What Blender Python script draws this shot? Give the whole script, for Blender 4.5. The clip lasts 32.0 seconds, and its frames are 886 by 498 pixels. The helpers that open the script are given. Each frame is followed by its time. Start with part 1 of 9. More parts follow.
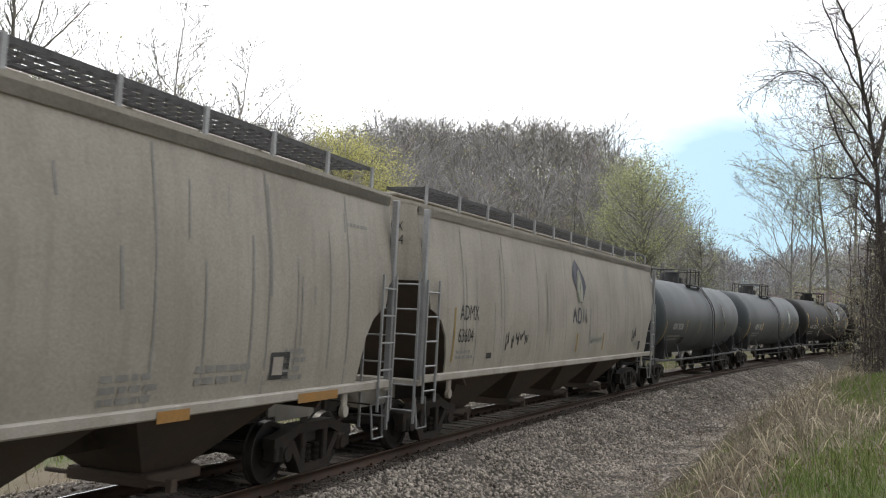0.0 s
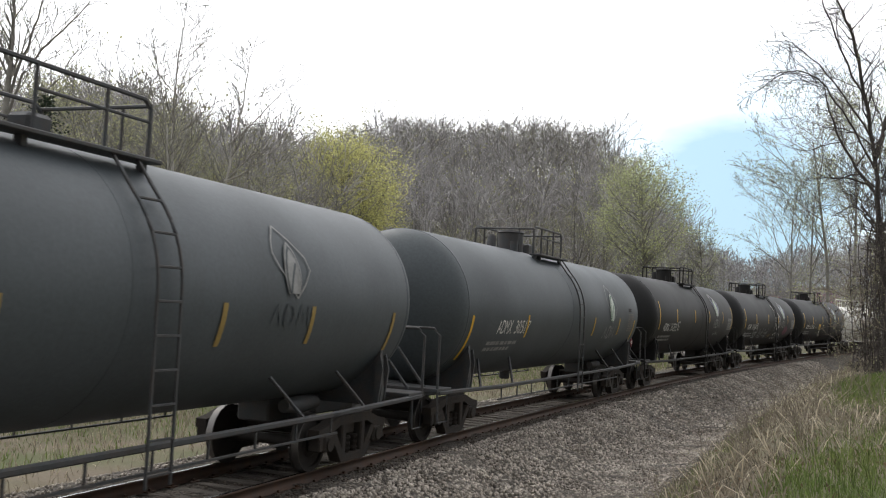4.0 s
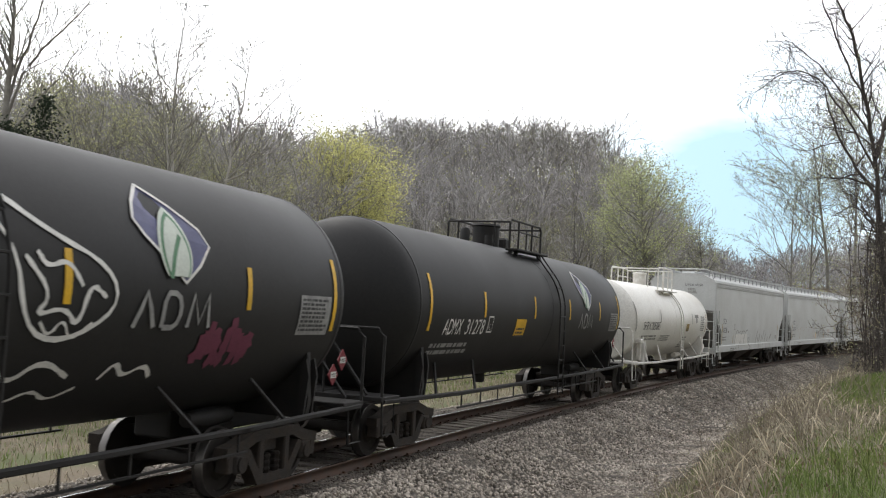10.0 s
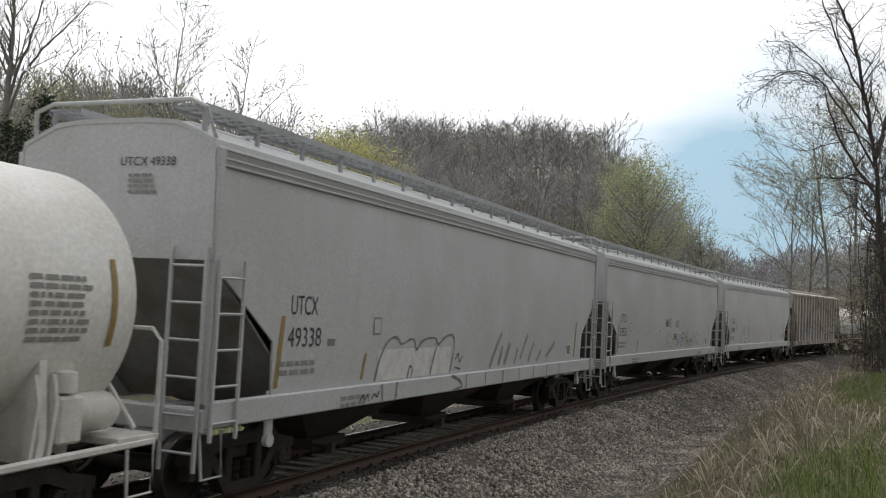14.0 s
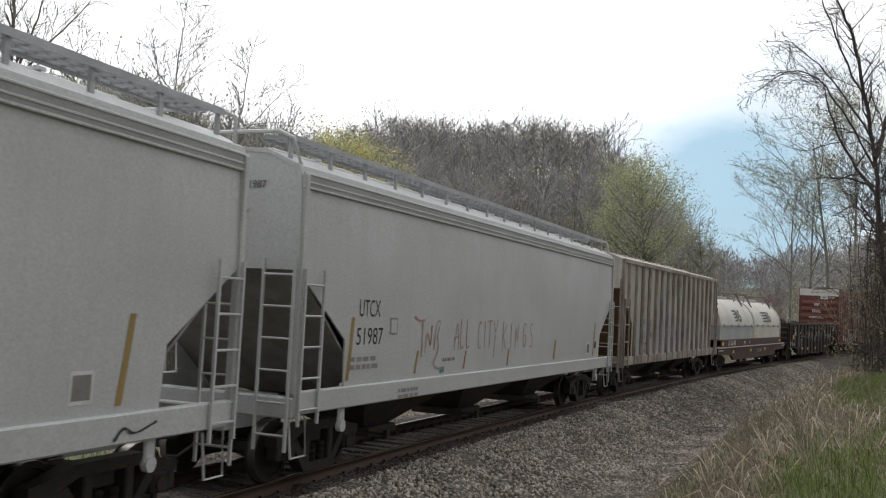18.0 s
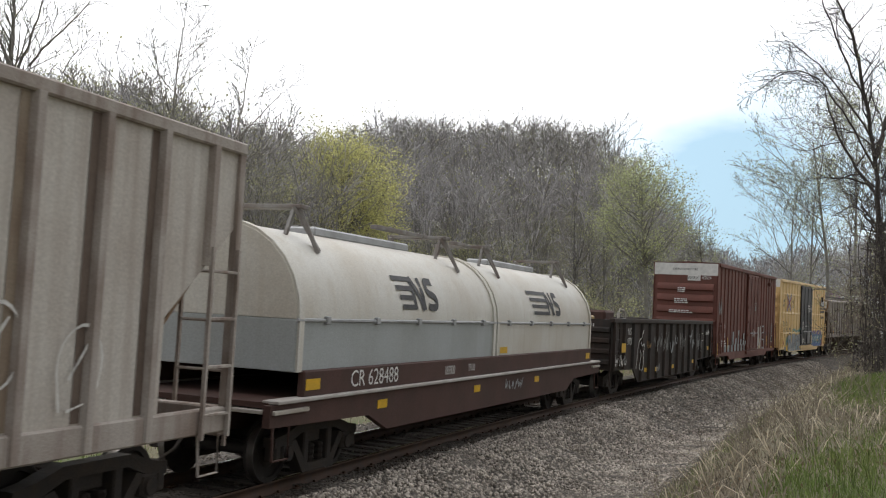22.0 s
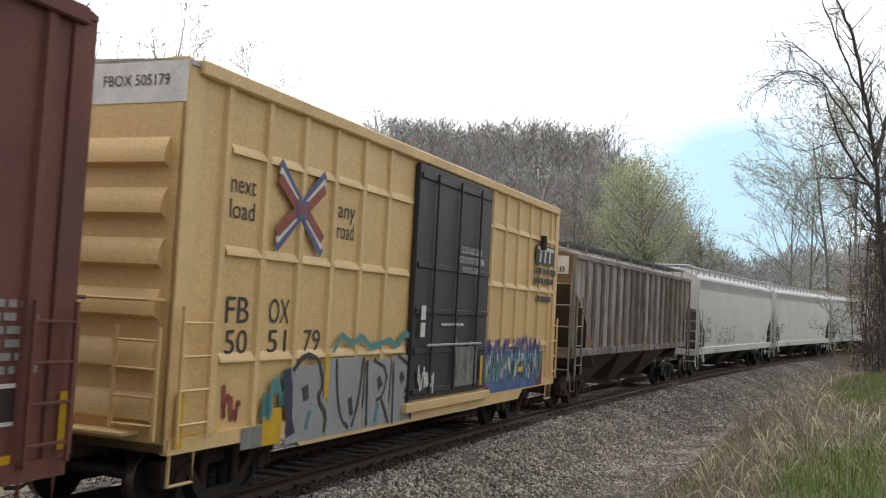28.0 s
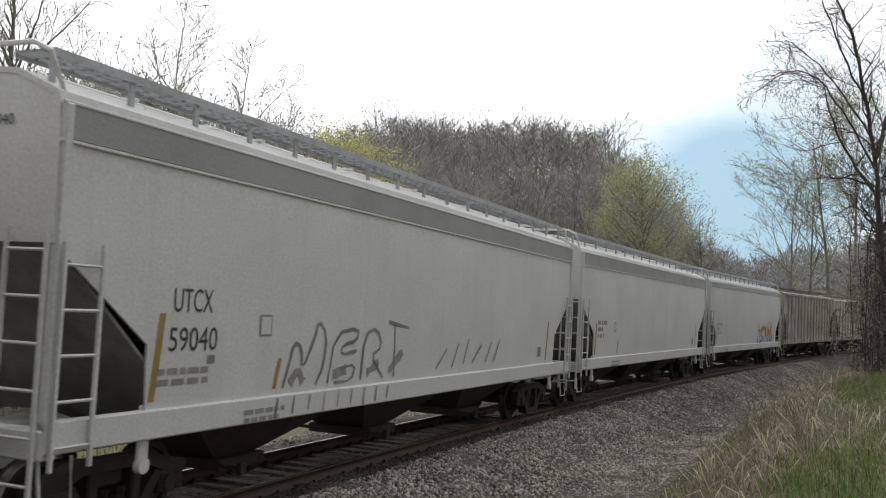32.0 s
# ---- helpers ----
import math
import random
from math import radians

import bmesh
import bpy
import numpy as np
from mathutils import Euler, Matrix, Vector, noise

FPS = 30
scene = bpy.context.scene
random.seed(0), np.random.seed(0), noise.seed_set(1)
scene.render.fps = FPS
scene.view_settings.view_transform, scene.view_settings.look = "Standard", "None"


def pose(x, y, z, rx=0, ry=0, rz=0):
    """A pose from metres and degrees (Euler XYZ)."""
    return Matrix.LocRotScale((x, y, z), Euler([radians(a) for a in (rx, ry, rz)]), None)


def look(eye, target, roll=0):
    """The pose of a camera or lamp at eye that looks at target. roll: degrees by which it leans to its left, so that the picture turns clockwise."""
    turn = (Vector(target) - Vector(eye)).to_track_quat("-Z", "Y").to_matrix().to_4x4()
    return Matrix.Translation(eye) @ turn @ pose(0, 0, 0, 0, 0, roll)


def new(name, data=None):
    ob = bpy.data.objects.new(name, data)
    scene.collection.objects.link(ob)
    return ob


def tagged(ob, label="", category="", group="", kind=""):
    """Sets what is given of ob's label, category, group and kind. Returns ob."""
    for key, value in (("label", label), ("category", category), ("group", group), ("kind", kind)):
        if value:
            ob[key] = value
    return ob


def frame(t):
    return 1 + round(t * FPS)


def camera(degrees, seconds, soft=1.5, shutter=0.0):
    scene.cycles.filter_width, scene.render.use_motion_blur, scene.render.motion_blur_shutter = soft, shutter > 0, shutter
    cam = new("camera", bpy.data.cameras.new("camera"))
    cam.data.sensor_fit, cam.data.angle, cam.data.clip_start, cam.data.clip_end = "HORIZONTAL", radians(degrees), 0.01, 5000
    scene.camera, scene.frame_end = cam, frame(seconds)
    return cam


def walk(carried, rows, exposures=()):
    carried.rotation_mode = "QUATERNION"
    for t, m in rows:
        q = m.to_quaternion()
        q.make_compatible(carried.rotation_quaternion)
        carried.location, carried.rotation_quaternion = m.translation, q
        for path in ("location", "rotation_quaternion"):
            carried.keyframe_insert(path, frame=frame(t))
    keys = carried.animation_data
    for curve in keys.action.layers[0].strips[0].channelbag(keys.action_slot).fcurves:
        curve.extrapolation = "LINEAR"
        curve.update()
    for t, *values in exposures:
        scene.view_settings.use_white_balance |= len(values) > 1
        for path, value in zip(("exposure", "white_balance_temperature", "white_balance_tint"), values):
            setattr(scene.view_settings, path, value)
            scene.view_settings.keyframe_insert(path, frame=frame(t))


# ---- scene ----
# ---------------------------------------------------------------- camera
# One standing camera on the bank beside a curved single track; metres, z = 0 at the rail top beside it.
EYE, PITCH, ROLL = (0.0, 0.0, 2.069), 4.714, -0.83
cam = camera(48.71, 32.0, soft=1.1, shutter=0.12)
CAM_POSE = pose(*EYE, 90 + PITCH, 0, 0) @ pose(0, 0, 0, 0, 0, ROLL)
walk(cam, [(0, CAM_POSE), (32, CAM_POSE)], exposures=[(0, 0.02), (3, -0.03), (6, 0.01), (9, 0.14), (11, 0.07), (12.5, -0.27), (14, -0.46), (17, -0.39), (19, -0.28), (21, -0.16), (23, -0.16), (25, 0.07), (28, 0.09), (30, 0.11), (31, -0.01), (32, -0.33)])

# ---------------------------------------------------------------- sky and sun
world = bpy.data.worlds.new("sky")
scene.world = world
world.use_nodes = True


def build_sky():
    nt = world.node_tree
    nt.nodes.clear()
    N, L = nt.nodes.new, nt.links.new
    out, bg = N("ShaderNodeOutputWorld"), N("ShaderNodeBackground")
    sky = N("ShaderNodeTexSky")
    sky.sky_type, sky.sun_disc = "NISHITA", False
    sky.sun_elevation, sky.sun_rotation = radians(52), radians(-30)
    sky.air_density, sky.dust_density = 1.0, 1.0
    dim = N("ShaderNodeVectorMath")
    dim.operation = "SCALE"
    dim.inputs["Scale"].default_value = 0.13
    L(sky.outputs[0], dim.inputs[0])
    geo = N("ShaderNodeTexCoord")
    noise_tex = N("ShaderNodeTexNoise")
    noise_tex.inputs["Scale"].default_value = 2.6
    noise_tex.inputs["Detail"].default_value = 6
    noise_tex.inputs["Roughness"].default_value = 0.55
    stretch = N("ShaderNodeMapping")
    stretch.inputs["Scale"].default_value = (1.0, 1.0, 3.0)
    L(geo.outputs["Generated"], stretch.inputs[0])
    L(stretch.outputs[0], noise_tex.inputs["Vector"])
    # a clear gap in the cloud, low in the sky where the track bends away
    gap = N("ShaderNodeVectorMath")
    gap.operation = "DISTANCE"
    gap.inputs[1].default_value = (0.295, 0.945, 0.085)
    L(geo.outputs["Generated"], gap.inputs[0])
    add = N("ShaderNodeMath")
    add.operation = "MULTIPLY_ADD"
    add.inputs[1].default_value = 0.30
    L(noise_tex.outputs[0], add.inputs[0])
    L(gap.outputs["Value"], add.inputs[2])
    cover = N("ShaderNodeMapRange")
    cover.inputs["From Min"].default_value, cover.inputs["From Max"].default_value = 0.23, 0.36
    L(add.outputs[0], cover.inputs[0])
    cloud = N("ShaderNodeMix")
    cloud.data_type = "RGBA"
    cloud.inputs[6].default_value = (0.38, 0.55, 0.67, 1)
    cloud.inputs[7].default_value = (1.12, 1.12, 1.14, 1)
    L(cover.outputs[0], cloud.inputs[0])
    side = N("ShaderNodeVectorMath")
    side.operation = "DOT_PRODUCT"
    side.inputs[1].default_value = (-0.32, 0.72, 0.62)
    L(geo.outputs["Generated"], side.inputs[0])
    veil = N("ShaderNodeMapRange")
    veil.inputs["From Min"].default_value, veil.inputs["From Max"].default_value = -0.35, 0.8
    veil.inputs["To Min"].default_value, veil.inputs["To Max"].default_value = 0.38, 1.75
    L(side.outputs["Value"], veil.inputs[0])
    bright = N("ShaderNodeVectorMath")
    bright.operation = "SCALE"
    L(cloud.outputs[2], bright.inputs[0])
    L(veil.outputs[0], bright.inputs["Scale"])
    mix = N("ShaderNodeMix")
    mix.data_type = "RGBA"
    mix.inputs[0].default_value = 0.9
    L(dim.outputs[0], mix.inputs[6])
    L(bright.outputs[0], mix.inputs[7])
    L(mix.outputs[2], bg.inputs[0])
    bg.inputs[1].default_value = 1.0
    L(bg.outputs[0], out.inputs[0])


build_sky()
sun_data = bpy.data.lights.new("sun", "SUN")
sun_data.energy, sun_data.angle, sun_data.color = 0.6, radians(12), (1.0, 0.95, 0.87)
sun = new("sun", sun_data)
sun.matrix_world = look((0, 0, 0), (0.32, -0.55, -0.85)) @ pose(0, 0, 0)
sun.location = (-40, 60, 110)

# ---------------------------------------------------------------- the track's line
PSI0, K0, K1, X0 = 0.33389, 0.0026285, 1.233e-6, -8.826
GRADE, CANT = -0.00399, 0.0708
S_MIN, S_MAX, S_STEP = -460, 640, 0.5
TS = np.arange(S_MIN, S_MAX + S_STEP, S_STEP)
_k = np.where(TS < 0, K0, np.where(TS < 190, K0 + K1 * TS, 0.0))
_psi = np.concatenate([[0], np.cumsum(0.5 * (_k[1:] + _k[:-1]) * S_STEP)])
_i0 = int(-S_MIN / S_STEP)
_psi += PSI0 - _psi[_i0]
_x = np.concatenate([[0], np.cumsum(0.5 * (np.sin(_psi[1:]) + np.sin(_psi[:-1])) * S_STEP)])
_y = np.concatenate([[0], np.cumsum(0.5 * (np.cos(_psi[1:]) + np.cos(_psi[:-1])) * S_STEP)])
TX, TY, TPSI = _x - _x[_i0] + X0, _y - _y[_i0], _psi
TZ = GRADE * np.clip(TS, -150, 260)


def line(s):
    """Centre line at the rail top: x, y, z, heading."""
    return tuple(float(np.interp(s, TS, a)) for a in (TX, TY, TZ, TPSI))


def on_track(s, lat, z):
    """A point beside the track: lat metres towards the camera's side, z above the rail top, with the cant."""
    x, y, z0, p = line(s)
    c, n = math.cos(CANT), math.sin(CANT)
    out, up = lat * c + z * n, z * c - lat * n
    return x + out * math.cos(p), y - out * math.sin(p), z0 + up


def run(t):
    """How far the train has come since 16 s."""
    t = t - 16
    return 9.62023 * t - 0.0076771 * t * t / 2 - 0.0016333 * t ** 3 / 6


def car_pose(u, t, half=6.0):
    """Pose of a car whose middle is u metres behind the mark; x to its rear, y away from the camera."""
    s = u - run(t)
    a, b = line(s - half), line(s + half)
    c = Vector(((a[0] + b[0]) / 2, (a[1] + b[1]) / 2, (a[2] + b[2]) / 2))
    d = Vector((b[0] - a[0], b[1] - a[1], b[2] - a[2])).normalized()
    far = Vector((-d.y, d.x, 0)).normalized()
    m = Matrix((d, far, d.cross(far))).transposed().to_4x4()
    return Matrix.Translation(c) @ m @ Matrix.Rotation(CANT, 4, "X")


# ---------------------------------------------------------------- mesh tools
class Shape:
    """Collects faces for one mesh."""

    def __init__(self):
        self.v, self.f = [], []

    def add(self, verts, faces):
        n = len(self.v)
        self.v.extend(verts)
        self.f.extend([tuple(i + n for i in f) for f in faces])
        return self

    def box(self, x0, x1, y0, y1, z0, z1, c=0.0):
        if c <= 0:
            v = [(x, y, z) for x in (x0, x1) for y in (y0, y1) for z in (z0, z1)]
            return self.add(v, [(0, 1, 3, 2), (4, 6, 7, 5), (0, 4, 5, 1), (2, 3, 7, 6), (0, 2, 6, 4), (1, 5, 7, 3)])
        c = min(c, (x1 - x0) * 0.45, (y1 - y0) * 0.45, (z1 - z0) * 0.45)
        X, Y, Z, v, idx = (x0, x1), (y0, y1), (z0, z1), [], {}
        for i in (0, 1):
            for j in (0, 1):
                for k in (0, 1):
                    sx, sy, sz = (c, -c)[i], (c, -c)[j], (c, -c)[k]
                    for a, p in enumerate(((X[i], Y[j] + sy, Z[k] + sz), (X[i] + sx, Y[j], Z[k] + sz), (X[i] + sx, Y[j] + sy, Z[k]))):
                        idx[i, j, k, a] = len(v)
                        v.append(p)
        f = []
        for i in (0, 1):
            f.append([idx[i, j, k, 0] for j, k in ((0, 0), (0, 1), (1, 1), (1, 0))][:: 1 if i == 0 else -1])
            f.append([idx[j, i, k, 1] for j, k in ((0, 0), (1, 0), (1, 1), (0, 1))][:: 1 if i == 0 else -1])
            f.append([idx[j, k, i, 2] for j, k in ((0, 0), (0, 1), (1, 1), (1, 0))][:: 1 if i == 0 else -1])
        for j in (0, 1):
            for k in (0, 1):
                g = [idx[0, j, k, 1], idx[1, j, k, 1], idx[1, j, k, 2], idx[0, j, k, 2]]
                f.append(g if (j + k) % 2 == 1 else g[::-1])
                g = [idx[j, 0, k, 0], idx[j, 1, k, 0], idx[j, 1, k, 2], idx[j, 0, k, 2]]
                f.append(g[::-1] if (j + k) % 2 == 1 else g)
                g = [idx[j, k, 0, 0], idx[j, k, 1, 0], idx[j, k, 1, 1], idx[j, k, 0, 1]]
                f.append(g if (j + k) % 2 == 1 else g[::-1])
        for i in (0, 1):
            for j in (0, 1):
                for k in (0, 1):
                    g = [idx[i, j, k, a] for a in (0, 1, 2)]
                    f.append(g if (i + j + k) % 2 == 0 else g[::-1])
        return self.add(v, f)

    def tube(self, pts, r, n=6, closed=False, caps=True):
        """A round bar along pts; r a radius or one for each point."""
        P = [Vector(p) for p in pts]
        R = r if isinstance(r, (list, tuple)) else [r] * len(P)
        v, m = [], len(P)
        for i, p in enumerate(P):
            d = (P[min(i + 1, m - 1)] - P[max(i - 1, 0)]).normalized()
            a = Vector((0, 0, 1)) if abs(d.z) < 0.9 else Vector((1, 0, 0))
            e = d.cross(a).normalized()
            g = e.cross(d)
            for j in range(n):
                w = math.tau * (j + 0.5) / n
                v.append(tuple(p + R[i] * (math.cos(w) * e + math.sin(w) * g)))
        f = [(i * n + j, i * n + (j + 1) % n, (i + 1) * n + (j + 1) % n, (i + 1) * n + j) for i in range(m - 1) for j in range(n)]
        if caps:
            f += [tuple(range(n))[::-1], tuple(range((m - 1) * n, m * n))]
        return self.add(v, f)

    def lathe(self, prof, axis="x", n=24, at=(0, 0, 0), caps=True):
        """prof: (position along the axis, radius)."""
        v, m = [], len(prof)
        for h, r in prof:
            for j in range(n):
                w = math.tau * j / n
                a, b = r * math.cos(w), r * math.sin(w)
                p = {"x": (h, a, b), "y": (b, h, a), "z": (a, b, h)}[axis]
                v.append((p[0] + at[0], p[1] + at[1], p[2] + at[2]))
        f = [(i * n + j, i * n + (j + 1) % n, (i + 1) * n + (j + 1) % n, (i + 1) * n + j) for i in range(m - 1) for j in range(n)]
        if caps:
            f += [tuple(range(n))[::-1], tuple(range((m - 1) * n, m * n))]
        return self.add(v, f)

    def slab(self, poly, axis, a, b):
        """A flat polygon (2D points in the other two axes, in order x y z) drawn out along axis from a to b."""
        n, v = len(poly), []
        for h in (a, b):
            for p, q in poly:
                v.append({"x": (h, p, q), "y": (p, h, q), "z": (p, q, h)}[axis])
        f = [tuple(range(n)), tuple(range(n, 2 * n))[::-1]] + [(j, n + j, n + (j + 1) % n, (j + 1) % n) for j in range(n)]
        return self.add(v, f)

    def mirror_y(self):
        n = len(self.v)
        self.v.extend([(x, -y, z) for x, y, z in self.v[:n]])
        self.f.extend([tuple(i + n for i in f)[::-1] for f in self.f[:]])
        return self

    def moved(self, m):
        self.v = [tuple(m @ Vector(p)) for p in self.v]
        return self

    def mesh(self, name, mat, smooth=None, fix=True):
        me = bpy.data.meshes.new(name)
        me.from_pydata(self.v, [], self.f)
        if fix:
            bm = bmesh.new()
            bm.from_mesh(me)
            bmesh.ops.recalc_face_normals(bm, faces=bm.faces)
            bm.to_mesh(me)
            bm.free()
        if smooth:
            me.shade_smooth()
            me.set_sharp_from_angle(angle=radians(smooth))
        for k in mat if isinstance(mat, (list, tuple)) else (mat,):
            me.materials.append(k)
        return me


def part(name, shape, material, parent, label="", smooth=35, m=None):
    """One mesh object under a thing or under a part."""
    me = shape if isinstance(shape, bpy.types.Mesh) else shape.mesh(name, material, smooth)
    ob = new(name, me)
    ob.parent = parent
    if m is not None:
        ob.matrix_basis = m
    if label:
        tagged(ob, label)
    return ob


def thing(name, label, category, group="", kind="", at=None):
    ob = tagged(new(name), label, category, group, kind)
    if at is not None:
        ob.matrix_world = at
    return ob


def whole(name, shape, material, label, category="", group="", kind="", smooth=35):
    me = shape if isinstance(shape, bpy.types.Mesh) else shape.mesh(name, material, smooth)
    return tagged(new(name, me), label, category, group, kind)


# ---------------------------------------------------------------- materials
def paint(name, base, rough=0.6, metal=0.0, tint=None, amount=0.5, scale=3.0, streak=0.0, bump=0.1, fine=40.0, stretch=(1, 1, 1), island=False, spec=0.4, vary=0.45):
    """Procedural surface: base colour, broad blotches of tint, fine grain, vertical streaks, relief."""
    mat = bpy.data.materials.new(name)
    mat.use_nodes = True
    nt = mat.node_tree
    N, L = nt.nodes.new, nt.links.new
    b = nt.nodes["Principled BSDF"]
    tc = N("ShaderNodeTexCoord")
    mp = N("ShaderNodeMapping")
    mp.inputs["Scale"].default_value = stretch
    L(tc.outputs["Object"], mp.inputs[0])
    who, shift = N("ShaderNodeObjectInfo"), N("ShaderNodeMath")
    shift.operation = "MULTIPLY"
    shift.inputs[1].default_value = 37.0
    L(who.outputs["Random"], shift.inputs[0])
    L(shift.outputs[0], mp.inputs["Location"])
    tint = tint or tuple(c * 0.6 for c in base)
    big = N("ShaderNodeTexNoise")
    big.inputs["Scale"].default_value, big.inputs["Detail"].default_value = scale, 5
    L(mp.outputs[0], big.inputs["Vector"])
    ramp = N("ShaderNodeMapRange")
    ramp.inputs["From Min"].default_value, ramp.inputs["From Max"].default_value = 0.38, 0.68
    ramp.inputs["To Max"].default_value = amount
    L(big.outputs[0], ramp.inputs[0])
    m1 = N("ShaderNodeMix")
    m1.data_type = "RGBA"
    m1.inputs[6].default_value, m1.inputs[7].default_value = (*base, 1), (*tint, 1)
    L(ramp.outputs[0], m1.inputs[0])
    grain = N("ShaderNodeTexNoise")
    grain.inputs["Scale"].default_value, grain.inputs["Detail"].default_value = fine, 3
    L(mp.outputs[0], grain.inputs["Vector"])
    g2 = N("ShaderNodeMapRange")
    g2.inputs["To Min"].default_value, g2.inputs["To Max"].default_value = 0.72, 1.28
    L(grain.outputs[0], g2.inputs[0])
    m2 = N("ShaderNodeVectorMath")
    m2.operation = "SCALE"
    L(m1.outputs[2], m2.inputs[0])
    L(g2.outputs[0], m2.inputs["Scale"])
    colour = m2.outputs[0]
    if streak > 0:
        sm = N("ShaderNodeMapping")
        sm.inputs["Scale"].default_value = (6.0, 6.0, 0.35)
        L(tc.outputs["Object"], sm.inputs[0])
        sn = N("ShaderNodeTexNoise")
        sn.inputs["Scale"].default_value, sn.inputs["Detail"].default_value = 1.0, 4
        L(sm.outputs[0], sn.inputs["Vector"])
        sr = N("ShaderNodeMapRange")
        sr.inputs["From Min"].default_value, sr.inputs["From Max"].default_value = 0.5, 0.72
        sr.inputs["To Max"].default_value = streak
        L(sn.outputs[0], sr.inputs[0])
        m3 = N("ShaderNodeMix")
        m3.data_type = "RGBA"
        m3.inputs[7].default_value = (*tint, 1)
        L(sr.outputs[0], m3.inputs[0])
        L(colour, m3.inputs[6])
        colour = m3.outputs[2]
    if island:
        info, gi = N("ShaderNodeObjectInfo"), N("ShaderNodeNewGeometry")
        addn, mr = N("ShaderNodeMath"), N("ShaderNodeMapRange")
        addn.operation = "MULTIPLY_ADD"
        addn.inputs[1].default_value = 0.3
        L(info.outputs["Random"], addn.inputs[0])
        L(gi.outputs["Random Per Island"], addn.inputs[2])
        mr.inputs["From Max"].default_value = 1.3
        mr.inputs["To Min"].default_value, mr.inputs["To Max"].default_value = 1 - vary, 1 + vary
        L(addn.outputs[0], mr.inputs[0])
        m4 = N("ShaderNodeVectorMath")
        m4.operation = "SCALE"
        L(colour, m4.inputs[0])
        L(mr.outputs[0], m4.inputs["Scale"])
        colour = m4.outputs[0]
    L(colour, b.inputs["Base Color"])
    rr = N("ShaderNodeMapRange")
    rr.inputs["To Min"].default_value, rr.inputs["To Max"].default_value = max(0.05, rough - 0.12), min(1.0, rough + 0.12)
    L(big.outputs[0], rr.inputs[0])
    L(rr.outputs[0], b.inputs["Roughness"])
    b.inputs["Metallic"].default_value = metal
    b.inputs["Specular IOR Level"].default_value = spec
    if bump > 0:
        bn = N("ShaderNodeBump")
        bn.inputs["Strength"].default_value, bn.inputs["Distance"].default_value = bump, 0.02
        L(grain.outputs[0], bn.inputs["Height"])
        L(bn.outputs[0], b.inputs["Normal"])
    return mat


def leafy(name, base, tint, vary=0.45):
    """Thin leaves: the light comes partly through them."""
    mat = paint(name, base, 0.7, tint=tint, amount=0.8, scale=0.5, fine=4, bump=0.0, island=True, vary=vary)
    nt = mat.node_tree
    b, out = nt.nodes["Principled BSDF"], nt.nodes["Material Output"]
    tr, mx = nt.nodes.new("ShaderNodeBsdfTranslucent"), nt.nodes.new("ShaderNodeMixShader")
    nt.links.new(b.inputs["Base Color"].links[0].from_socket, tr.inputs["Color"])
    mx.inputs[0].default_value = 0.45
    nt.links.new(b.outputs[0], mx.inputs[1])
    nt.links.new(tr.outputs[0], mx.inputs[2])
    nt.links.new(mx.outputs[0], out.inputs["Surface"])
    return mat
M_GROUND = paint("dry_meadow_soil", (0.155, 0.125, 0.085), 0.95, tint=(0.075, 0.10, 0.03), amount=0.85, scale=0.28, fine=14, bump=0.8)
M_BALLAST = paint("crushed_grey_stone", (0.42, 0.375, 0.322), 0.9, tint=(0.17, 0.145, 0.12), amount=0.75, scale=0.9, fine=22, bump=1.0, island=True, vary=0.68)
M_FINES = paint("oily_brown_ballast_fines", (0.125, 0.105, 0.088), 0.95, tint=(0.07, 0.06, 0.05), amount=0.8, scale=1.6, fine=30, bump=1.0)
M_STAINED = paint("rust_stained_stone", (0.16, 0.135, 0.112), 0.95, tint=(0.085, 0.07, 0.058), amount=0.8, scale=2, fine=22, bump=0.8, island=True)
M_BED = paint("gravel_bed", (0.14, 0.122, 0.102), 0.95, tint=(0.075, 0.064, 0.053), amount=0.7, scale=0.8, fine=30, bump=1.0)


def pebbled(mat, scale):
    """Makes a gravel surface of single stones, each with its own shade and relief."""
    nt = mat.node_tree
    N, L = nt.nodes.new, nt.links.new
    b = nt.nodes["Principled BSDF"]
    tc, vo = N("ShaderNodeTexCoord"), N("ShaderNodeTexVoronoi")
    vo.inputs["Scale"].default_value = scale
    L(tc.outputs["Object"], vo.inputs["Vector"])
    bw, mr, sc = N("ShaderNodeSeparateColor"), N("ShaderNodeMapRange"), N("ShaderNodeVectorMath")
    L(vo.outputs["Color"], bw.inputs[0])
    mr.inputs["To Min"].default_value, mr.inputs["To Max"].default_value = 0.35, 1.5
    L(bw.outputs[0], mr.inputs[0])
    sc.operation = "SCALE"
    L(b.inputs["Base Color"].links[0].from_socket, sc.inputs[0])
    L(mr.outputs[0], sc.inputs["Scale"])
    L(sc.outputs[0], b.inputs["Base Color"])
    bump = N("ShaderNodeBump")
    bump.inputs["Strength"].default_value, bump.inputs["Distance"].default_value = 1.0, 0.05
    bump.invert = True
    L(vo.outputs["Distance"], bump.inputs["Height"])
    L(bump.outputs[0], b.inputs["Normal"])


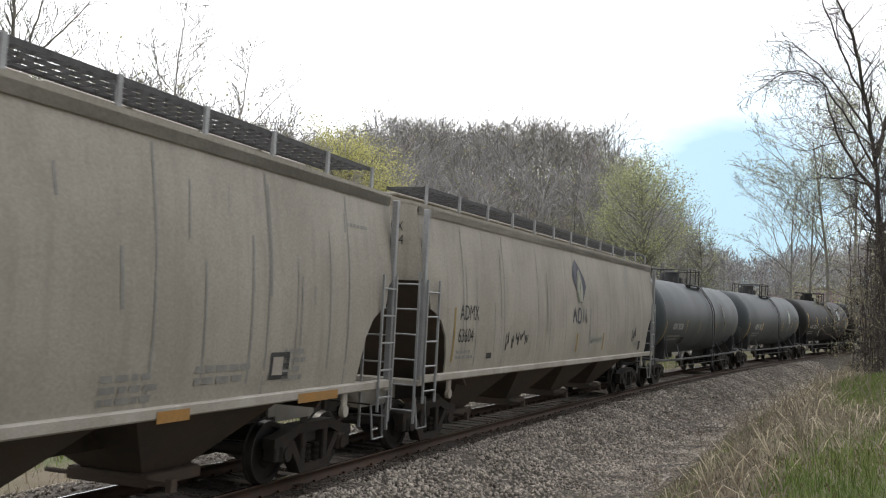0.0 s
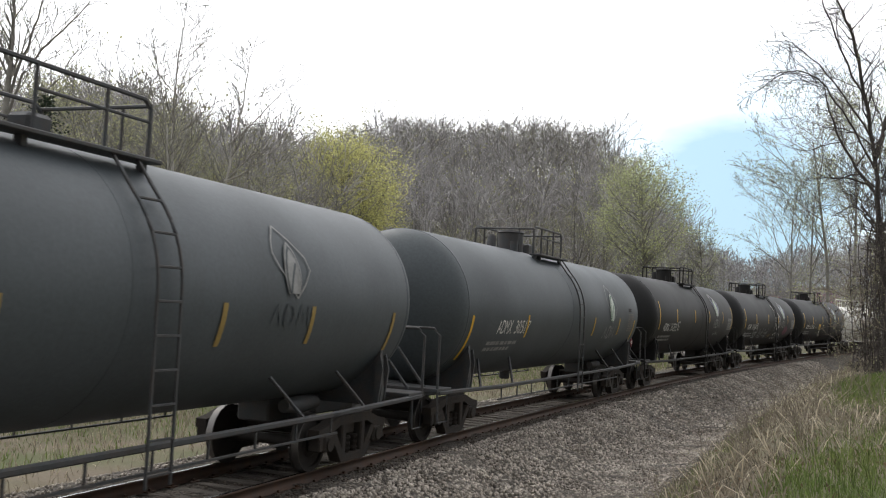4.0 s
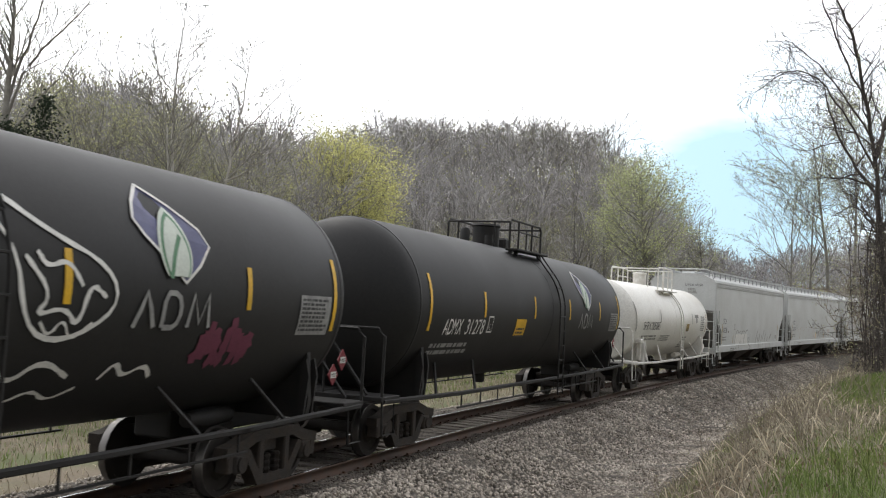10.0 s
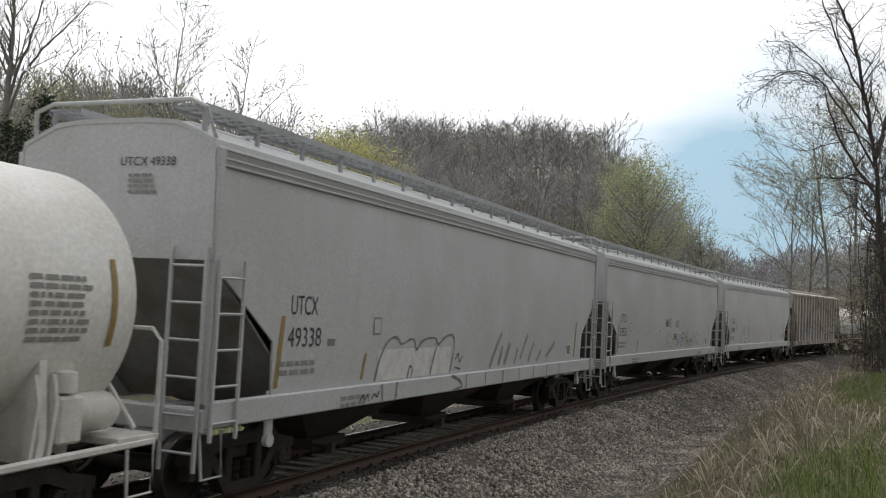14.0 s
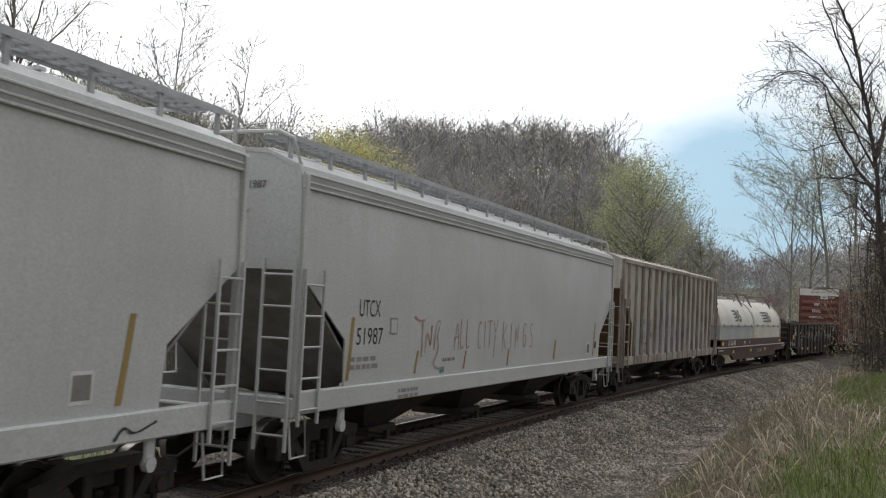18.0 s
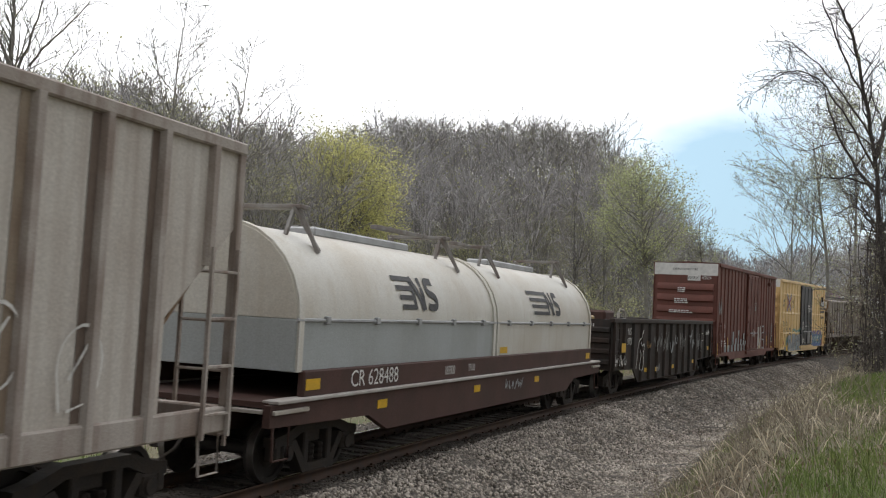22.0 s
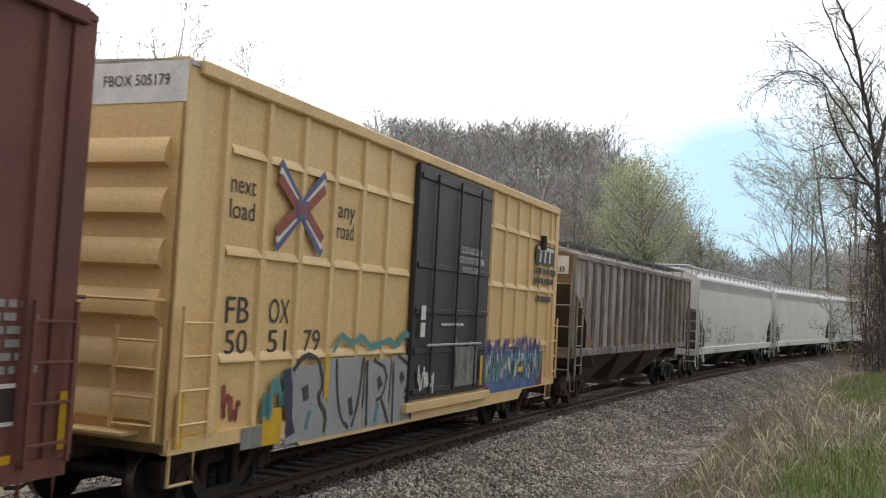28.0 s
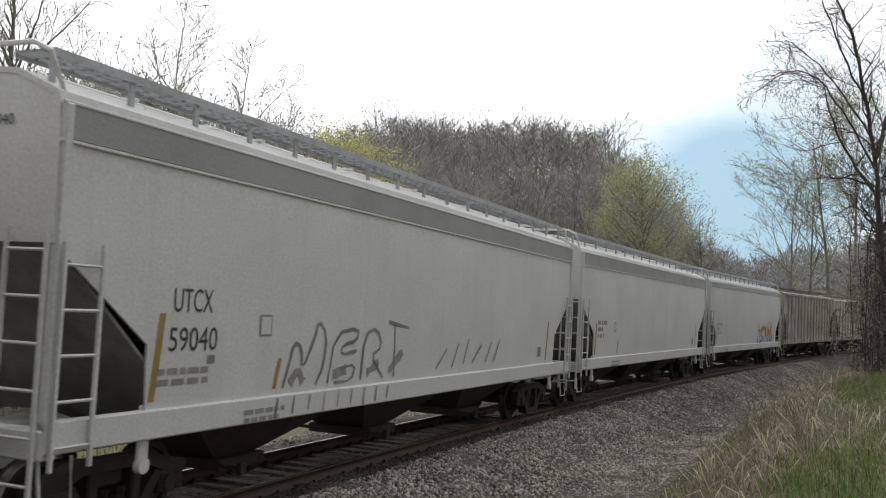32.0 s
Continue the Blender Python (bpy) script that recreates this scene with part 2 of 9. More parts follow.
pebbled(M_BED, 16)
pebbled(M_FINES, 22)
M_RAIL = paint("rusty_rail_steel", (0.085, 0.06, 0.048), 0.7, 0.4, tint=(0.14, 0.075, 0.045), scale=4, fine=60)
M_HEAD = paint("worn_bright_rail_head", (0.62, 0.62, 0.63), 0.22, 1.0, tint=(0.4, 0.4, 0.42), scale=6, bump=0.02)
M_TIE = paint("weathered_creosote_timber", (0.17, 0.148, 0.128), 0.9, tint=(0.08, 0.066, 0.056), amount=0.8, scale=3, fine=25, stretch=(8, 1, 8), bump=0.5, island=True)
M_BARK = paint("grey_brown_bark", (0.29, 0.277, 0.248), 0.95, tint=(0.16, 0.152, 0.132), amount=0.8, scale=2, fine=18, bump=0.6, island=True)
M_DARKBARK = paint("dark_furrowed_bark", (0.095, 0.082, 0.075), 0.95, tint=(0.05, 0.043, 0.038), amount=0.8, scale=2, fine=18, bump=0.6, island=True)
M_DEADLEAF = leafy("dead_brown_leaves", (0.20, 0.14, 0.09), (0.12, 0.085, 0.055))
M_PALE = paint("pale_sycamore_bark", (0.52, 0.50, 0.46), 0.9, tint=(0.26, 0.24, 0.21), amount=0.9, scale=1.2, fine=10, bump=0.3, island=True)
M_FARBARK = paint("distant_grey_trunks", (0.30, 0.29, 0.28), 0.95, tint=(0.11, 0.104, 0.102), amount=0.7, scale=0.15, fine=4, bump=0.0, island=True)
M_FARTWIG = paint("distant_bare_twigs", (0.43, 0.415, 0.415), 0.95, tint=(0.26, 0.245, 0.248), amount=0.7, scale=0.15, fine=4, bump=0.0, island=True)
M_BRIGHTLEAF = leafy("yellow_green_spring_leaves", (0.68, 0.66, 0.31), (0.54, 0.54, 0.25))
M_LEAF = leafy("young_green_leaves", (0.54, 0.57, 0.31), (0.40, 0.44, 0.23))
M_BUD = leafy("olive_buds", (0.53, 0.53, 0.30), (0.39, 0.40, 0.225))
M_CEDAR = leafy("dark_cedar_needles", (0.040, 0.055, 0.034), (0.024, 0.034, 0.020))
M_PINK = leafy("magenta_redbud_blossom", (0.40, 0.17, 0.31), (0.28, 0.11, 0.22))
M_LITTER = paint("brown_leaf_litter", (0.115, 0.102, 0.088), 0.95, tint=(0.082, 0.085, 0.052), amount=0.8, scale=0.12, fine=3, bump=0.8)
M_STRAW = leafy("dry_straw_grass", (0.33, 0.29, 0.215), (0.15, 0.12, 0.088), 0.75)
M_PALESTRAW = leafy("bleached_stalks", (0.50, 0.44, 0.33), (0.36, 0.30, 0.21), 0.4)
M_GRASS = leafy("fresh_green_grass", (0.13, 0.185, 0.05), (0.19, 0.215, 0.075), 0.6)
M_STEM = paint("brown_weed_stems", (0.23, 0.195, 0.16), 0.9, tint=(0.28, 0.24, 0.18), amount=0.8, scale=1, fine=9, bump=0.0, island=True)


# ---------------------------------------------------------------- lie of the land
def step(a, b, x):
    x = np.clip((x - a) / (b - a), 0, 1)
    return x * x * (3 - 2 * x)


def beside(X, Y):
    """Track coordinates (s, lat) of points; lat grows towards the camera's side."""
    X, Y = np.asarray(X, float).ravel(), np.asarray(Y, float).ravel()
    tx, ty, tp, ts = TX[::4], TY[::4], TPSI[::4], TS[::4]
    s, lat = np.empty(len(X)), np.empty(len(X))
    for a in range(0, len(X), 4000):
        dx, dy = X[a:a + 4000, None] - tx, Y[a:a + 4000, None] - ty
        i = (dx * dx + dy * dy).argmin(1)
        r = np.arange(len(i))
        c, n = np.cos(tp[i]), np.sin(tp[i])
        s[a:a + 4000] = ts[i] + dx[r, i] * n + dy[r, i] * c
        lat[a:a + 4000] = dx[r, i] * c - dy[r, i] * n
    return s, lat


def wave(X, Y):
    return (np.sin(X * 0.31 + 1.3 * np.sin(Y * 0.17)) + np.sin(Y * 0.43 + X * 0.11 + 2) + 0.6 * np.sin(X * 0.9 + Y * 0.7) + 0.4 * np.sin(X * 2.1 - Y * 1.7)) / 3


PROFILE_L = [-400, -60, -30, -12, -5.5, -3.6, -2.5, 2.5, 3.3, 5.0, 5.8, 6.8, 7.8, 9, 14, 40, 400]
PROFILE_Z = [-1.0, -0.8, -0.9, -0.8, -0.55, -0.75, -0.95, -1.15, -1.22, -1.22, -0.92, -0.15, 0.36, 0.5, 1.2, 3.0, 3.0]


def land(X, Y):
    X, Y = np.asarray(X, float), np.asarray(Y, float)
    shape = X.shape
    X, Y = X.ravel(), Y.ravel()
    s, lat = beside(X, Y)
    z = GRADE * np.clip(s, -150, 260) + np.interp(lat, PROFILE_L, PROFILE_Z)
    rough = step(2.0, 6.0, np.abs(lat))
    z = z + rough * 0.09 * wave(X, Y) + 0.5 * step(15, 60, np.abs(lat)) * wave(X * 0.2, Y * 0.2)
    R = np.hypot(X, Y)
    az = np.arctan2(X, Y)
    left = step(18, 45, -lat)
    hill = 5 * step(45, 92, R) * (1 - step(-0.22, -0.08, az)) * step(-2.4, -1.6, az) * (1 - step(110, 170, R)) + 38 * step(72, 236, R) * (1 - step(0.13, 0.27, az)) * step(-2.4, -1.6, az)
    far = 15 * step(215, 400, R) + 2 * step(420, 900, R)
    return (z + left * (hill + far * step(0.1, 0.3, az) + 8 * step(250, 600, R)) + 12 * step(120, 400, lat)).reshape(shape)


def axis(lo, hi, fine0, fine1, d):
    a = list(np.arange(fine0, fine1, d))
    up, x = d, fine1
    while x < hi:
        a.append(x)
        up *= 1.13
        x += up
    a.append(hi)
    dn, x = d, fine0
    while x > lo:
        dn *= 1.13
        x -= dn
        a.insert(0, max(x, lo))
    return np.array(a)


def grid_mesh(name, P, mat, smooth=True):
    """A sheet from an array of points (rows, columns, 3)."""
    r, c = P.shape[:2]
    i = np.arange(r * c).reshape(r, c)
    f = np.stack([i[:-1, :-1], i[:-1, 1:], i[1:, 1:], i[1:, :-1]], -1).reshape(-1, 4)
    me = bpy.data.meshes.new(name)
    me.from_pydata(P.reshape(-1, 3).tolist(), [], f.tolist())
    if smooth:
        me.shade_smooth()
    me.materials.append(mat)
    return me


gx, gy = axis(-1500, 1500, -22, 62, 0.6), axis(-600, 2200, -6, 112, 0.6)
GX, GY = np.meshgrid(gx, gy)
ground_mesh = grid_mesh("ground", np.stack([GX, GY, land(GX, GY)], -1), M_GROUND)
ground_mesh.materials.append(M_LITTER)
_s, _l = beside(GX, GY)
wooded = (_l.reshape(GX.shape) + 1.5 * np.sin(GX * 0.4) < -24) | (_l.reshape(GX.shape) > 25)
ground_mesh.polygons.foreach_set("material_index", wooded[:-1, :-1].ravel().astype(np.int32))
whole("ground", ground_mesh, None, "meadow and hillside soil with dry and green grass", "ground", kind="structure")


# ---------------------------------------------------------------- the track
def sweep(name, prof, s0, s1, ds, mat, wobble=0.0):
    S = np.arange(s0, s1 + ds, ds)
    rng = np.random.default_rng(4)
    P = np.array([[on_track(s, a, b) for a, b in prof] for s in S])
    if wobble:
        P[:, 1:-1, 2] += rng.normal(0, wobble, P[:, 1:-1, 2].shape)
    return grid_mesh(name, P, mat, smooth=not wobble)


BED = [(-4.1, -1.25), (-3.4, -0.80), (-2.6, -0.36), (-2.1, -0.21), (-1.6, -0.18), (-1.1, -0.185), (-0.66, -0.205), (-0.3, -0.21), (0.3, -0.21), (0.66, -0.205), (0.9, -0.175), (1.3, -0.15),
       (1.7, -0.16), (2.05, -0.22), (2.4, -0.35), (2.8, -0.52), (3.2, -0.68), (3.6, -0.79), (4.0, -0.82), (4.6, -0.80), (5.3, -0.72), (6.3, -0.85)]
bed_mesh = sweep("ballast_bed", BED, -40, 300, 0.4, M_BED, 0.025)
bed_mesh.materials.append(M_FINES)
bed_mesh.polygons.foreach_set("material_index", np.tile([int(-1.7 < a < 1.2) for a, b in BED[:-1]], len(bed_mesh.polygons) // (len(BED) - 1)).astype(np.int32))
whole("ballast_bed", bed_mesh, None, "grey crushed stone bed under the railway", "ballast", kind="structure")


def rail(side):
    c = side * 0.755
    prof = [(-0.07, -0.18), (-0.07, -0.165), (-0.012, -0.14), (-0.012, -0.045), (-0.037, -0.035), (-0.037, -0.006), (-0.028, 0.0)]
    prof = prof + [(-a, b) for a, b in prof[::-1]]
    ob = thing("rail", "worn rusty steel rail spiked to timber ties", "rail", group="rails of the track", kind="structure")
    part("rail_body", sweep("rail_body", [(c + a, b) for a, b in prof[:7]] + [(c + a, b) for a, b in prof[7:]], -60, 320, 2.0, M_RAIL), None, ob)
    part("rail_head", sweep("rail_head", [(c - 0.029, 0.001), (c - 0.02, 0.003), (c + 0.02, 0.003), (c + 0.029, 0.001)], -60, 320, 2.0, M_HEAD), None, ob, "polished bright running surface")
    return ob


rail(1), rail(-1)


# ---------------------------------------------------------------- trees
def limb_tubes(limbs):
    """Tapered tubes round many limbs: each a (points, radii, sides). Gives vertices and faces."""
    V, F = [], []
    for pts, rad, n in limbs:
        m, base = len(pts), len(V)
        if n == 1:
            # the finest twigs: two faces a joint
            d = pts[-1] - pts[0]
            e = d.cross(Vector((math.sin(base), math.cos(base * 1.7), math.sin(base * 2.3)))).normalized()
            for p, r in zip(pts, rad):
                V += [tuple(p - e * r), tuple(p + e * r)]
            F += [(base + 2 * i, base + 2 * i + 1, base + 2 * i + 3, base + 2 * i + 2) for i in range(m - 1)]
            continue
        for i in range(m):
            p = pts[i]
            d = (pts[min(i + 1, m - 1)] - pts[max(i - 1, 0)]).normalized()
            a = Vector((0, 0, 1)) if abs(d.z) < 0.8 else Vector((1, 0, 0))
            e = d.cross(a).normalized()
            g = e.cross(d)
            for j in range(n):
                w = math.tau * j / n
                V.append(tuple(p + rad[i] * (math.cos(w) * e + math.sin(w) * g)))
        for i in range(m - 1):
            for j in range(n):
                F.append((base + i * n + j, base + i * n + (j + 1) % n, base + (i + 1) * n + (j + 1) % n, base + (i + 1) * n + j))
    return V, F


def grow(rng, height, radius, depth=4, spread=0.75, bare=0.25, kids=(9, 5, 4, 3), lean=0.05, sides=(8, 5, 4, 3, 3), up=0.25, thin=0.012, wander=0.12, reach=0.5, top=0.22, seg=(9, 6, 5, 4, 3)):
    """Trunk, limbs and twigs of a broadleaf tree. Returns limbs and the twigs' tips."""
    limbs, tips = [], []

    def shoot(p, d, length, r, level):
        n = seg[level]
        pts, rad, q = [p.copy()], [r], p.copy()
        end = max(thin, r * (top if level == 0 else 0.3))
        for i in range(n):
            wd = wander * (0.4 if level == 0 else 1)
            d = (d + Vector((rng.normal(0, wd), rng.normal(0, wd), rng.normal(0, wd) + (0.02 if level == 0 else up * 0.16)))).normalized()
            q = q + d * (length / n)
            pts.append(q.copy())
            rad.append(max(thin, r + (end - r) * (i + 1) / n))
        limbs.append((pts, rad, sides[level]))
        if level >= depth:
            tips.extend(pts[1:])
            return
        if level == depth - 1:
            tips.extend(pts[2:])
        k = kids[level]
        for c in range(k):
            f = bare + (1 - bare) * (c + rng.uniform(0.2, 0.9)) / k if level == 0 else 0.2 + 0.8 * (c + rng.uniform(0.1, 0.9)) / k
            f = min(f, 0.98)
            i = min(int(f * n), n - 1)
            w = f * n - i
            at = pts[i].lerp(pts[i + 1], w)
            ax = (pts[i + 1] - pts[i]).normalized()
            side = Vector((rng.normal(), rng.normal(), rng.normal() * 0.5))
            side = (side - side.dot(ax) * ax).normalized()
            open_ = spread * rng.uniform(0.75, 1.25) * (1.2 - 0.45 * f)
            nd = (ax * math.cos(open_) + side * math.sin(open_) + Vector((0, 0, up * 0.5))).normalized()
            ln = length * (reach if level == 0 else 0.58) * rng.uniform(0.7, 1.15) * (0.5 + 0.75 * math.sin(math.pi * (0.12 + 0.80 * (f - bare) / (1 - bare))) if level == 0 else 1.15 - 0.6 * f)
            shoot(at, nd, ln, max(thin, rad[i] * rng.uniform(0.42, 0.62)), level + 1)

    shoot(Vector((0, 0, -0.4)), Vector((rng.normal(0, lean), rng.normal(0, lean), 1)).normalized(), height * 0.86, radius, 0)
    return limbs, tips


def leaf_faces(rng, tips, count, size, spread):
    """Many small folded leaves, scattered round the tips."""
    V, F = [], []
    T = np.array([tuple(t) for t in tips])
    pick = T[rng.integers(0, len(T), count)] + rng.normal(0, spread, (count, 3))
    for p in pick:
        a, b = rng.uniform(0, math.tau), rng.uniform(-0.9, 0.9)
        u = np.array([math.cos(a) * math.cos(b), math.sin(a) * math.cos(b), math.sin(b)])
        w = np.cross(u, rng.normal(0, 1, 3))
        w /= np.linalg.norm(w) + 1e-6
        k = size * rng.uniform(0.6, 1.3)
        h = np.cross(u, w) * k * 0.25
        n = len(V)
        V += [tuple(p - u * k), tuple(p + w * k * 0.6 + h), tuple(p + u * k), tuple(p - w * k * 0.6 + h)]
        F += [(n, n + 1, n + 2), (n, n + 2, n + 3)]
    return V, F


def raw_mesh(name, V, F, mat, smooth=False):
    me = bpy.data.meshes.new(name)
    me.from_pydata(V, [], F)
    if smooth:
        me.shade_smooth()
    me.materials.append(mat)
    return me


def tree_meshes(seed, height, radius, bark, leaf=None, leaves=0, size=0.12, loose=0.25, **kw):
    rng = np.random.default_rng(seed)
    limbs, tips = grow(rng, height, radius, **kw)
    woods = raw_mesh("trunk", *limb_tubes(limbs), bark, True)
    crown = raw_mesh("crown", *leaf_faces(rng, tips, leaves, size, loose), leaf) if leaves else None
    return woods, crown


def plant(meshes, x, y, turn, label, scale=1.0, group="", name="tree", category="tree", sink=0.0):
    ob = thing(name, label, category, group)
    ob.matrix_world = pose(x, y, float(land(np.array([x]), np.array([y]))[0]) - sink, 0, 0, turn) @ Matrix.Scale(scale, 4)
    part("trunk", meshes[0], None, ob)
    if meshes[1]:
        part("crown", meshes[1], None, ob)
    if len(meshes) > 2:
        part("canopy", meshes[2], None, ob, "fine grey branches and twigs")
    return ob


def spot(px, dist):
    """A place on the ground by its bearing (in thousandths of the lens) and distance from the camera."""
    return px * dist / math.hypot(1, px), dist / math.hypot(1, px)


# ---------------------------------------------------------------- paints of the cars
M_TRUCK = paint("grimy_cast_steel", (0.032, 0.028, 0.025), 0.85, 0.1, tint=(0.06, 0.045, 0.034), amount=0.6, scale=5, fine=40, bump=0.4)
M_WHEEL = paint("dark_wheel_steel", (0.038, 0.033, 0.03), 0.7, 0.3, tint=(0.03, 0.027, 0.025), scale=5, bump=0.2)
M_TREAD = paint("worn_wheel_tread", (0.22, 0.21, 0.20), 0.42, 1.0, scale=5, bump=0.05)
M_UNDER = paint("dark_underframe", (0.045, 0.04, 0.036), 0.85, 0.1, tint=(0.085, 0.065, 0.05), amount=0.7, scale=3, bump=0.3)
M_ADM = paint("weathered_beige_grey_paint", (0.435, 0.405, 0.345), 0.6, tint=(0.26, 0.235, 0.195), amount=0.45, scale=0.7, streak=0.35, fine=26, bump=0.1)
M_ADMSILL = paint("dusty_cream_sill", (0.50, 0.475, 0.42), 0.65, tint=(0.30, 0.25, 0.20), amount=0.6, scale=1.6, streak=0.3, bump=0.15)
M_MESH = paint("dark_walkway_grating", (0.13, 0.13, 0.135), 0.7, 0.3, tint=(0.08, 0.08, 0.08), scale=6, bump=0.4)
M_GALV = paint("galvanised_grey_steel", (0.42, 0.43, 0.44), 0.5, 0.4, tint=(0.27, 0.27, 0.27), scale=3, bump=0.1)
M_LGREY = paint("light_grey_hopper_paint", (0.56, 0.575, 0.57), 0.5, tint=(0.44, 0.44, 0.42), amount=0.4, scale=0.6, streak=0.18, fine=30, bump=0.05)
M_WGREY = paint("off_white_hopper_paint", (0.68, 0.685, 0.67), 0.5, tint=(0.52, 0.51, 0.47), amount=0.4, scale=0.6, streak=0.2, fine=30, bump=0.05)
# Car grey with end-recess shade put into the colour; also used for sprayed marks.
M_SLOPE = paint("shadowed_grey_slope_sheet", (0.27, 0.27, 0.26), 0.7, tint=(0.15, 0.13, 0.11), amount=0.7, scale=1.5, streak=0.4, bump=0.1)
# Dark brown; shade of hopper bays and end recesses is put into the colour.
M_SLOPEDK = paint("dark_brown_slope_with_shade", (0.085, 0.073, 0.062), 0.8, tint=(0.13, 0.09, 0.065), amount=0.7, scale=1.5, streak=0.5, bump=0.2)
M_ROOFSHADE = paint("grey_roof_edge_shade", (0.36, 0.365, 0.36), 0.55, tint=(0.28, 0.275, 0.27), scale=1, bump=0.05)
M_TFOX = paint("chalky_tan_ribbed_steel", (0.58, 0.55, 0.50), 0.75, tint=(0.36, 0.30, 0.25), amount=0.45, scale=0.8, streak=0.6, fine=30, bump=0.15)
M_TFOXRIB = paint("rust_worn_rib", (0.45, 0.41, 0.37), 0.8, tint=(0.20, 0.14, 0.11), amount=0.7, scale=1.2, streak=0.7, bump=0.2)
M_SOU = paint("faded_grey_brown_steel", (0.44, 0.415, 0.38), 0.8, tint=(0.19, 0.145, 0.115), amount=0.75, scale=0.7, streak=0.75, fine=30, bump=0.15)
M_SOURIB = paint("brown_stained_rib", (0.34, 0.315, 0.29), 0.8, tint=(0.15, 0.11, 0.085), amount=0.8, scale=1.2, streak=0.7, bump=0.2)
M_GTANK = paint("blue_grey_tank_enamel", (0.072, 0.086, 0.095), 0.52, tint=(0.052, 0.060, 0.064), amount=0.6, scale=0.5, streak=0.25, fine=20, bump=0.04, spec=0.45)
M_BTANK = paint("black_tank_enamel", (0.0145, 0.0148, 0.0155), 0.56, tint=(0.023, 0.022, 0.021), amount=0.6, scale=0.5, streak=0.3, fine=20, bump=0.03, spec=0.3)
M_BFIT = paint("black_fittings", (0.011, 0.011, 0.011), 0.65, tint=(0.025, 0.02, 0.018), scale=5, bump=0.15)
M_WTANK = paint("warm_white_tank_enamel", (0.80, 0.79, 0.74), 0.4, tint=(0.64, 0.60, 0.53), amount=0.35, scale=0.6, streak=0.22, fine=20, bump=0.03)
M_WFIT = paint("white_painted_steel", (0.74, 0.73, 0.69), 0.5, tint=(0.5, 0.45, 0.38), amount=0.5, scale=4, bump=0.08)
M_GREYFIT = paint("dark_grey_fittings", (0.055, 0.06, 0.064), 0.6, tint=(0.09, 0.07, 0.06), scale=5, bump=0.15)
M_COIL = paint("cream_hood_paint", (0.63, 0.615, 0.56), 0.5, tint=(0.45, 0.38, 0.28), amount=0.45, scale=0.7, streak=0.28, bump=0.05)
M_COILLOW = paint("cool_grey_hood_side", (0.40, 0.43, 0.43), 0.55, tint=(0.30, 0.31, 0.29), amount=0.5, scale=0.8, streak=0.3, bump=0.05)
M_RED = paint("oxide_red_frame", (0.078, 0.036, 0.028), 0.75, tint=(0.055, 0.033, 0.026), amount=0.7, scale=1.2, streak=0.4, bump=0.15)
M_BOXRED = paint("faded_boxcar_red", (0.175, 0.062, 0.045), 0.65, tint=(0.10, 0.045, 0.035), amount=0.6, scale=0.8, streak=0.4, fine=28, bump=0.08)
M_BOXYEL = paint("boxcar_yellow", (0.77, 0.535, 0.235), 0.5, tint=(0.58, 0.40, 0.19), amount=0.4, scale=0.7, streak=0.25, fine=28, bump=0.06)
M_BOXRIB = paint("pale_yellow_rib", (0.79, 0.565, 0.265), 0.5, tint=(0.60, 0.42, 0.21), amount=0.5, scale=1.0, streak=0.3, bump=0.06)
M_BLACK = paint("black_door_paint", (0.028, 0.029, 0.033), 0.5, tint=(0.05, 0.05, 0.052), amount=0.6, scale=1, streak=0.3, bump=0.05)
M_GOND = paint("sooty_black_brown_steel", (0.025, 0.022, 0.020), 0.7, tint=(0.06, 0.036, 0.027), amount=0.7, scale=0.8, streak=0.5, bump=0.2)
M_WHITE = paint("white_stencil_paint", (0.74, 0.73, 0.70), 0.6, tint=(0.5, 0.5, 0.48), amount=0.5, scale=5, bump=0.0)
M_FADED = paint("faded_white_stencil", (0.32, 0.32, 0.31), 0.6, tint=(0.16, 0.16, 0.16), amount=0.6, scale=8, bump=0.0)
M_DARK = paint("black_stencil_paint", (0.035, 0.035, 0.037), 0.6, tint=(0.10, 0.10, 0.10), amount=0.5, scale=6, bump=0.0)
M_FAINT = paint("worn_grey_stencil", (0.26, 0.255, 0.24), 0.65, tint=(0.36, 0.35, 0.32), amount=0.7, scale=6, bump=0.0)
M_YELLOW = paint("yellow_reflector", (0.72, 0.43, 0.015), 0.45, tint=(0.5, 0.3, 0.03), amount=0.5, scale=6, bump=0.0)
M_DULLYEL = paint("dull_gold_reflector", (0.36, 0.25, 0.07), 0.5, tint=(0.26, 0.18, 0.07), amount=0.5, scale=6, bump=0.0)
M_NAVY = paint("deep_navy_paint", (0.045, 0.05, 0.085), 0.5, tint=(0.03, 0.03, 0.05), scale=4, bump=0.0)
M_LEAFGREEN = paint("leaf_green_paint", (0.10, 0.24, 0.13), 0.5, scale=4, bump=0.0)
M_CRIM = paint("dull_crimson_paint", (0.33, 0.085, 0.06), 0.55, scale=4, bump=0.0)
M_BLUE = paint("faded_blue_paint", (0.10, 0.12, 0.27), 0.55, scale=4, bump=0.0)
M_TEAL = paint("teal_spray_paint", (0.10, 0.30, 0.31), 0.55, tint=(0.07, 0.2, 0.24), scale=3, bump=0.0)
M_TEALFAINT = paint("washed_out_teal", (0.33, 0.38, 0.35), 0.6, tint=(0.38, 0.38, 0.33), amount=0.8, scale=3, bump=0.0)
M_SILVER = paint("silver_grey_spray_paint", (0.34, 0.36, 0.37), 0.5, tint=(0.25, 0.26, 0.27), scale=3, bump=0.0)
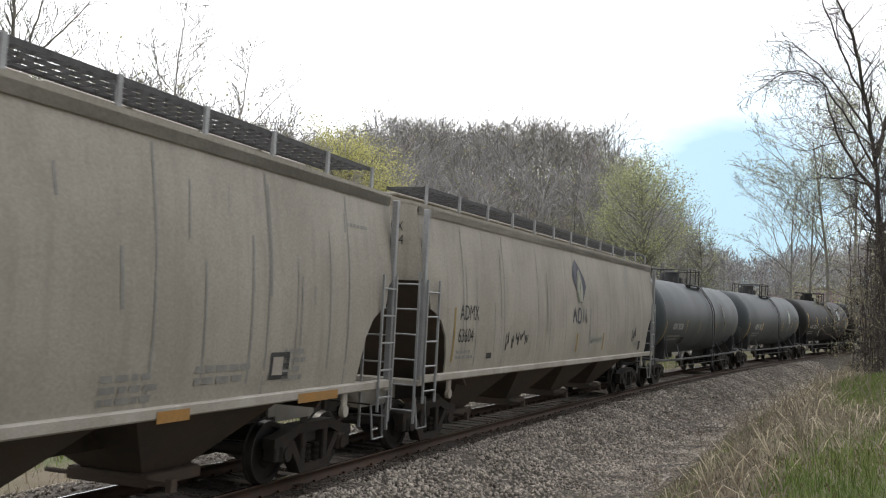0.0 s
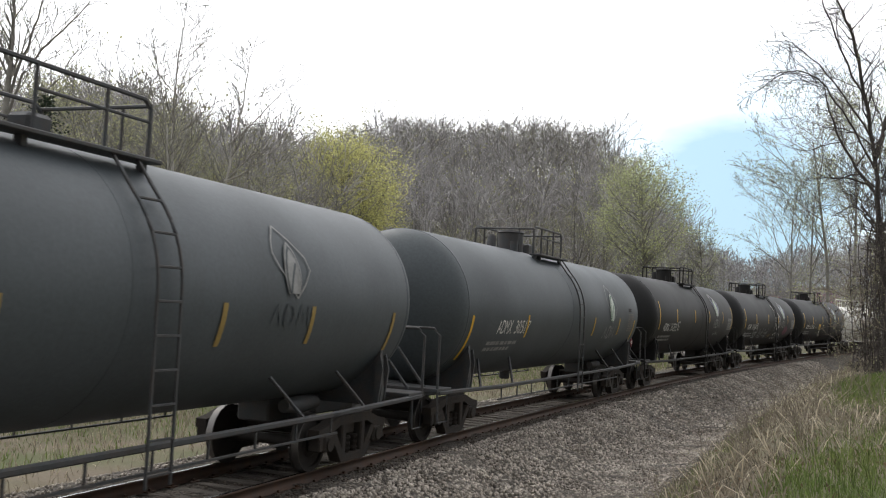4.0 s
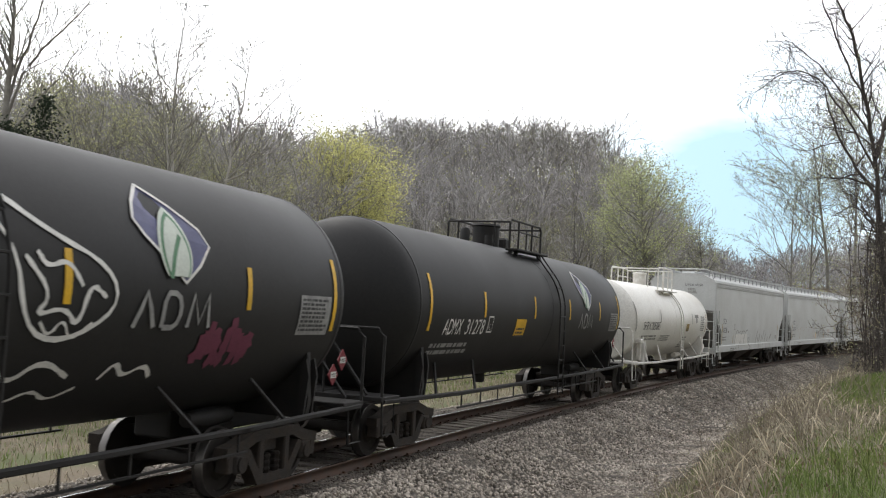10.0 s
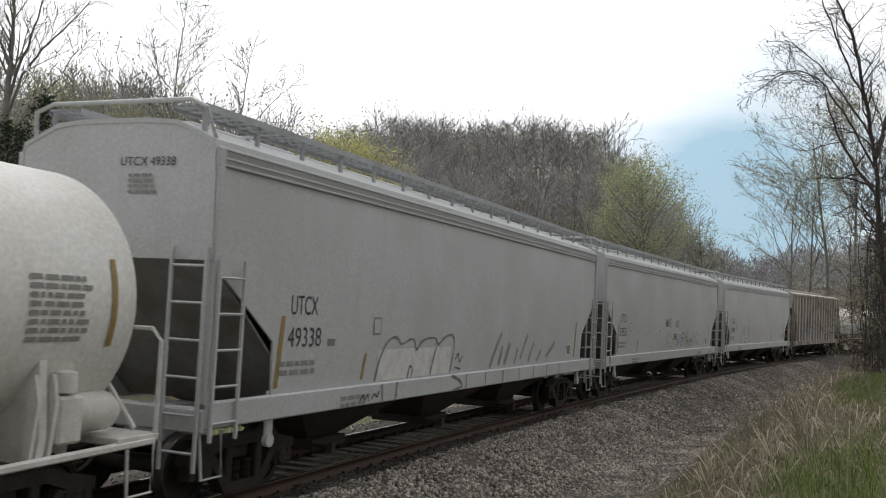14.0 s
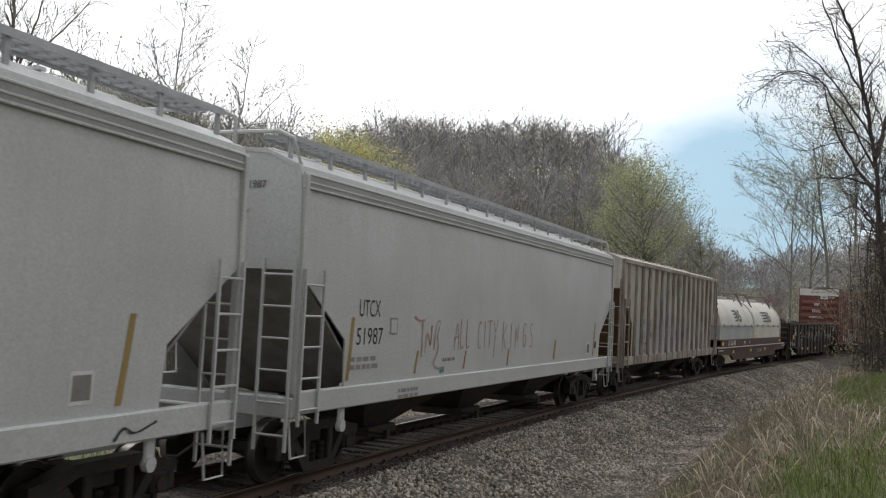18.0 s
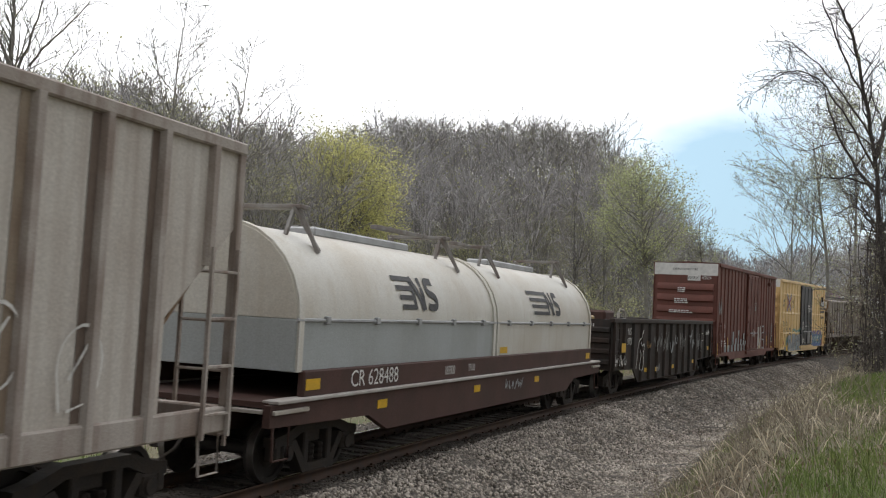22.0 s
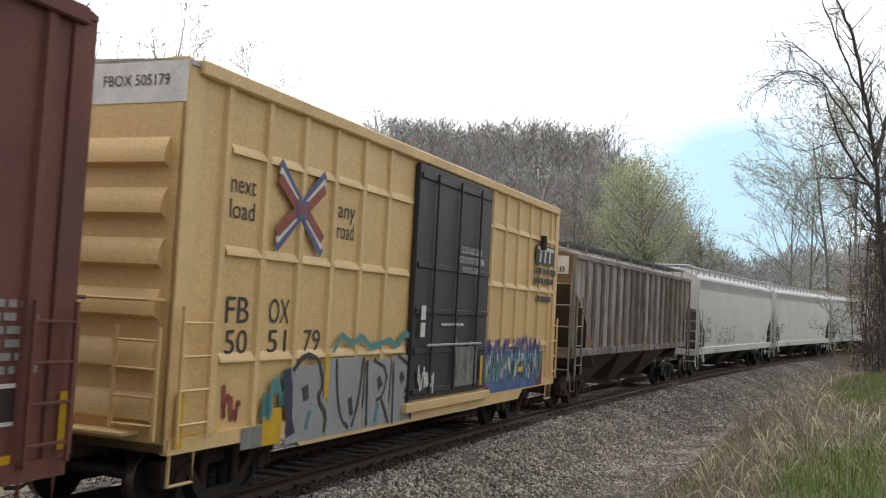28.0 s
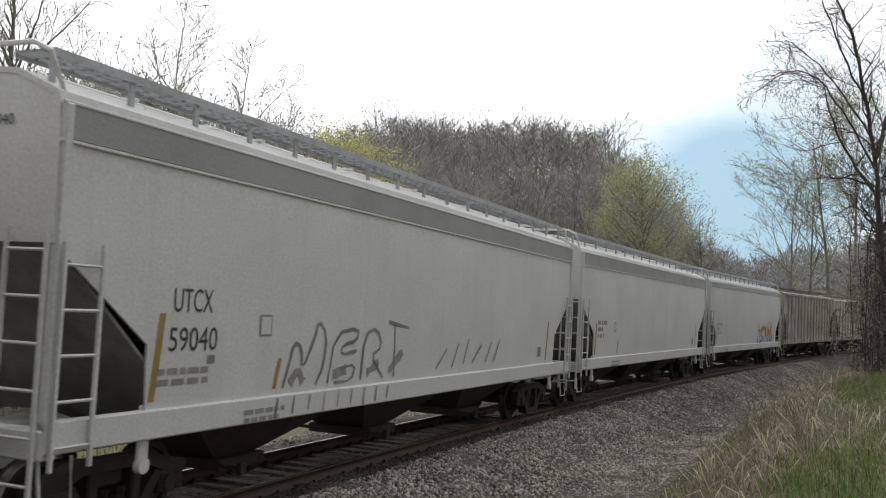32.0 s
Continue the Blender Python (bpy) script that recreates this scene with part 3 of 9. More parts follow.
M_SPRAYBLUE = paint("blue_spray_paint", (0.045, 0.09, 0.27), 0.55, tint=(0.12, 0.22, 0.40), amount=0.8, scale=3, bump=0.0)
M_RUSTSPRAY = paint("washed_red_spray", (0.40, 0.23, 0.18), 0.6, tint=(0.47, 0.42, 0.38), amount=0.8, scale=3, bump=0.0)
M_ROSE = paint("rose_spray_paint", (0.17, 0.04, 0.075), 0.6, scale=3, bump=0.0)
M_ORANGE = paint("orange_stain", (0.42, 0.22, 0.06), 0.7, tint=(0.3, 0.2, 0.1), scale=3, bump=0.0)
M_RUSTEND = paint("rust_brown_end_sheet", (0.17, 0.115, 0.075), 0.8, tint=(0.25, 0.14, 0.06), amount=0.7, scale=1.2, streak=0.5, bump=0.2)
# grime and rust brown; it also paints the shade beside ribs
M_GRIMESHADE = paint("brown_grime_and_rib_shade", (0.17, 0.13, 0.105), 0.85, tint=(0.10, 0.07, 0.055), amount=0.8, scale=1.6, streak=0.6, bump=0.1)
M_CHALK = paint("chalky_bare_grey", (0.47, 0.455, 0.43), 0.8, tint=(0.33, 0.29, 0.26), amount=0.7, scale=2, streak=0.6, bump=0.1)
M_VIOLET = paint("violet_spray_paint", (0.16, 0.12, 0.33), 0.55, scale=3, bump=0.0)
M_PRIMER = paint("pale_grey_primer", (0.50, 0.51, 0.53), 0.7, tint=(0.40, 0.39, 0.42), amount=0.7, scale=2, streak=0.4, bump=0.05)
M_BRACKET = paint("weathered_bracket_steel", (0.26, 0.25, 0.235), 0.7, tint=(0.14, 0.10, 0.08), amount=0.7, scale=3, streak=0.4, bump=0.1)
M_TAN = paint("rusty_tan_stain", (0.33, 0.27, 0.205), 0.8, tint=(0.20, 0.14, 0.10), amount=0.7, scale=1.5, streak=0.7, bump=0.1)
M_PLACRED = paint("red_placard", (0.20, 0.022, 0.032), 0.5, scale=3, bump=0.0)

TRAIN = []


# ---------------------------------------------------------------- lettering and sprayed marks
GLYPHS = {}


def glyphs(text):
    """Flat mesh of a line of text, one unit high, from the built-in font."""
    if text not in GLYPHS:
        cu = bpy.data.curves.new("text", "FONT")
        cu.body, cu.size, cu.resolution_u = text, 1.0, 3
        ob = new("text", cu)
        dg = bpy.context.evaluated_depsgraph_get()
        me = bpy.data.meshes.new_from_object(ob.evaluated_get(dg))
        V = np.array([tuple(v.co) for v in me.vertices])
        F = [tuple(p.vertices) for p in me.polygons]
        bpy.data.objects.remove(ob)
        bpy.data.curves.remove(cu)
        bpy.data.meshes.remove(me)
        V[:, 0] -= V[:, 0].min()
        GLYPHS[text] = (V[:, :2] / 0.70, F, V[:, 0].max() / 0.70)
    return GLYPHS[text]


def on_side(parent, name, pts, faces, mat, wf, label="", lift=0.006, end=None):
    """Flat paint laid on the near side of a car (or on its front end): pts are (x, z), or (y, z) on an end."""
    if end is None:
        V = [(x, -wf(z) - lift, z) for x, z in pts]
    else:
        V = [(end - lift, y, z) for y, z in pts]
    me = raw_mesh(name, V, [tuple(f) for f in faces], mat)
    return part(name, me, None, parent, label)


def write(parent, text, x, z, h, mat, wf, width=0.8, span=0.0, label="", end=None, slant=0.0):
    V, F, w = glyphs(text)
    width = span / (w * h) if span else width
    if end is None:
        P = [(x + (a + slant * b) * h * width, z + b * h) for a, b in V]
    else:
        P = [(x - a * h * width, z + b * h) for a, b in V]
        F = [f[::-1] for f in F]
    return on_side(parent, "lettering", P, F, mat, wf, label, end=end)


def bars(parent, x, z, w, h, rows, mat, wf, seed=0, end=None):
    """Lines of small writing too fine to read."""
    rng = random.Random(seed + int(x * 10) + rows)
    P, F = [], []
    for r in range(rows):
        zz, a = z - r * h * 1.7, 0.0
        while a < w * rng.uniform(0.8, 1.0):
            b = a + h * rng.uniform(1.0, 3.6)
            n = len(P)
            if end is None:
                P += [(x + a, zz), (x + b, zz), (x + b, zz + h), (x + a, zz + h)]
            else:
                P += [(x - a, zz), (x - b, zz), (x - b, zz + h), (x - a, zz + h)]
            F.append((n, n + 1, n + 2, n + 3))
            a = b + h * rng.uniform(0.4, 0.9)
    return on_side(parent, "small_print", P, F, mat, wf, end=end)


def patch(parent, x0, x1, z0, z1, mat, wf, name="patch", label="", slant=0.0, end=None, lift=0.006):
    n = 6 if z1 - z0 > 0.25 else 1
    P = [(x0 + slant * i / n if s == 0 else x1 + slant * i / n, z0 + (z1 - z0) * i / n) for i in range(n + 1) for s in (0, 1)]
    F = [(2 * i, 2 * i + 1, 2 * i + 3, 2 * i + 2) for i in range(n)]
    return on_side(parent, name, P, F, mat, wf, label, end=end, lift=lift)


def ribbon(P, F, path, w, jitter=None):
    """A brush stroke of width w along (x, z) points."""
    q = [Vector(p) for p in path]
    fine = []
    for a, b in zip(q, q[1:]):
        k = max(1, int((b - a).length / 0.2))
        fine += [a.lerp(b, i / k) for i in range(k)]
    fine.append(q[-1])
    base = len(P)
    for i, p in enumerate(fine):
        d = fine[min(i + 1, len(fine) - 1)] - fine[max(i - 1, 0)]
        n = Vector((-d.y, d.x)).normalized() * w * 0.5 * (jitter.uniform(0.6, 1.3) if jitter else 1)
        P += [tuple(p + n), tuple(p - n)]
    F += [(base + 2 * i, base + 2 * i + 1, base + 2 * i + 3, base + 2 * i + 2) for i in range(len(fine) - 1)]


STROKES = {"A": [[(0, 0), (0.4, 1.1), (0.62, 0)], [(0.0, 0.38), (0.6, 0.42)]], "L": [[(0.05, 1), (0, 0), (0.45, 0.1)]], "C": [[(0.55, 0.9), (0.2, 1), (0, 0.5), (0.2, 0), (0.55, 0.12)]],
           "I": [[(0.1, 1), (0.05, 0)]], "T": [[(0, 1), (0.7, 1.02)], [(0.36, 1), (0.3, 0)]], "Y": [[(0, 1), (0.3, 0.5), (0.7, 1.05)], [(0.3, 0.5), (0.1, -0.35)]],
           "K": [[(0.05, 1.05), (0, -0.1)], [(0.55, 0.9), (0.05, 0.5), (0.55, 0)]], "N": [[(0, 0), (0.05, 1), (0.45, 0.05), (0.5, 1)]], "G": [[(0.55, 0.9), (0.15, 1), (0, 0.4), (0.25, 0), (0.55, 0.15), (0.55, 0.5), (0.3, 0.5)]],
           "H": [[(0.05, 1), (0, 0)], [(0.5, 1.05), (0.48, 0)], [(0, 0.5), (0.55, 0.55)]], "B": [[(0, 0), (0.05, 1), (0.5, 0.8), (0.1, 0.52), (0.55, 0.25), (0, 0)]], "R": [[(0, 0), (0.05, 1), (0.5, 0.8), (0.1, 0.5), (0.55, 0)]],
           "S": [[(0.5, 0.95), (0.1, 0.95), (0.1, 0.55), (0.5, 0.45), (0.45, 0.02), (0, 0.05)]]}


def sprayed(parent, text, x, z, h, mat, wf, w=0.05, label="sprayed hand lettering", wide=0.9, pitch=0.85):
    for ch in text:
        P, F = [], []
        for path in STROKES.get(ch, []):
            ribbon(P, F, rounded([(x + a * h * wide, z + b * h) for a, b in path], 1), w)
        if P:
            on_side(parent, "sprayed_letter", P, F, mat, wf, label)
        x += h * (pitch * 0.6 if ch in " I" else pitch)


def rounded(path, times=2):
    """Rounds the corners of a stroke."""
    for _ in range(times):
        out = [path[0]]
        for (a, b), (c, d) in zip(path, path[1:]):
            out += [(a * 0.75 + c * 0.25, b * 0.75 + d * 0.25), (a * 0.25 + c * 0.75, b * 0.25 + d * 0.75)]
        path = out + [path[-1]]
    return path


def scrawl(parent, x0, x1, z0, z1, mat, wf, seed, n=6, w=0.04, label="looping sprayed scrawl", loops=7, name="scrawl"):
    """Scribbled tags that cannot be read: loops and dashes."""
    rng = random.Random(seed)
    for k in range(n):
        P, F = [], []
        cx = x0 + (x1 - x0) * (k + 0.5) / n
        path, r = [], (x1 - x0) / n * 0.40
        h, lean = z1 - z0, rng.uniform(-0.1, 0.15)
        for i in range(loops):
            f = (rng.uniform(0.0, 0.3) if i % 2 else rng.uniform(0.7, 1.05)) if rng.random() < 0.75 else rng.uniform(0.3, 0.7)
            path.append((cx + lean * f * h + r * (2 * i / loops - 1) + rng.uniform(-0.5, 0.5) * r, z0 + h * f))
        ribbon(P, F, rounded(path), w, rng)
        on_side(parent, name, P, F, mat, wf, label if k == 0 else "", lift=0.008)


def strokes(parent, paths, mat, wf, w, label="sprayed line", name="sprayed_stroke", soft=2, lift=0.009):
    """Sprayed lines, each a part of its own."""
    jit = random.Random(len(paths) * 7 + int(w * 1000))
    for i, path in enumerate(paths):
        P, F = [], []
        ribbon(P, F, rounded(path, soft) if soft else path, w, jit)
        on_side(parent, name, P, F, mat, wf, label if i == 0 else "", lift=lift)


def drips(parent, x0, x1, z0, z1, mat, wf, seed, n=8, w=0.03):
    rng = random.Random(seed)
    for k in range(n):
        P, F = [], []
        x, top = rng.uniform(x0, x1), rng.uniform(z0 + (z1 - z0) * 0.5, z1)
        ribbon(P, F, [(x, top), (x + rng.uniform(-0.05, 0.05), rng.uniform(z0, top - 0.2))], w * rng.uniform(0.5, 1.6))
        on_side(parent, "streak", P, F, mat, wf, lift=0.005)


# ---------------------------------------------------------------- running gear
def wheelset_shape():
    s = Shape()
    s.lathe([(-1.12, 0.02), (-1.12, 0.085), (-1.02, 0.085), (-1.02, 0.075), (-0.83, 0.09), (-0.83, 0.20), (-0.80, 0.24), (-0.80, 0.37), (-0.835, 0.38), (-0.835, 0.452)], "y", 18, caps=False)
    s.lathe([(-0.72, 0.462), (-0.70, 0.485), (-0.69, 0.485), (-0.69, 0.39), (-0.72, 0.37), (-0.72, 0.2), (-0.70, 0.1), (0, 0.085)], "y", 18, caps=False)
    s.lathe([(-1.12, 0.0), (-1.12, 0.02)], "y", 18, caps=False)
    for a in range(3):
        w = math.tau * a / 3
        s.box(0.055 * math.cos(w) - 0.014, 0.055 * math.cos(w) + 0.014, -1.135, -1.12, 0.055 * math.sin(w) - 0.014, 0.055 * math.sin(w) + 0.014)
    return s.mirror_y()


def tread_shape():
    return Shape().lathe([(-0.835, 0.452), (-0.83, 0.457), (-0.74, 0.459), (-0.72, 0.462)], "y", 18, caps=False).mirror_y()


def frame_shape():
    """Two cast side frames, bolster, springs and bearing boxes."""
    s = Shape()
    y0, y1 = -1.12, -0.92
    s.slab([(-1.22, 0.56), (-1.22, 0.70), (-0.95, 0.74), (-0.55, 0.86), (0.55, 0.86), (0.95, 0.74), (1.22, 0.70), (1.22, 0.56), (0.82, 0.60), (0.5, 0.72), (-0.5, 0.72), (-0.82, 0.60)], "y", y0, y1)
    s.slab([(-0.80, 0.60), (-0.66, 0.64), (-0.34, 0.25), (0.34, 0.25), (0.66, 0.64), (0.80, 0.60), (0.42, 0.12), (-0.42, 0.12)], "y", y0, y1)
    for k in (-1, 1):
        s.box(min(0.27 * k, 0.42 * k), max(0.27 * k, 0.42 * k), y0, y1, 0.22, 0.75, 0.02)
        s.box(0.89 * k - 0.15, 0.89 * k + 0.15, y0 - 0.02, y1, 0.34, 0.60, 0.03)
        s.box(1.12 * k - 0.07, 1.12 * k + 0.07, y0, y1, 0.36, 0.60, 0.02)
        s.lathe([(-1.17, 0.04), (-1.17, 0.105), (-1.12, 0.115)], "y", 12, (0.89 * k, 0, 0.457))
        for q in (-0.13, 0.13):
            s.lathe([(0.25, 0.085), (0.30, 0.10), (0.34, 0.085), (0.39, 0.10), (0.43, 0.085), (0.48, 0.10), (0.52, 0.085)], "z", 8, (q, (y0 + y1) / 2, 0))
    s.mirror_y()
    s.box(-0.22, 0.22, -1.02, 1.02, 0.52, 0.74, 0.03)
    s.box(-0.2, 0.2, -0.3, 0.3, 0.74, 0.86, 0.02)
    for k in (-1, 1):
        s.box(0.42 * k - 0.05, 0.42 * k + 0.05, -0.9, 0.9, 0.36, 0.5)
    return s


ME_WHEEL, ME_TREAD, ME_FRAME = wheelset_shape().mesh("wheelset", M_WHEEL, 30), tread_shape().mesh("tread", M_TREAD, 30), frame_shape().mesh("truck", M_TRUCK, 30)
ME_TREAD.materials.clear()
ME_TREAD.materials.append(M_TREAD)
WHEEL_R = 0.457


def both_faces(name, a, b):
    """Joins two meshes, each keeping its own material."""
    bm = bmesh.new()
    bm.from_mesh(a)
    n = len(bm.faces)
    bm.from_mesh(b)
    bm.faces.ensure_lookup_table()
    for f in bm.faces[n:]:
        f.material_index = 1
    me = bpy.data.meshes.new(name)
    bm.to_mesh(me)
    bm.free()
    me.shade_smooth()
    me.set_sharp_from_angle(angle=radians(30))
    me.materials.append(a.materials[0])
    me.materials.append(b.materials[0])
    return me


ME_WHEEL = both_faces("wheelset", ME_WHEEL, ME_TREAD)


M_LOGOBLUE = paint("faded_violet_blue_paint", (0.085, 0.09, 0.19), 0.5, tint=(0.06, 0.06, 0.12), scale=4, bump=0.0)
M_LEAFPALE = paint("chalk_green_white_paint", (0.60, 0.65, 0.58), 0.5, tint=(0.45, 0.5, 0.45), scale=4, bump=0.0)


def running_gear(car, half, shift=0.0):
    """Two trucks with two wheelsets each, at half metres from the middle."""
    for k in (-1, 1):
        tr = part("truck", ME_FRAME, None, car, "grimy cast steel truck", m=pose(half * k + shift, 0, 0))
        for q in (-0.89, 0.89):
            part("wheelset", ME_WHEEL, None, tr, m=pose(q, 0, WHEEL_R))


def coupler(car, L, z=0.88):
    for k in (-1, 1):
        s = Shape().box(-0.1, 0.75, -0.09, 0.09, z - 0.1, z + 0.1, 0.02)
        s.slab([(0.7, -0.16), (0.98, -0.2), (1.06, -0.02), (0.95, 0.0), (0.9, 0.16), (0.7, 0.16)], "z", z - 0.15, z + 0.15)
        s.tube([(0.35, 0.35, z - 0.05), (0.6, 0.36, z - 0.25), (0.85, 0.3, z - 0.38), (1.0, 0.25, z - 0.36)], 0.025)
        s.tube([(0.05, -1.3, z + 0.12), (0.08, -0.5, z + 0.14), (0.5, -0.1, z + 0.22)], 0.015)
        part("coupler", s, M_UNDER, car, m=pose(L * k, 0, 0, 0, 0, 0 if k > 0 else 180))


RUNGS = {}


def ladder(car, p, q, width, rungs, mat, r=0.018, name="ladder"):
    """A ladder between foot p and head q; width: vector from one stile to the other."""
    p, q, w = Vector(p), Vector(q), Vector(width)
    s = Shape()
    for o in (Vector(), w):
        s.tube([p + o, q + o], r * 1.5, 4)
    ob = part(name, s, mat, car)
    key = (tuple(round(c, 3) for c in w), r, mat.name)
    if key not in RUNGS:
        RUNGS[key] = Shape().tube([(0, 0, 0), w], r, 5).mesh("rung", mat, 35)
    for i in range(rungs):
        part("rung", RUNGS[key], None, ob, m=Matrix.Translation(p.lerp(q, (i + 0.5) / rungs)))
    return ob


def side_sheet(x_at, z_low, z_top, wf, sign, thick=0.03, rows=10):
    """A side plate as a slab: columns at x_at, from z_low(x) to z_top, bulged by wf(z)."""
    nx = len(x_at)
    V = []
    for off in (0, thick):
        for x in x_at:
            lo = z_low(x)
            for j in range(rows + 1):
                z = lo + (z_top - lo) * j / rows
                V.append((x, sign * (wf(z) - off), z))
    n, m = rows + 1, nx * (rows + 1)
    F = []
    for i in range(nx - 1):
        for j in range(rows):
            a = i * n + j
            F += [(a, a + n, a + n + 1, a + 1), (m + a, m + a + 1, m + a + n + 1, m + a + n)]
        F += [(i * n, m + i * n, m + i * n + n, i * n + n), (i * n + rows, i * n + n + rows, m + i * n + n + rows, m + i * n + rows)]
    for i in (0, nx - 1):
        for j in range(rows):
            a = i * n + j
            F.append((a, a + 1, m + a + 1, m + a))
    return Shape().add(V, F)


def bay_shape(a, b, z0, z1, w0=1.35):
    s = Shape()
    V = [(-a, -w0, z1), (a, -w0, z1), (a, w0, z1), (-a, w0, z1), (-b, -0.45, z0), (b, -0.45, z0), (b, 0.45, z0), (-b, 0.45, z0)]
    s.add(V, [(0, 1, 5, 4), (1, 2, 6, 5), (2, 3, 7, 6), (3, 0, 4, 7), (4, 5, 6, 7), (0, 3, 2, 1)])
    s.box(-b - 0.12, b + 0.12, -0.62, 0.62, z0 - 0.14, z0 + 0.02, 0.02)
    s.tube([(-b - 0.1, -0.95, z0 - 0.06), (-b - 0.1, 0.95, z0 - 0.06)], 0.03)
    s.box(-b - 0.16, -b - 0.04, -1.0, -0.92, z0 - 0.14, z0 + 0.02)
    return s


def running_boards(car, L, y0, y1, z, mat, posts, base_z, post_mat, post_y, fascia=0.1, spacing=1.5):
    """Roof walkways on both sides with cross walks at the ends, on short posts."""
    def grate(x0, x1, a, b):
        s = Shape()
        for yy in np.linspace(a, b, 5):
            s.box(x0, x1, yy - 0.012, yy + 0.012, z - 0.04, z)
        for xx in np.arange(x0, x1, 0.26):
            s.box(xx, xx + 0.03, a, b, z - 0.035, z - 0.005)
        s.box(x0, x1, a - 0.015, a, z - fascia, z + 0.005)
        s.box(x0, x1, b, b + 0.015, z - fascia, z + 0.005)
        return s
    for k in (-1, 1):
        part("running_board", grate(-L, L, min(y0 * k, y1 * k), max(y0 * k, y1 * k)), mat, car, "open steel grating")
    n = int(2 * L / spacing)
    me = Shape().box(-0.035, 0.035, -0.02, 0.02, base_z, z + 0.01).mesh("walkway_post", post_mat)
    for k in (-1, 1):
        for i in range(n + 1):
            part("walkway_post", me, None, car, m=pose(-L + 0.05 + (2 * L - 0.1) * i / n, post_y * k, 0))


def hatches(car, L, z, mat, trough=True):
    s = Shape().box(-L * 0.9, L * 0.9, -0.32, 0.32, z, z + 0.10, 0.03)
    ob = part("hatch_trough", s, mat, car)
    n = 6
    me = Shape().box(-L * 0.9 / n * 0.94, L * 0.9 / n * 0.94, -0.36, 0.36, 0, 0.06, 0.02).box(-0.05, 0.05, -0.42, 0.42, 0.05, 0.09).mesh("hatch_cover", mat)
    for i in range(n):
        part("hatch_cover", me, None, ob, m=pose(-L * 0.9 + L * 1.8 * (i + 0.5) / n, 0, z + 0.10))


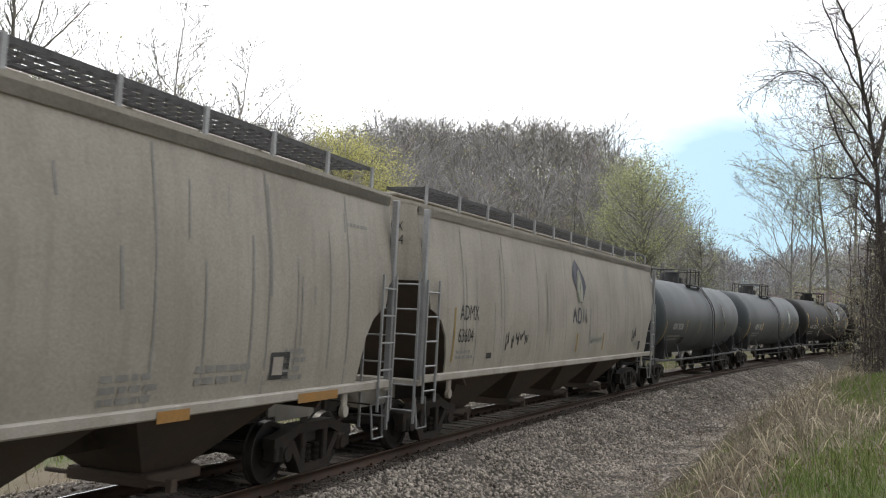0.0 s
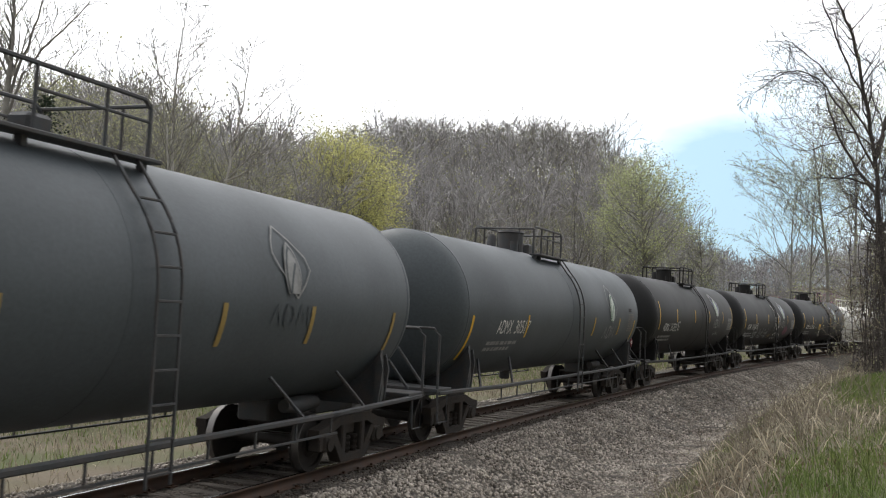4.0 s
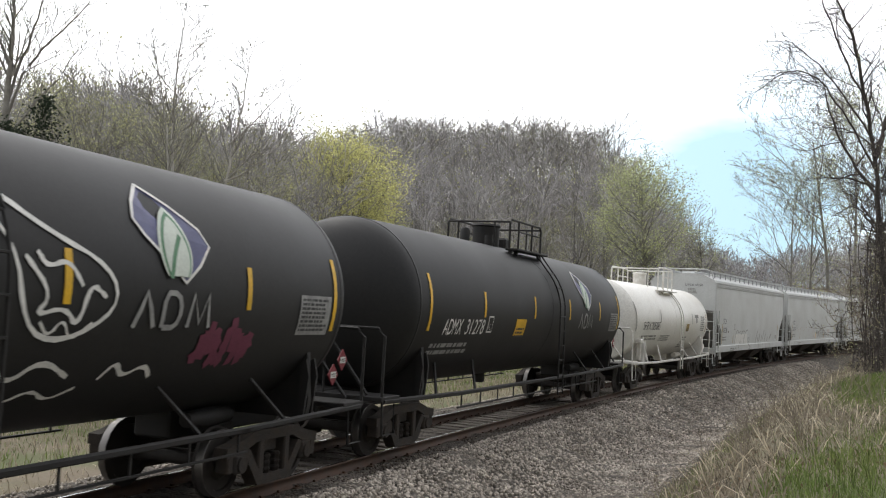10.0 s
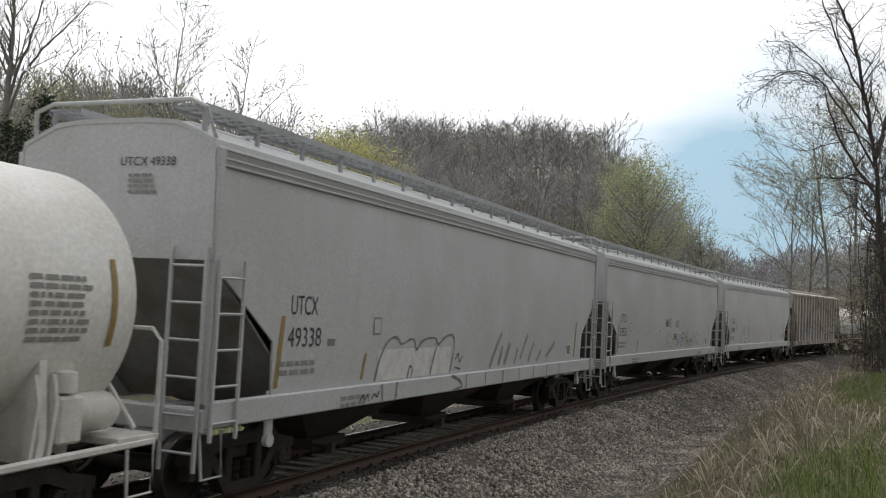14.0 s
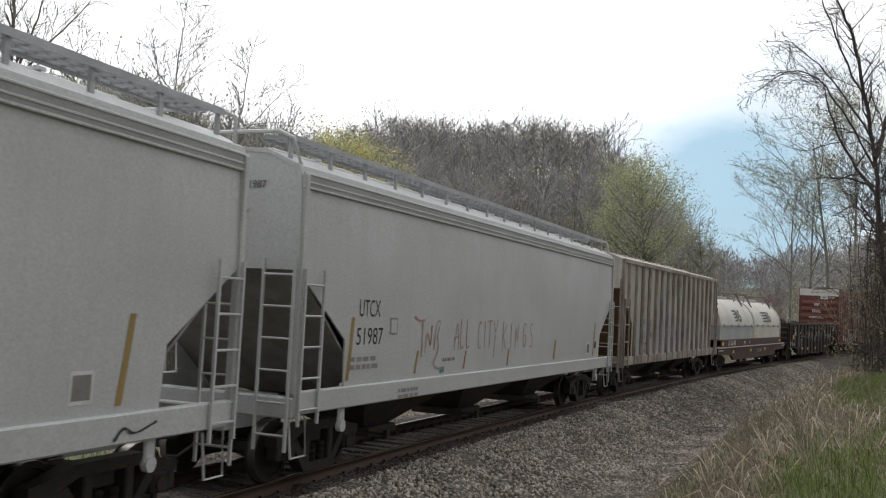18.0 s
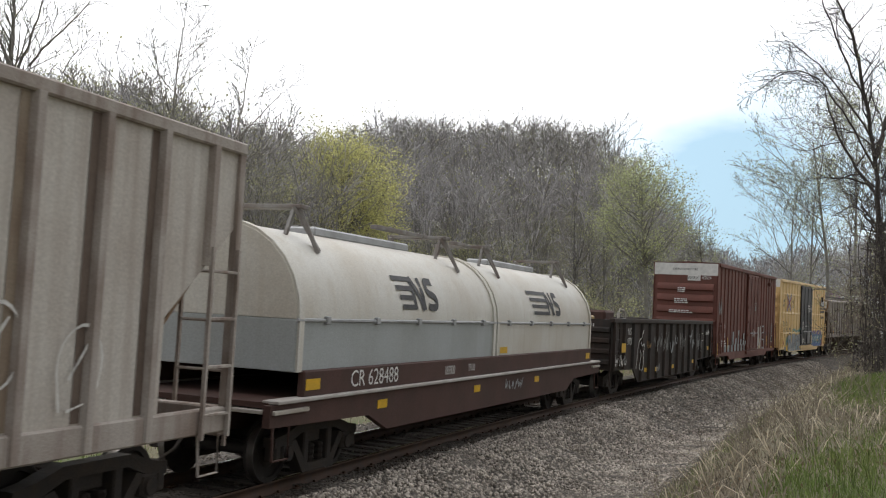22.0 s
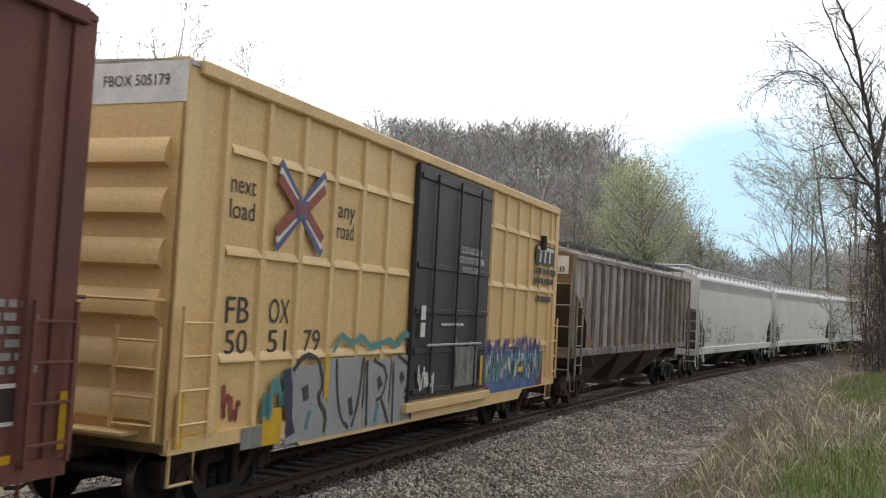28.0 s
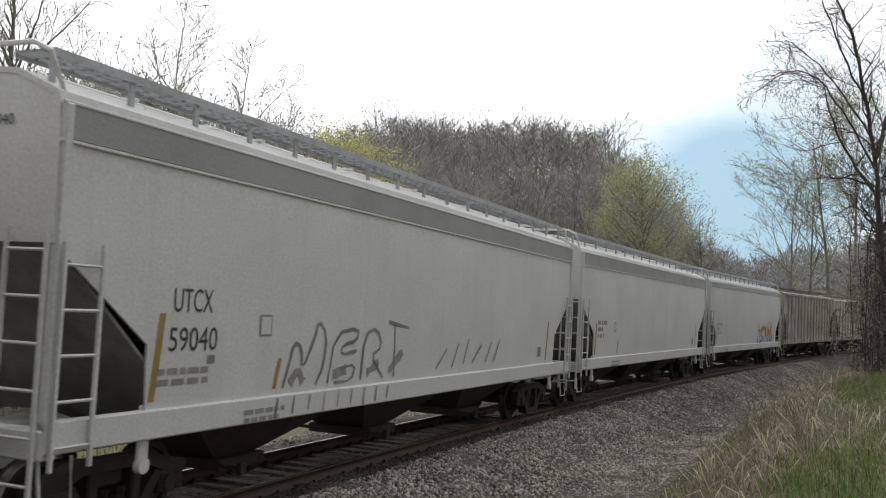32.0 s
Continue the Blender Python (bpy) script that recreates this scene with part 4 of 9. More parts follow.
# ---------------------------------------------------------------- covered hoppers
def smooth_hopper(label, L, mat, sill_mat, wf, cut, roof, bays, slope_mat, bay_mat, walk, rail_mat, sill_z=(1.1, 1.42), sill_w=1.62, truck_half=None, group="covered hoppers"):
    """A covered hopper with smooth sides. cut: (height of the cut at the corner, how far in, its shape)."""
    car = thing("covered_hopper", label, "freight car", group)
    top = roof[0][1]
    cz, cx, kind = cut
    xs = sorted(set([-L, L] + [s * (L - d) for s in (-1, 1) for d in (0.02, 0.1, 0.25, 0.36, 0.55, 0.7, 0.85, 0.97, 1.08, 1.2, 1.25, 1.35, 1.44, 1.5, 1.8)] + list(np.linspace(-L + 2, L - 2, 9))))
    low = sill_z[1] - 0.02

    def z_low(x):
        d = L - abs(x)
        if d >= cx:
            return low
        if kind == "line":
            return float(np.interp(d, (0, cx - 0.06, cx), (cz, 2.12, low)))
        return float(np.interp(d, (0, 0.25, 0.36, 0.55, 0.85, 1.08, 1.2, 1.25), (cz, cz - 0.15, cz - 0.5, cz - 0.56, cz - 0.72, cz - 1.0, cz - 1.4, low)))

    for k in (-1, 1):
        part("side_sheet", side_sheet(xs, z_low, top, wf, k), mat, car)
        part("side_sill", Shape().box(-L + 0.02, L - 0.02, min(k * sill_w, k * (sill_w - 0.12)), max(k * sill_w, k * (sill_w - 0.12)), *sill_z, c=0.02), sill_mat, car, "painted steel side sill")
    prof = [(-y, z) for y, z in roof] + [(y, z) for y, z in roof[::-1]]
    under = [(y, z - 0.06) for y, z in prof[::-1]]
    part("roof", Shape().slab(prof + under, "x", -L, L), mat, car)
    for k in (-1, 1):
        e = Shape()
        yy = [wf(z) - 0.01 for z in np.linspace(cz, top, 6)]
        zz = list(np.linspace(cz, top, 6))
        e.slab([(-y, z) for y, z in zip(yy, zz)] + [(y, z) for y, z in roof[::-1]][::-1][:0] + [(-y, z) for y, z in roof[1:]] + [(y, z) for y, z in roof[1:]][::-1] + [(y, z) for y, z in zip(yy, zz)][::-1], "x", min(k * (L - 0.06), k * (L - 0.01)), max(k * (L - 0.06), k * (L - 0.01)))
        part("end_sheet", e, mat, car)
        w = wf(cz) - 0.05
        s = Shape()
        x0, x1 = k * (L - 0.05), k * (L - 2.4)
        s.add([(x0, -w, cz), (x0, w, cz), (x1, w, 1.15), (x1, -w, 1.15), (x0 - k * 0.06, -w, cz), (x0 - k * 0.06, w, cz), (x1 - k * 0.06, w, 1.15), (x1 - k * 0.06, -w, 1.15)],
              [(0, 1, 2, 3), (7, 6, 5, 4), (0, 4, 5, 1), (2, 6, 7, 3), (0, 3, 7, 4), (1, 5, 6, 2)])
        # slope_mat is darker than the sides: shade of the cut-away end in its colour
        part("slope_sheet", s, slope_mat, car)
        s = Shape().box(min(k * (L - 0.22), k * L), max(k * (L - 0.22), k * L), -sill_w + 0.02, sill_w - 0.02, sill_z[0] - 0.05, sill_z[1] - 0.08, 0.02)
        s.box(min(k * (L - 1.7), k * (L - 0.2)), max(k * (L - 1.7), k * (L - 0.2)), -0.3, 0.3, 0.75, 1.2)
        part("end_sill", s, sill_mat, car)
        for side in (-1, 1):
            s = Shape().box(min(k * (L - 0.02), k * (L - 0.12)), max(k * (L - 0.02), k * (L - 0.12)), side * (sill_w - 0.06) - 0.05, side * (sill_w - 0.06) + 0.05, sill_z[0], top + 0.02, 0.01)
            part("corner_post", s, rail_mat, car)
            ladder(car, (k * (L - 0.6), side * (sill_w + 0.03), 0.95), (k * (L - 0.6), side * (sill_w + 0.03), cz + 0.02), (k * 0.52, 0, 0), 5, rail_mat)
            ladder(car, (k * (L + 0.05), side * (sill_w - 0.08), 0.6), (k * (L + 0.05), side * (sill_w - 0.08), cz + 0.15), (0, -side * 0.5, 0), 6, rail_mat, name="end_ladder")
            s = Shape().tube([(k * (L - 0.08), side * 1.5, 1.05), (k * (L - 0.1), side * 1.55, 0.5), (k * (L - 0.5), side * 1.55, 0.5), (k * (L - 0.52), side * 1.5, 1.05)], 0.02, 5)
            part("stirrup_step", s, rail_mat, car)
            s = Shape().box(k * (L - 1.55) - 0.09, k * (L - 1.55) + 0.09, side * (sill_w - 0.1) - 0.02, side * (sill_w - 0.1) + 0.03, sill_z[0] - 0.28, sill_z[1] + 0.05, 0.02)
            s.lathe([(-0.04, 0.09), (0.04, 0.09)], "y", 12, (k * (L - 1.55), side * (sill_w - 0.1), sill_z[0] - 0.28))
            part("jacking_lug", s, sill_mat, car)
    part("center_sill", Shape().box(-L + 0.3, L - 0.3, -0.25, 0.25, 0.78, 1.1), M_UNDER, car)
    brake = Shape().lathe([(-0.03, 0.24), (-0.03, 0.28), (0.03, 0.28), (0.03, 0.24)], "x", 20, (-L - 0.12, 0.55, 2.4), caps=False)
    for a in range(4):
        brake.tube([(-L - 0.12, 0.55, 2.4), (-L - 0.12, 0.55 + 0.26 * math.cos(a * 1.571), 2.4 + 0.26 * math.sin(a * 1.571))], 0.015, 4)
    brake.box(-L - 0.1, -L + 0.1, 0.45, 0.65, 2.2, 2.6)
    part("brake_wheel", brake, rail_mat, car)
    n, span = bays, 2 * (L - 2.6)
    for i in range(n):
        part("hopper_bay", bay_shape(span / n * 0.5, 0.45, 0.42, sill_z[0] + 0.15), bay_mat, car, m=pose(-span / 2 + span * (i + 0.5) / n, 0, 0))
    running_boards(car, *walk)
    hatches(car, L, roof[-1][1], mat)
    coupler(car, L - 0.1)
    running_gear(car, truck_half or L - 1.65)
    return car


def lerp_curve(pts):
    zs, ws = [p[0] for p in pts], [p[1] for p in pts]
    return lambda z: float(np.interp(z, zs, ws))


W_ADM = lerp_curve([(1.3, 1.52), (1.7, 1.58), (2.2, 1.61), (2.8, 1.60), (3.3, 1.56), (3.8, 1.49), (4.2, 1.42), (4.5, 1.37)])
W_UTC = lerp_curve([(1.2, 1.56), (2.0, 1.575), (3.2, 1.575), (4.15, 1.55), (4.6, 1.50)])


def adm_hopper(u0, u1, label):
    L = (u1 - u0) / 2
    roof = [(1.42, 4.42), (1.42, 4.56), (1.25, 4.60), (0.6, 4.72), (0.4, 4.74)]
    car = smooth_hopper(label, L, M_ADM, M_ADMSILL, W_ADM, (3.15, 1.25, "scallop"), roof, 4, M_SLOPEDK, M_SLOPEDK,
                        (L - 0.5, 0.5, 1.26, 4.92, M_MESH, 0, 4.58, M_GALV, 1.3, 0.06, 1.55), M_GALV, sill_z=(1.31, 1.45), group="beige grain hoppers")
    for x in np.arange(-L + 1.9, L - 1.5, 2.35):
        s = Shape()
        for z0, z1 in zip(np.linspace(1.45, 4.3, 8), np.linspace(1.45, 4.3, 8)[1:]):
            s.add([(x, -W_ADM(z0) - 0.006, z0), (x + 0.035, -W_ADM(z0) - 0.006, z0), (x + 0.035, -W_ADM(z1) - 0.006, z1), (x, -W_ADM(z1) - 0.006, z1)], [(0, 1, 2, 3)])
        part("weld_seam", s, M_FAINT, car, smooth=None)
    drips(car, -L + 1.5, L - 1.5, 1.5, 4.2, M_FAINT, W_ADM, 5, 26, 0.03)
    TRAIN.append((car, (u0 + u1) / 2, L * 0.78))
    return car, L


def leaf_badge(car, x, z, h, w, wf, fill, rim, leaf, vein, word, lean=0.06):
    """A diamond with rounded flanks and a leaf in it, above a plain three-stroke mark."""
    d = [(x - w * 0.22, z + h), (x - w * 0.42, z + h * 0.80), (x - w / 2, z + h * 0.62), (x - w * 0.40, z + h * 0.46), (x - w * 0.12, z + h * 0.2), (x + w * 0.10, z), (x + w * 0.32, z + h * 0.2), (x + w / 2, z + h * 0.42), (x + w * 0.40, z + h * 0.60), (x + w * 0.08, z + h * 0.82)]
    c = (x, z + h * 0.5)
    if fill:
        on_side(car, "leaf_mark", [c] + d, [(0, i + 1, (i + 1) % len(d) + 1) for i in range(len(d))], fill, wf, "dark diamond of a leaf mark", lift=0.012)
    if rim:
        P, F = [], []
        ribbon(P, F, d + d[:1], w * 0.03)
        on_side(car, "leaf_mark", P, F, rim, wf, "pale outline of a diamond", lift=0.016)
    for mat, k, lift in ((leaf, 1.0, 0.018), (vein, 0.86, 0.022), (leaf, 0.74, 0.026)):
        P = []
        for i in range(11):
            f = i / 10
            cx = x - w * 0.02 + w * 0.03 * f + lean * w * (0.5 - f)
            r = w * 0.245 * k * math.sin(math.pi * min(1.0, 0.20 + f * 0.80)) ** 0.7
            zz = z + h * (0.06 + 0.02 * (1 - k)) + h * 0.74 * f * (0.45 + 0.55 * k)
            P += [(cx - r, zz), (cx + r * 0.85, zz)]
        on_side(car, "leaf_mark", P, [(2 * i, 2 * i + 1, 2 * i + 3, 2 * i + 2) for i in range(10)], mat, wf, "pale leaf with a green edge" if k == 1 else "", lift=lift)
    P, F = [], []
    ribbon(P, F, rounded([(x - w * 0.12, z + h * 0.04), (x - w * 0.06, z + h * 0.3), (x + w * 0.06, z + h * 0.5)]), w * 0.05)
    on_side(car, "leaf_mark", P, F, vein, wf, lift=0.030)
    P, F = [], []
    k = w / 1.3
    a, b = z - 0.50 * k, z - 0.12 * k
    ribbon(P, F, [(x - 0.70 * k, a), (x - 0.53 * k, b), (x - 0.36 * k, a)], 0.065 * k)
    ribbon(P, F, rounded([(x - 0.22 * k, a), (x - 0.22 * k, b), (x + 0.02 * k, b), (x + 0.10 * k, (a + b) / 2), (x + 0.02 * k, a), (x - 0.20 * k, a)], 1), 0.065 * k)
    ribbon(P, F, [(x + 0.25 * k, a), (x + 0.32 * k, b), (x + 0.46 * k, a + 0.05), (x + 0.60 * k, b), (x + 0.67 * k, a)], 0.065 * k)
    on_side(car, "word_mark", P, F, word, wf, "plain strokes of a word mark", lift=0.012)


car, L = adm_hopper(-155.7, -135.6, "beige-grey curved-side grain hopper car, dusty and streaked")
bars(car, L - 3.6, 1.95, 0.6, 0.07, 4, M_FAINT, W_ADM, 1)
bars(car, L - 7.2, 1.75, 0.9, 0.07, 3, M_FAINT, W_ADM, 2)
bars(car, L - 5.6, 1.78, 1.0, 0.08, 2, M_FAINT, W_ADM, 3)
patch(car, L - 3.95, L - 3.45, 1.62, 1.98, M_DARK, W_ADM, "routing_board", "black tack board in a pale frame")
patch(car, L - 3.88, L - 3.62, 1.68, 1.92, M_ADMSILL, W_ADM, lift=0.01)
patch(car, L - 3.2, L - 2.0, 1.27, 1.40, M_ORANGE, lambda z: 1.622, "stain", "orange stain on the sill")
patch(car, L - 6.3, L - 5.7, 1.27, 1.40, M_ORANGE, lambda z: 1.622, "stain")
bars(car, L - 1.75, 3.85, 0.9, 0.05, 1, M_FAINT, W_ADM, 4)

car, L = adm_hopper(-134.3, -114.1, "beige-grey curved-side grain hopper with navy leaf mark")
write(car, "ADMX", -L + 1.75, 2.46, 0.30, M_DARK, W_ADM)
write(car, "63604", -L + 1.70, 2.02, 0.28, M_DARK, W_ADM)
write(car, "ADMX", -0.62, 4.05, 0.17, M_DARK, W_ADM, end=-L, span=0.5)
write(car, "63604", -0.62, 3.80, 0.17, M_DARK, W_ADM, end=-L, span=0.52)
bars(car, -L + 1.65, 1.80, 0.8, 0.06, 2, M_FAINT, W_ADM, 1)
patch(car, -L + 1.42, -L + 1.50, 1.65, 2.7, M_DULLYEL, W_ADM, "reflector", slant=0.05)
patch(car, -L + 3.3, -L + 3.6, 1.66, 1.78, M_DARK, W_ADM, "tack_board")
leaf_badge(car, 0.21, 2.95, 1.22, 1.3, W_ADM, M_NAVY, None, M_ADM, M_LEAFGREEN, M_NAVY)
scrawl(car, -L + 4.4, -L + 5.9, 1.75, 2.25, M_DARK, W_ADM, 3, 5, 0.035)
scrawl(car, L - 3.55, L - 2.85, 1.75, 2.4, M_DARK, W_ADM, 8, 3, 0.045)
scrawl(car, L - 3.3, L - 2.5, 1.62, 1.95, M_FAINT, W_ADM, 9, 4, 0.03)
patch(car, L - 2.5, L - 2.2, 1.55, 1.85, M_DARK, W_ADM, "routing_board", "black tack board")
scrawl(car, 1.2, 2.7, 1.75, 2.1, M_TEALFAINT, W_ADM, 12, 5, 0.05, "faint teal scribble")
patch(car, 2.72, 2.84, 1.65, 2.15, M_DULLYEL, W_ADM, "reflector", slant=0.08)
patch(car, -0.1, 0.02, 1.65, 2.15, M_DULLYEL, W_ADM, "reflector", slant=0.05)
for i in range(3):
    patch(car, -L + 6 + i * 3.7, -L + 6.03 + i * 3.7, 1.6, 2.0, M_FAINT, W_ADM, "streak_mark", slant=0.12)


def utc_hopper(u0, u1, label, mat, mark, number, plate=3.6):
    L = (u1 - u0) / 2
    roof = [(1.53, 4.42), (1.50, 4.56), (0.95, 4.80), (0.5, 4.84), (0.3, 4.84)]
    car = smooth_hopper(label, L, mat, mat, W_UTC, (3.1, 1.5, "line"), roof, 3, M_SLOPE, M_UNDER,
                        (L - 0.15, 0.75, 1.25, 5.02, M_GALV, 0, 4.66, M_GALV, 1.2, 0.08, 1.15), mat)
    wide = mat is M_WGREY
    # added strip: shade of the slanted roof side, put in as grey
    part("roof_band", Shape().box(-L + 0.05, L - 0.05, -1.575, -1.52, 4.10 if wide else 4.24, 4.44, 0.01), M_ROOFSHADE, car, "grey strip painted as shade under the roof edge")
    for z in (4.08, 4.45) if wide else (4.26, 4.34, 4.45):
        part("roof_bead", Shape().tube([(-L, -1.57, z), (L, -1.57, z)], 0.02, 6), mat, car)
    for k in (-1, 1):
        s = Shape().tube([(k * (L - 0.15), -1.45, 4.5), (k * (L - 0.02), -1.35, 4.95), (k * (L - 0.05), -1.1, 5.06), (k * (L - 0.05), 1.1, 5.06), (k * (L - 0.02), 1.35, 4.95), (k * (L - 0.15), 1.45, 4.5)], 0.03, 6)
        part("end_grab_rail", s, mat, car)
    if mark:
        write(car, mark, -L + 1.85, 2.48, 0.27, M_DARK, W_UTC, span=0.72)
        write(car, number, -L + 1.80, 2.04, 0.27, M_DARK, W_UTC, span=0.90)
        bars(car, -L + 1.6, 1.78, 1.0, 0.07, 2, M_FAINT, W_UTC, 3)
        write(car, mark + " " + number, -0.12, 4.24, 0.11, M_DARK, W_UTC, end=-L, span=0.84)
        bars(car, -0.25, 4.1, 0.4, 0.04, 4, M_FAINT, W_UTC, 5, end=-L)
    patch(car, -L + 1.52, -L + 1.62, 1.5, 2.46, M_DULLYEL, W_UTC, "reflector", slant=0.10)
    patch(car, -L + plate, -L + plate + 0.29, 2.19, 2.47, M_FAINT, W_UTC, "plate_mark")
    patch(car, -L + plate + 0.03, -L + plate + 0.26, 2.22, 2.44, mat, W_UTC, "plate_mark", lift=0.01)
    patch(car, -L + 4.0, -L + 4.08, 1.5, 1.9, M_DULLYEL, W_UTC, "reflector", slant=0.1)
    patch(car, L - 2.95, L - 2.6, 1.55, 1.88, M_WHITE, W_UTC, "tack_board", "framed tack board", lift=0.004)
    patch(car, L - 2.91, L - 2.64, 1.59, 1.84, M_SLOPE, W_UTC, "tack_board", lift=0.008)
    patch(car, L - 2.25, L - 2.15, 1.5, 2.45, M_DULLYEL, W_UTC, "reflector", slant=0.14)
    bars(car, -L + 3.3, 1.22, 0.9, 0.06, 2, M_FAINT, lambda z: 1.622, 6)
    TRAIN.append((car, (u0 + u1) / 2, L * 0.78))
    return car, L


car, L = utc_hopper(-6.25, 12.6, "light grey covered hopper with ladders and end platforms", M_LGREY, "UTCX", "49338", 4.35)
LOW = lambda z: 1.624 if z < 1.44 else W_UTC(z)
patch(car, -4.85, -1.75, 1.45, 1.95, M_WHITE, W_UTC, "sprayed_fill", "thin white fill of bubble letters", lift=0.003)
strokes(car, [[(-4.93, 1.45), (-4.75, 1.89), (-4.44, 2.14), (-4.13, 2.15), (-4.01, 1.99), (-3.45, 2.17), (-3.37, 1.86), (-3.17, 2.09), (-2.46, 2.14), (-2.43, 1.95), (-2.07, 2.15), (-1.65, 2.18), (-1.56, 1.93), (-1.77, 1.45)],
              [(-1.77, 1.40), (-1.31, 1.31), (-1.14, 1.16), (-1.65, 1.13)], [(-4.74, 1.40), (-4.71, 1.13)], [(-4.17, 1.40), (-4.21, 1.13)], [(-3.67, 1.45), (-3.60, 1.67), (-3.46, 1.60), (-3.52, 1.45)], [(-2.69, 1.46), (-2.58, 1.75), (-2.46, 1.95)]], M_SLOPE, LOW, 0.045, "grey outline of bubble letters")
strokes(car, [[(0.47, 1.46), (0.8, 1.85), (1.16, 2.2)], [(1.03, 1.5), (1.25, 1.9)], [(1.4, 1.5), (1.75, 1.95)], [(2.08, 1.5), (2.3, 1.84)], [(2.5, 1.6), (2.99, 2.14)], [(3.1, 1.5), (3.5, 1.95)], [(3.8, 1.5), (4.11, 1.75)], [(4.56, 1.59), (5.26, 1.92)]], M_FAINT, W_UTC, 0.11, "slanted grey sprayed bars", soft=0)
strokes(car, [[(-1.5, 1.7), (-1.35, 1.85), (-1.3, 1.6), (-1.15, 1.75)], [(-1.5, 1.55), (-1.2, 1.5)], [(-5.5, 1.17), (-5.42, 1.29), (-5.34, 1.17), (-5.25, 1.28), (-5.2, 1.16)], [(-5.1, 1.18), (-5.02, 1.28), (-4.9, 1.18), (-4.86, 1.3)]], M_DARK, LOW, 0.028, "small black tag")
patch(car, -6.53, -6.31, 2.04, 2.14, M_SLOPE, W_UTC, "sticker", "grey-green sticker")
for i in range(7):
    patch(car, -1.0 + i * 1.1, -0.95 + i * 1.1, 1.12, 1.4, M_FAINT, lambda z: 1.622, "streak_mark")
car, L = utc_hopper(13.8, 32.8, "light grey covered hopper with dark scribbles low on its side", M_LGREY, "UTCX", "59551", 3.0)
sprayed(car, "HALTS", -1.23, 2.34, 0.30, M_DARK, W_UTC, 0.04, "black sprayed letters", 0.62, 0.66)
sprayed(car, "BTR", 0.52, 2.30, 0.28, M_DARK, W_UTC, 0.03, "black sprayed letters", 0.7, 0.8)
strokes(car, [[(0.78, 1.9), (0.9, 1.6)], [(0.72, 1.6), (0.98, 1.85)], [(1.16, 2.03), (1.2, 1.6)], [(1.5, 1.55), (1.62, 2.1), (1.55, 1.85), (1.95, 1.9), (1.9, 1.55)], [(1.7, 2.1), (2.05, 2.05)], [(2.2, 1.5), (2.45, 2.2)], [(2.15, 1.85), (2.6, 1.95)], [(2.55, 1.5), (2.81, 2.28)], [(2.4, 1.75), (2.9, 1.8), (3.05, 1.55)], [(3.1, 1.7), (3.51, 1.95), (3.3, 1.5)], [(3.45, 1.75), (3.75, 1.8), (3.71, 1.48), (3.5, 1.6)], [(4.0, 2.07), (3.9, 1.65)]], M_DARK, W_UTC, 0.045, "tall angular black tag", soft=1)
for a in (-1.1, 4.35):
    strokes(car, [[(a, 2.05), (a + 0.1, 1.75), (a + 0.17, 2.19), (a + 0.38, 1.95), (a + 0.5, 2.2), (a + 0.6, 1.9), (a + 0.85, 2.0)], [(a + 0.1, 1.85), (a + 0.25, 1.56), (a + 0.45, 1.8), (a + 0.5, 1.53), (a + 0.9, 1.6)]], M_RUSTSPRAY, W_UTC, 0.04, "washed-out red tag")
for i in range(3):
    patch(car, 0.17, 0.70, 1.84 + 0.08 * i, 1.89 + 0.08 * i, M_DARK, W_UTC, "notice_bar")
patch(car, -0.1, 0.0, 1.46, 1.88, M_YELLOW, W_UTC, "reflector", slant=0.05)
patch(car, 2.8, 2.9, 1.5, 1.9, M_YELLOW, W_UTC, "reflector", slant=0.05)
strokes(car, [[(4.65, 1.15), (4.75, 1.3), (4.85, 1.15), (5.0, 1.3), (5.1, 1.16)], [(5.15, 1.3), (5.3, 1.15), (5.5, 1.28)], [(7.2, 1.15), (7.35, 1.3), (7.5, 1.18), (7.9, 1.3)]], M_DARK, LOW, 0.03, "black tag on the sill")
for i in range(9):
    patch(car, -6.0 + i * 0.55, -5.93 + i * 0.55, 2.05 + 0.1 * (i % 3), 2.12 + 0.1 * (i % 3), M_ORANGE, W_UTC, "rust_spot")
car, L = utc_hopper(34.3, 53.05, "light grey covered hopper with faded sprayed words", M_LGREY, "UTCX", "51987", 2.96)
strokes(car, [[(-5.45, 2.5), (-5.25, 2.42), (-5.0, 2.44)], [(-5.1, 2.4), (-5.08, 1.78)], [(-4.95, 1.85), (-4.9, 2.3), (-4.7, 1.9), (-4.68, 2.35)], [(-4.55, 1.9), (-4.5, 2.4), (-4.25, 2.45), (-4.45, 2.15), (-4.3, 1.95), (-4.6, 1.6), (-4.15, 1.55)]], M_RUSTSPRAY, W_UTC, 0.04, "faded red sprayed tag")
sprayed(car, "ALL", -3.58, 1.88, 0.60, M_RUSTSPRAY, W_UTC, 0.036, "faded red sprayed word", 0.62, 0.52)
sprayed(car, "CITY", -2.32, 1.86, 0.58, M_RUSTSPRAY, W_UTC, 0.036, "faded red sprayed word", 0.62, 0.62)
sprayed(car, "KINGS", -0.80, 1.84, 0.58, M_RUSTSPRAY, W_UTC, 0.036, "faded red sprayed word", 0.74, 0.92)
patch(car, -4.2, -4.0, 1.47, 1.58, M_TEAL, W_UTC, "sticker", "small green sticker")
patch(car, -3.06, -2.98, 1.5, 1.85, M_ORANGE, W_UTC, "reflector", slant=0.08)
patch(car, -0.46, -0.38, 1.46, 1.85, M_ORANGE, W_UTC, "reflector", slant=0.08)
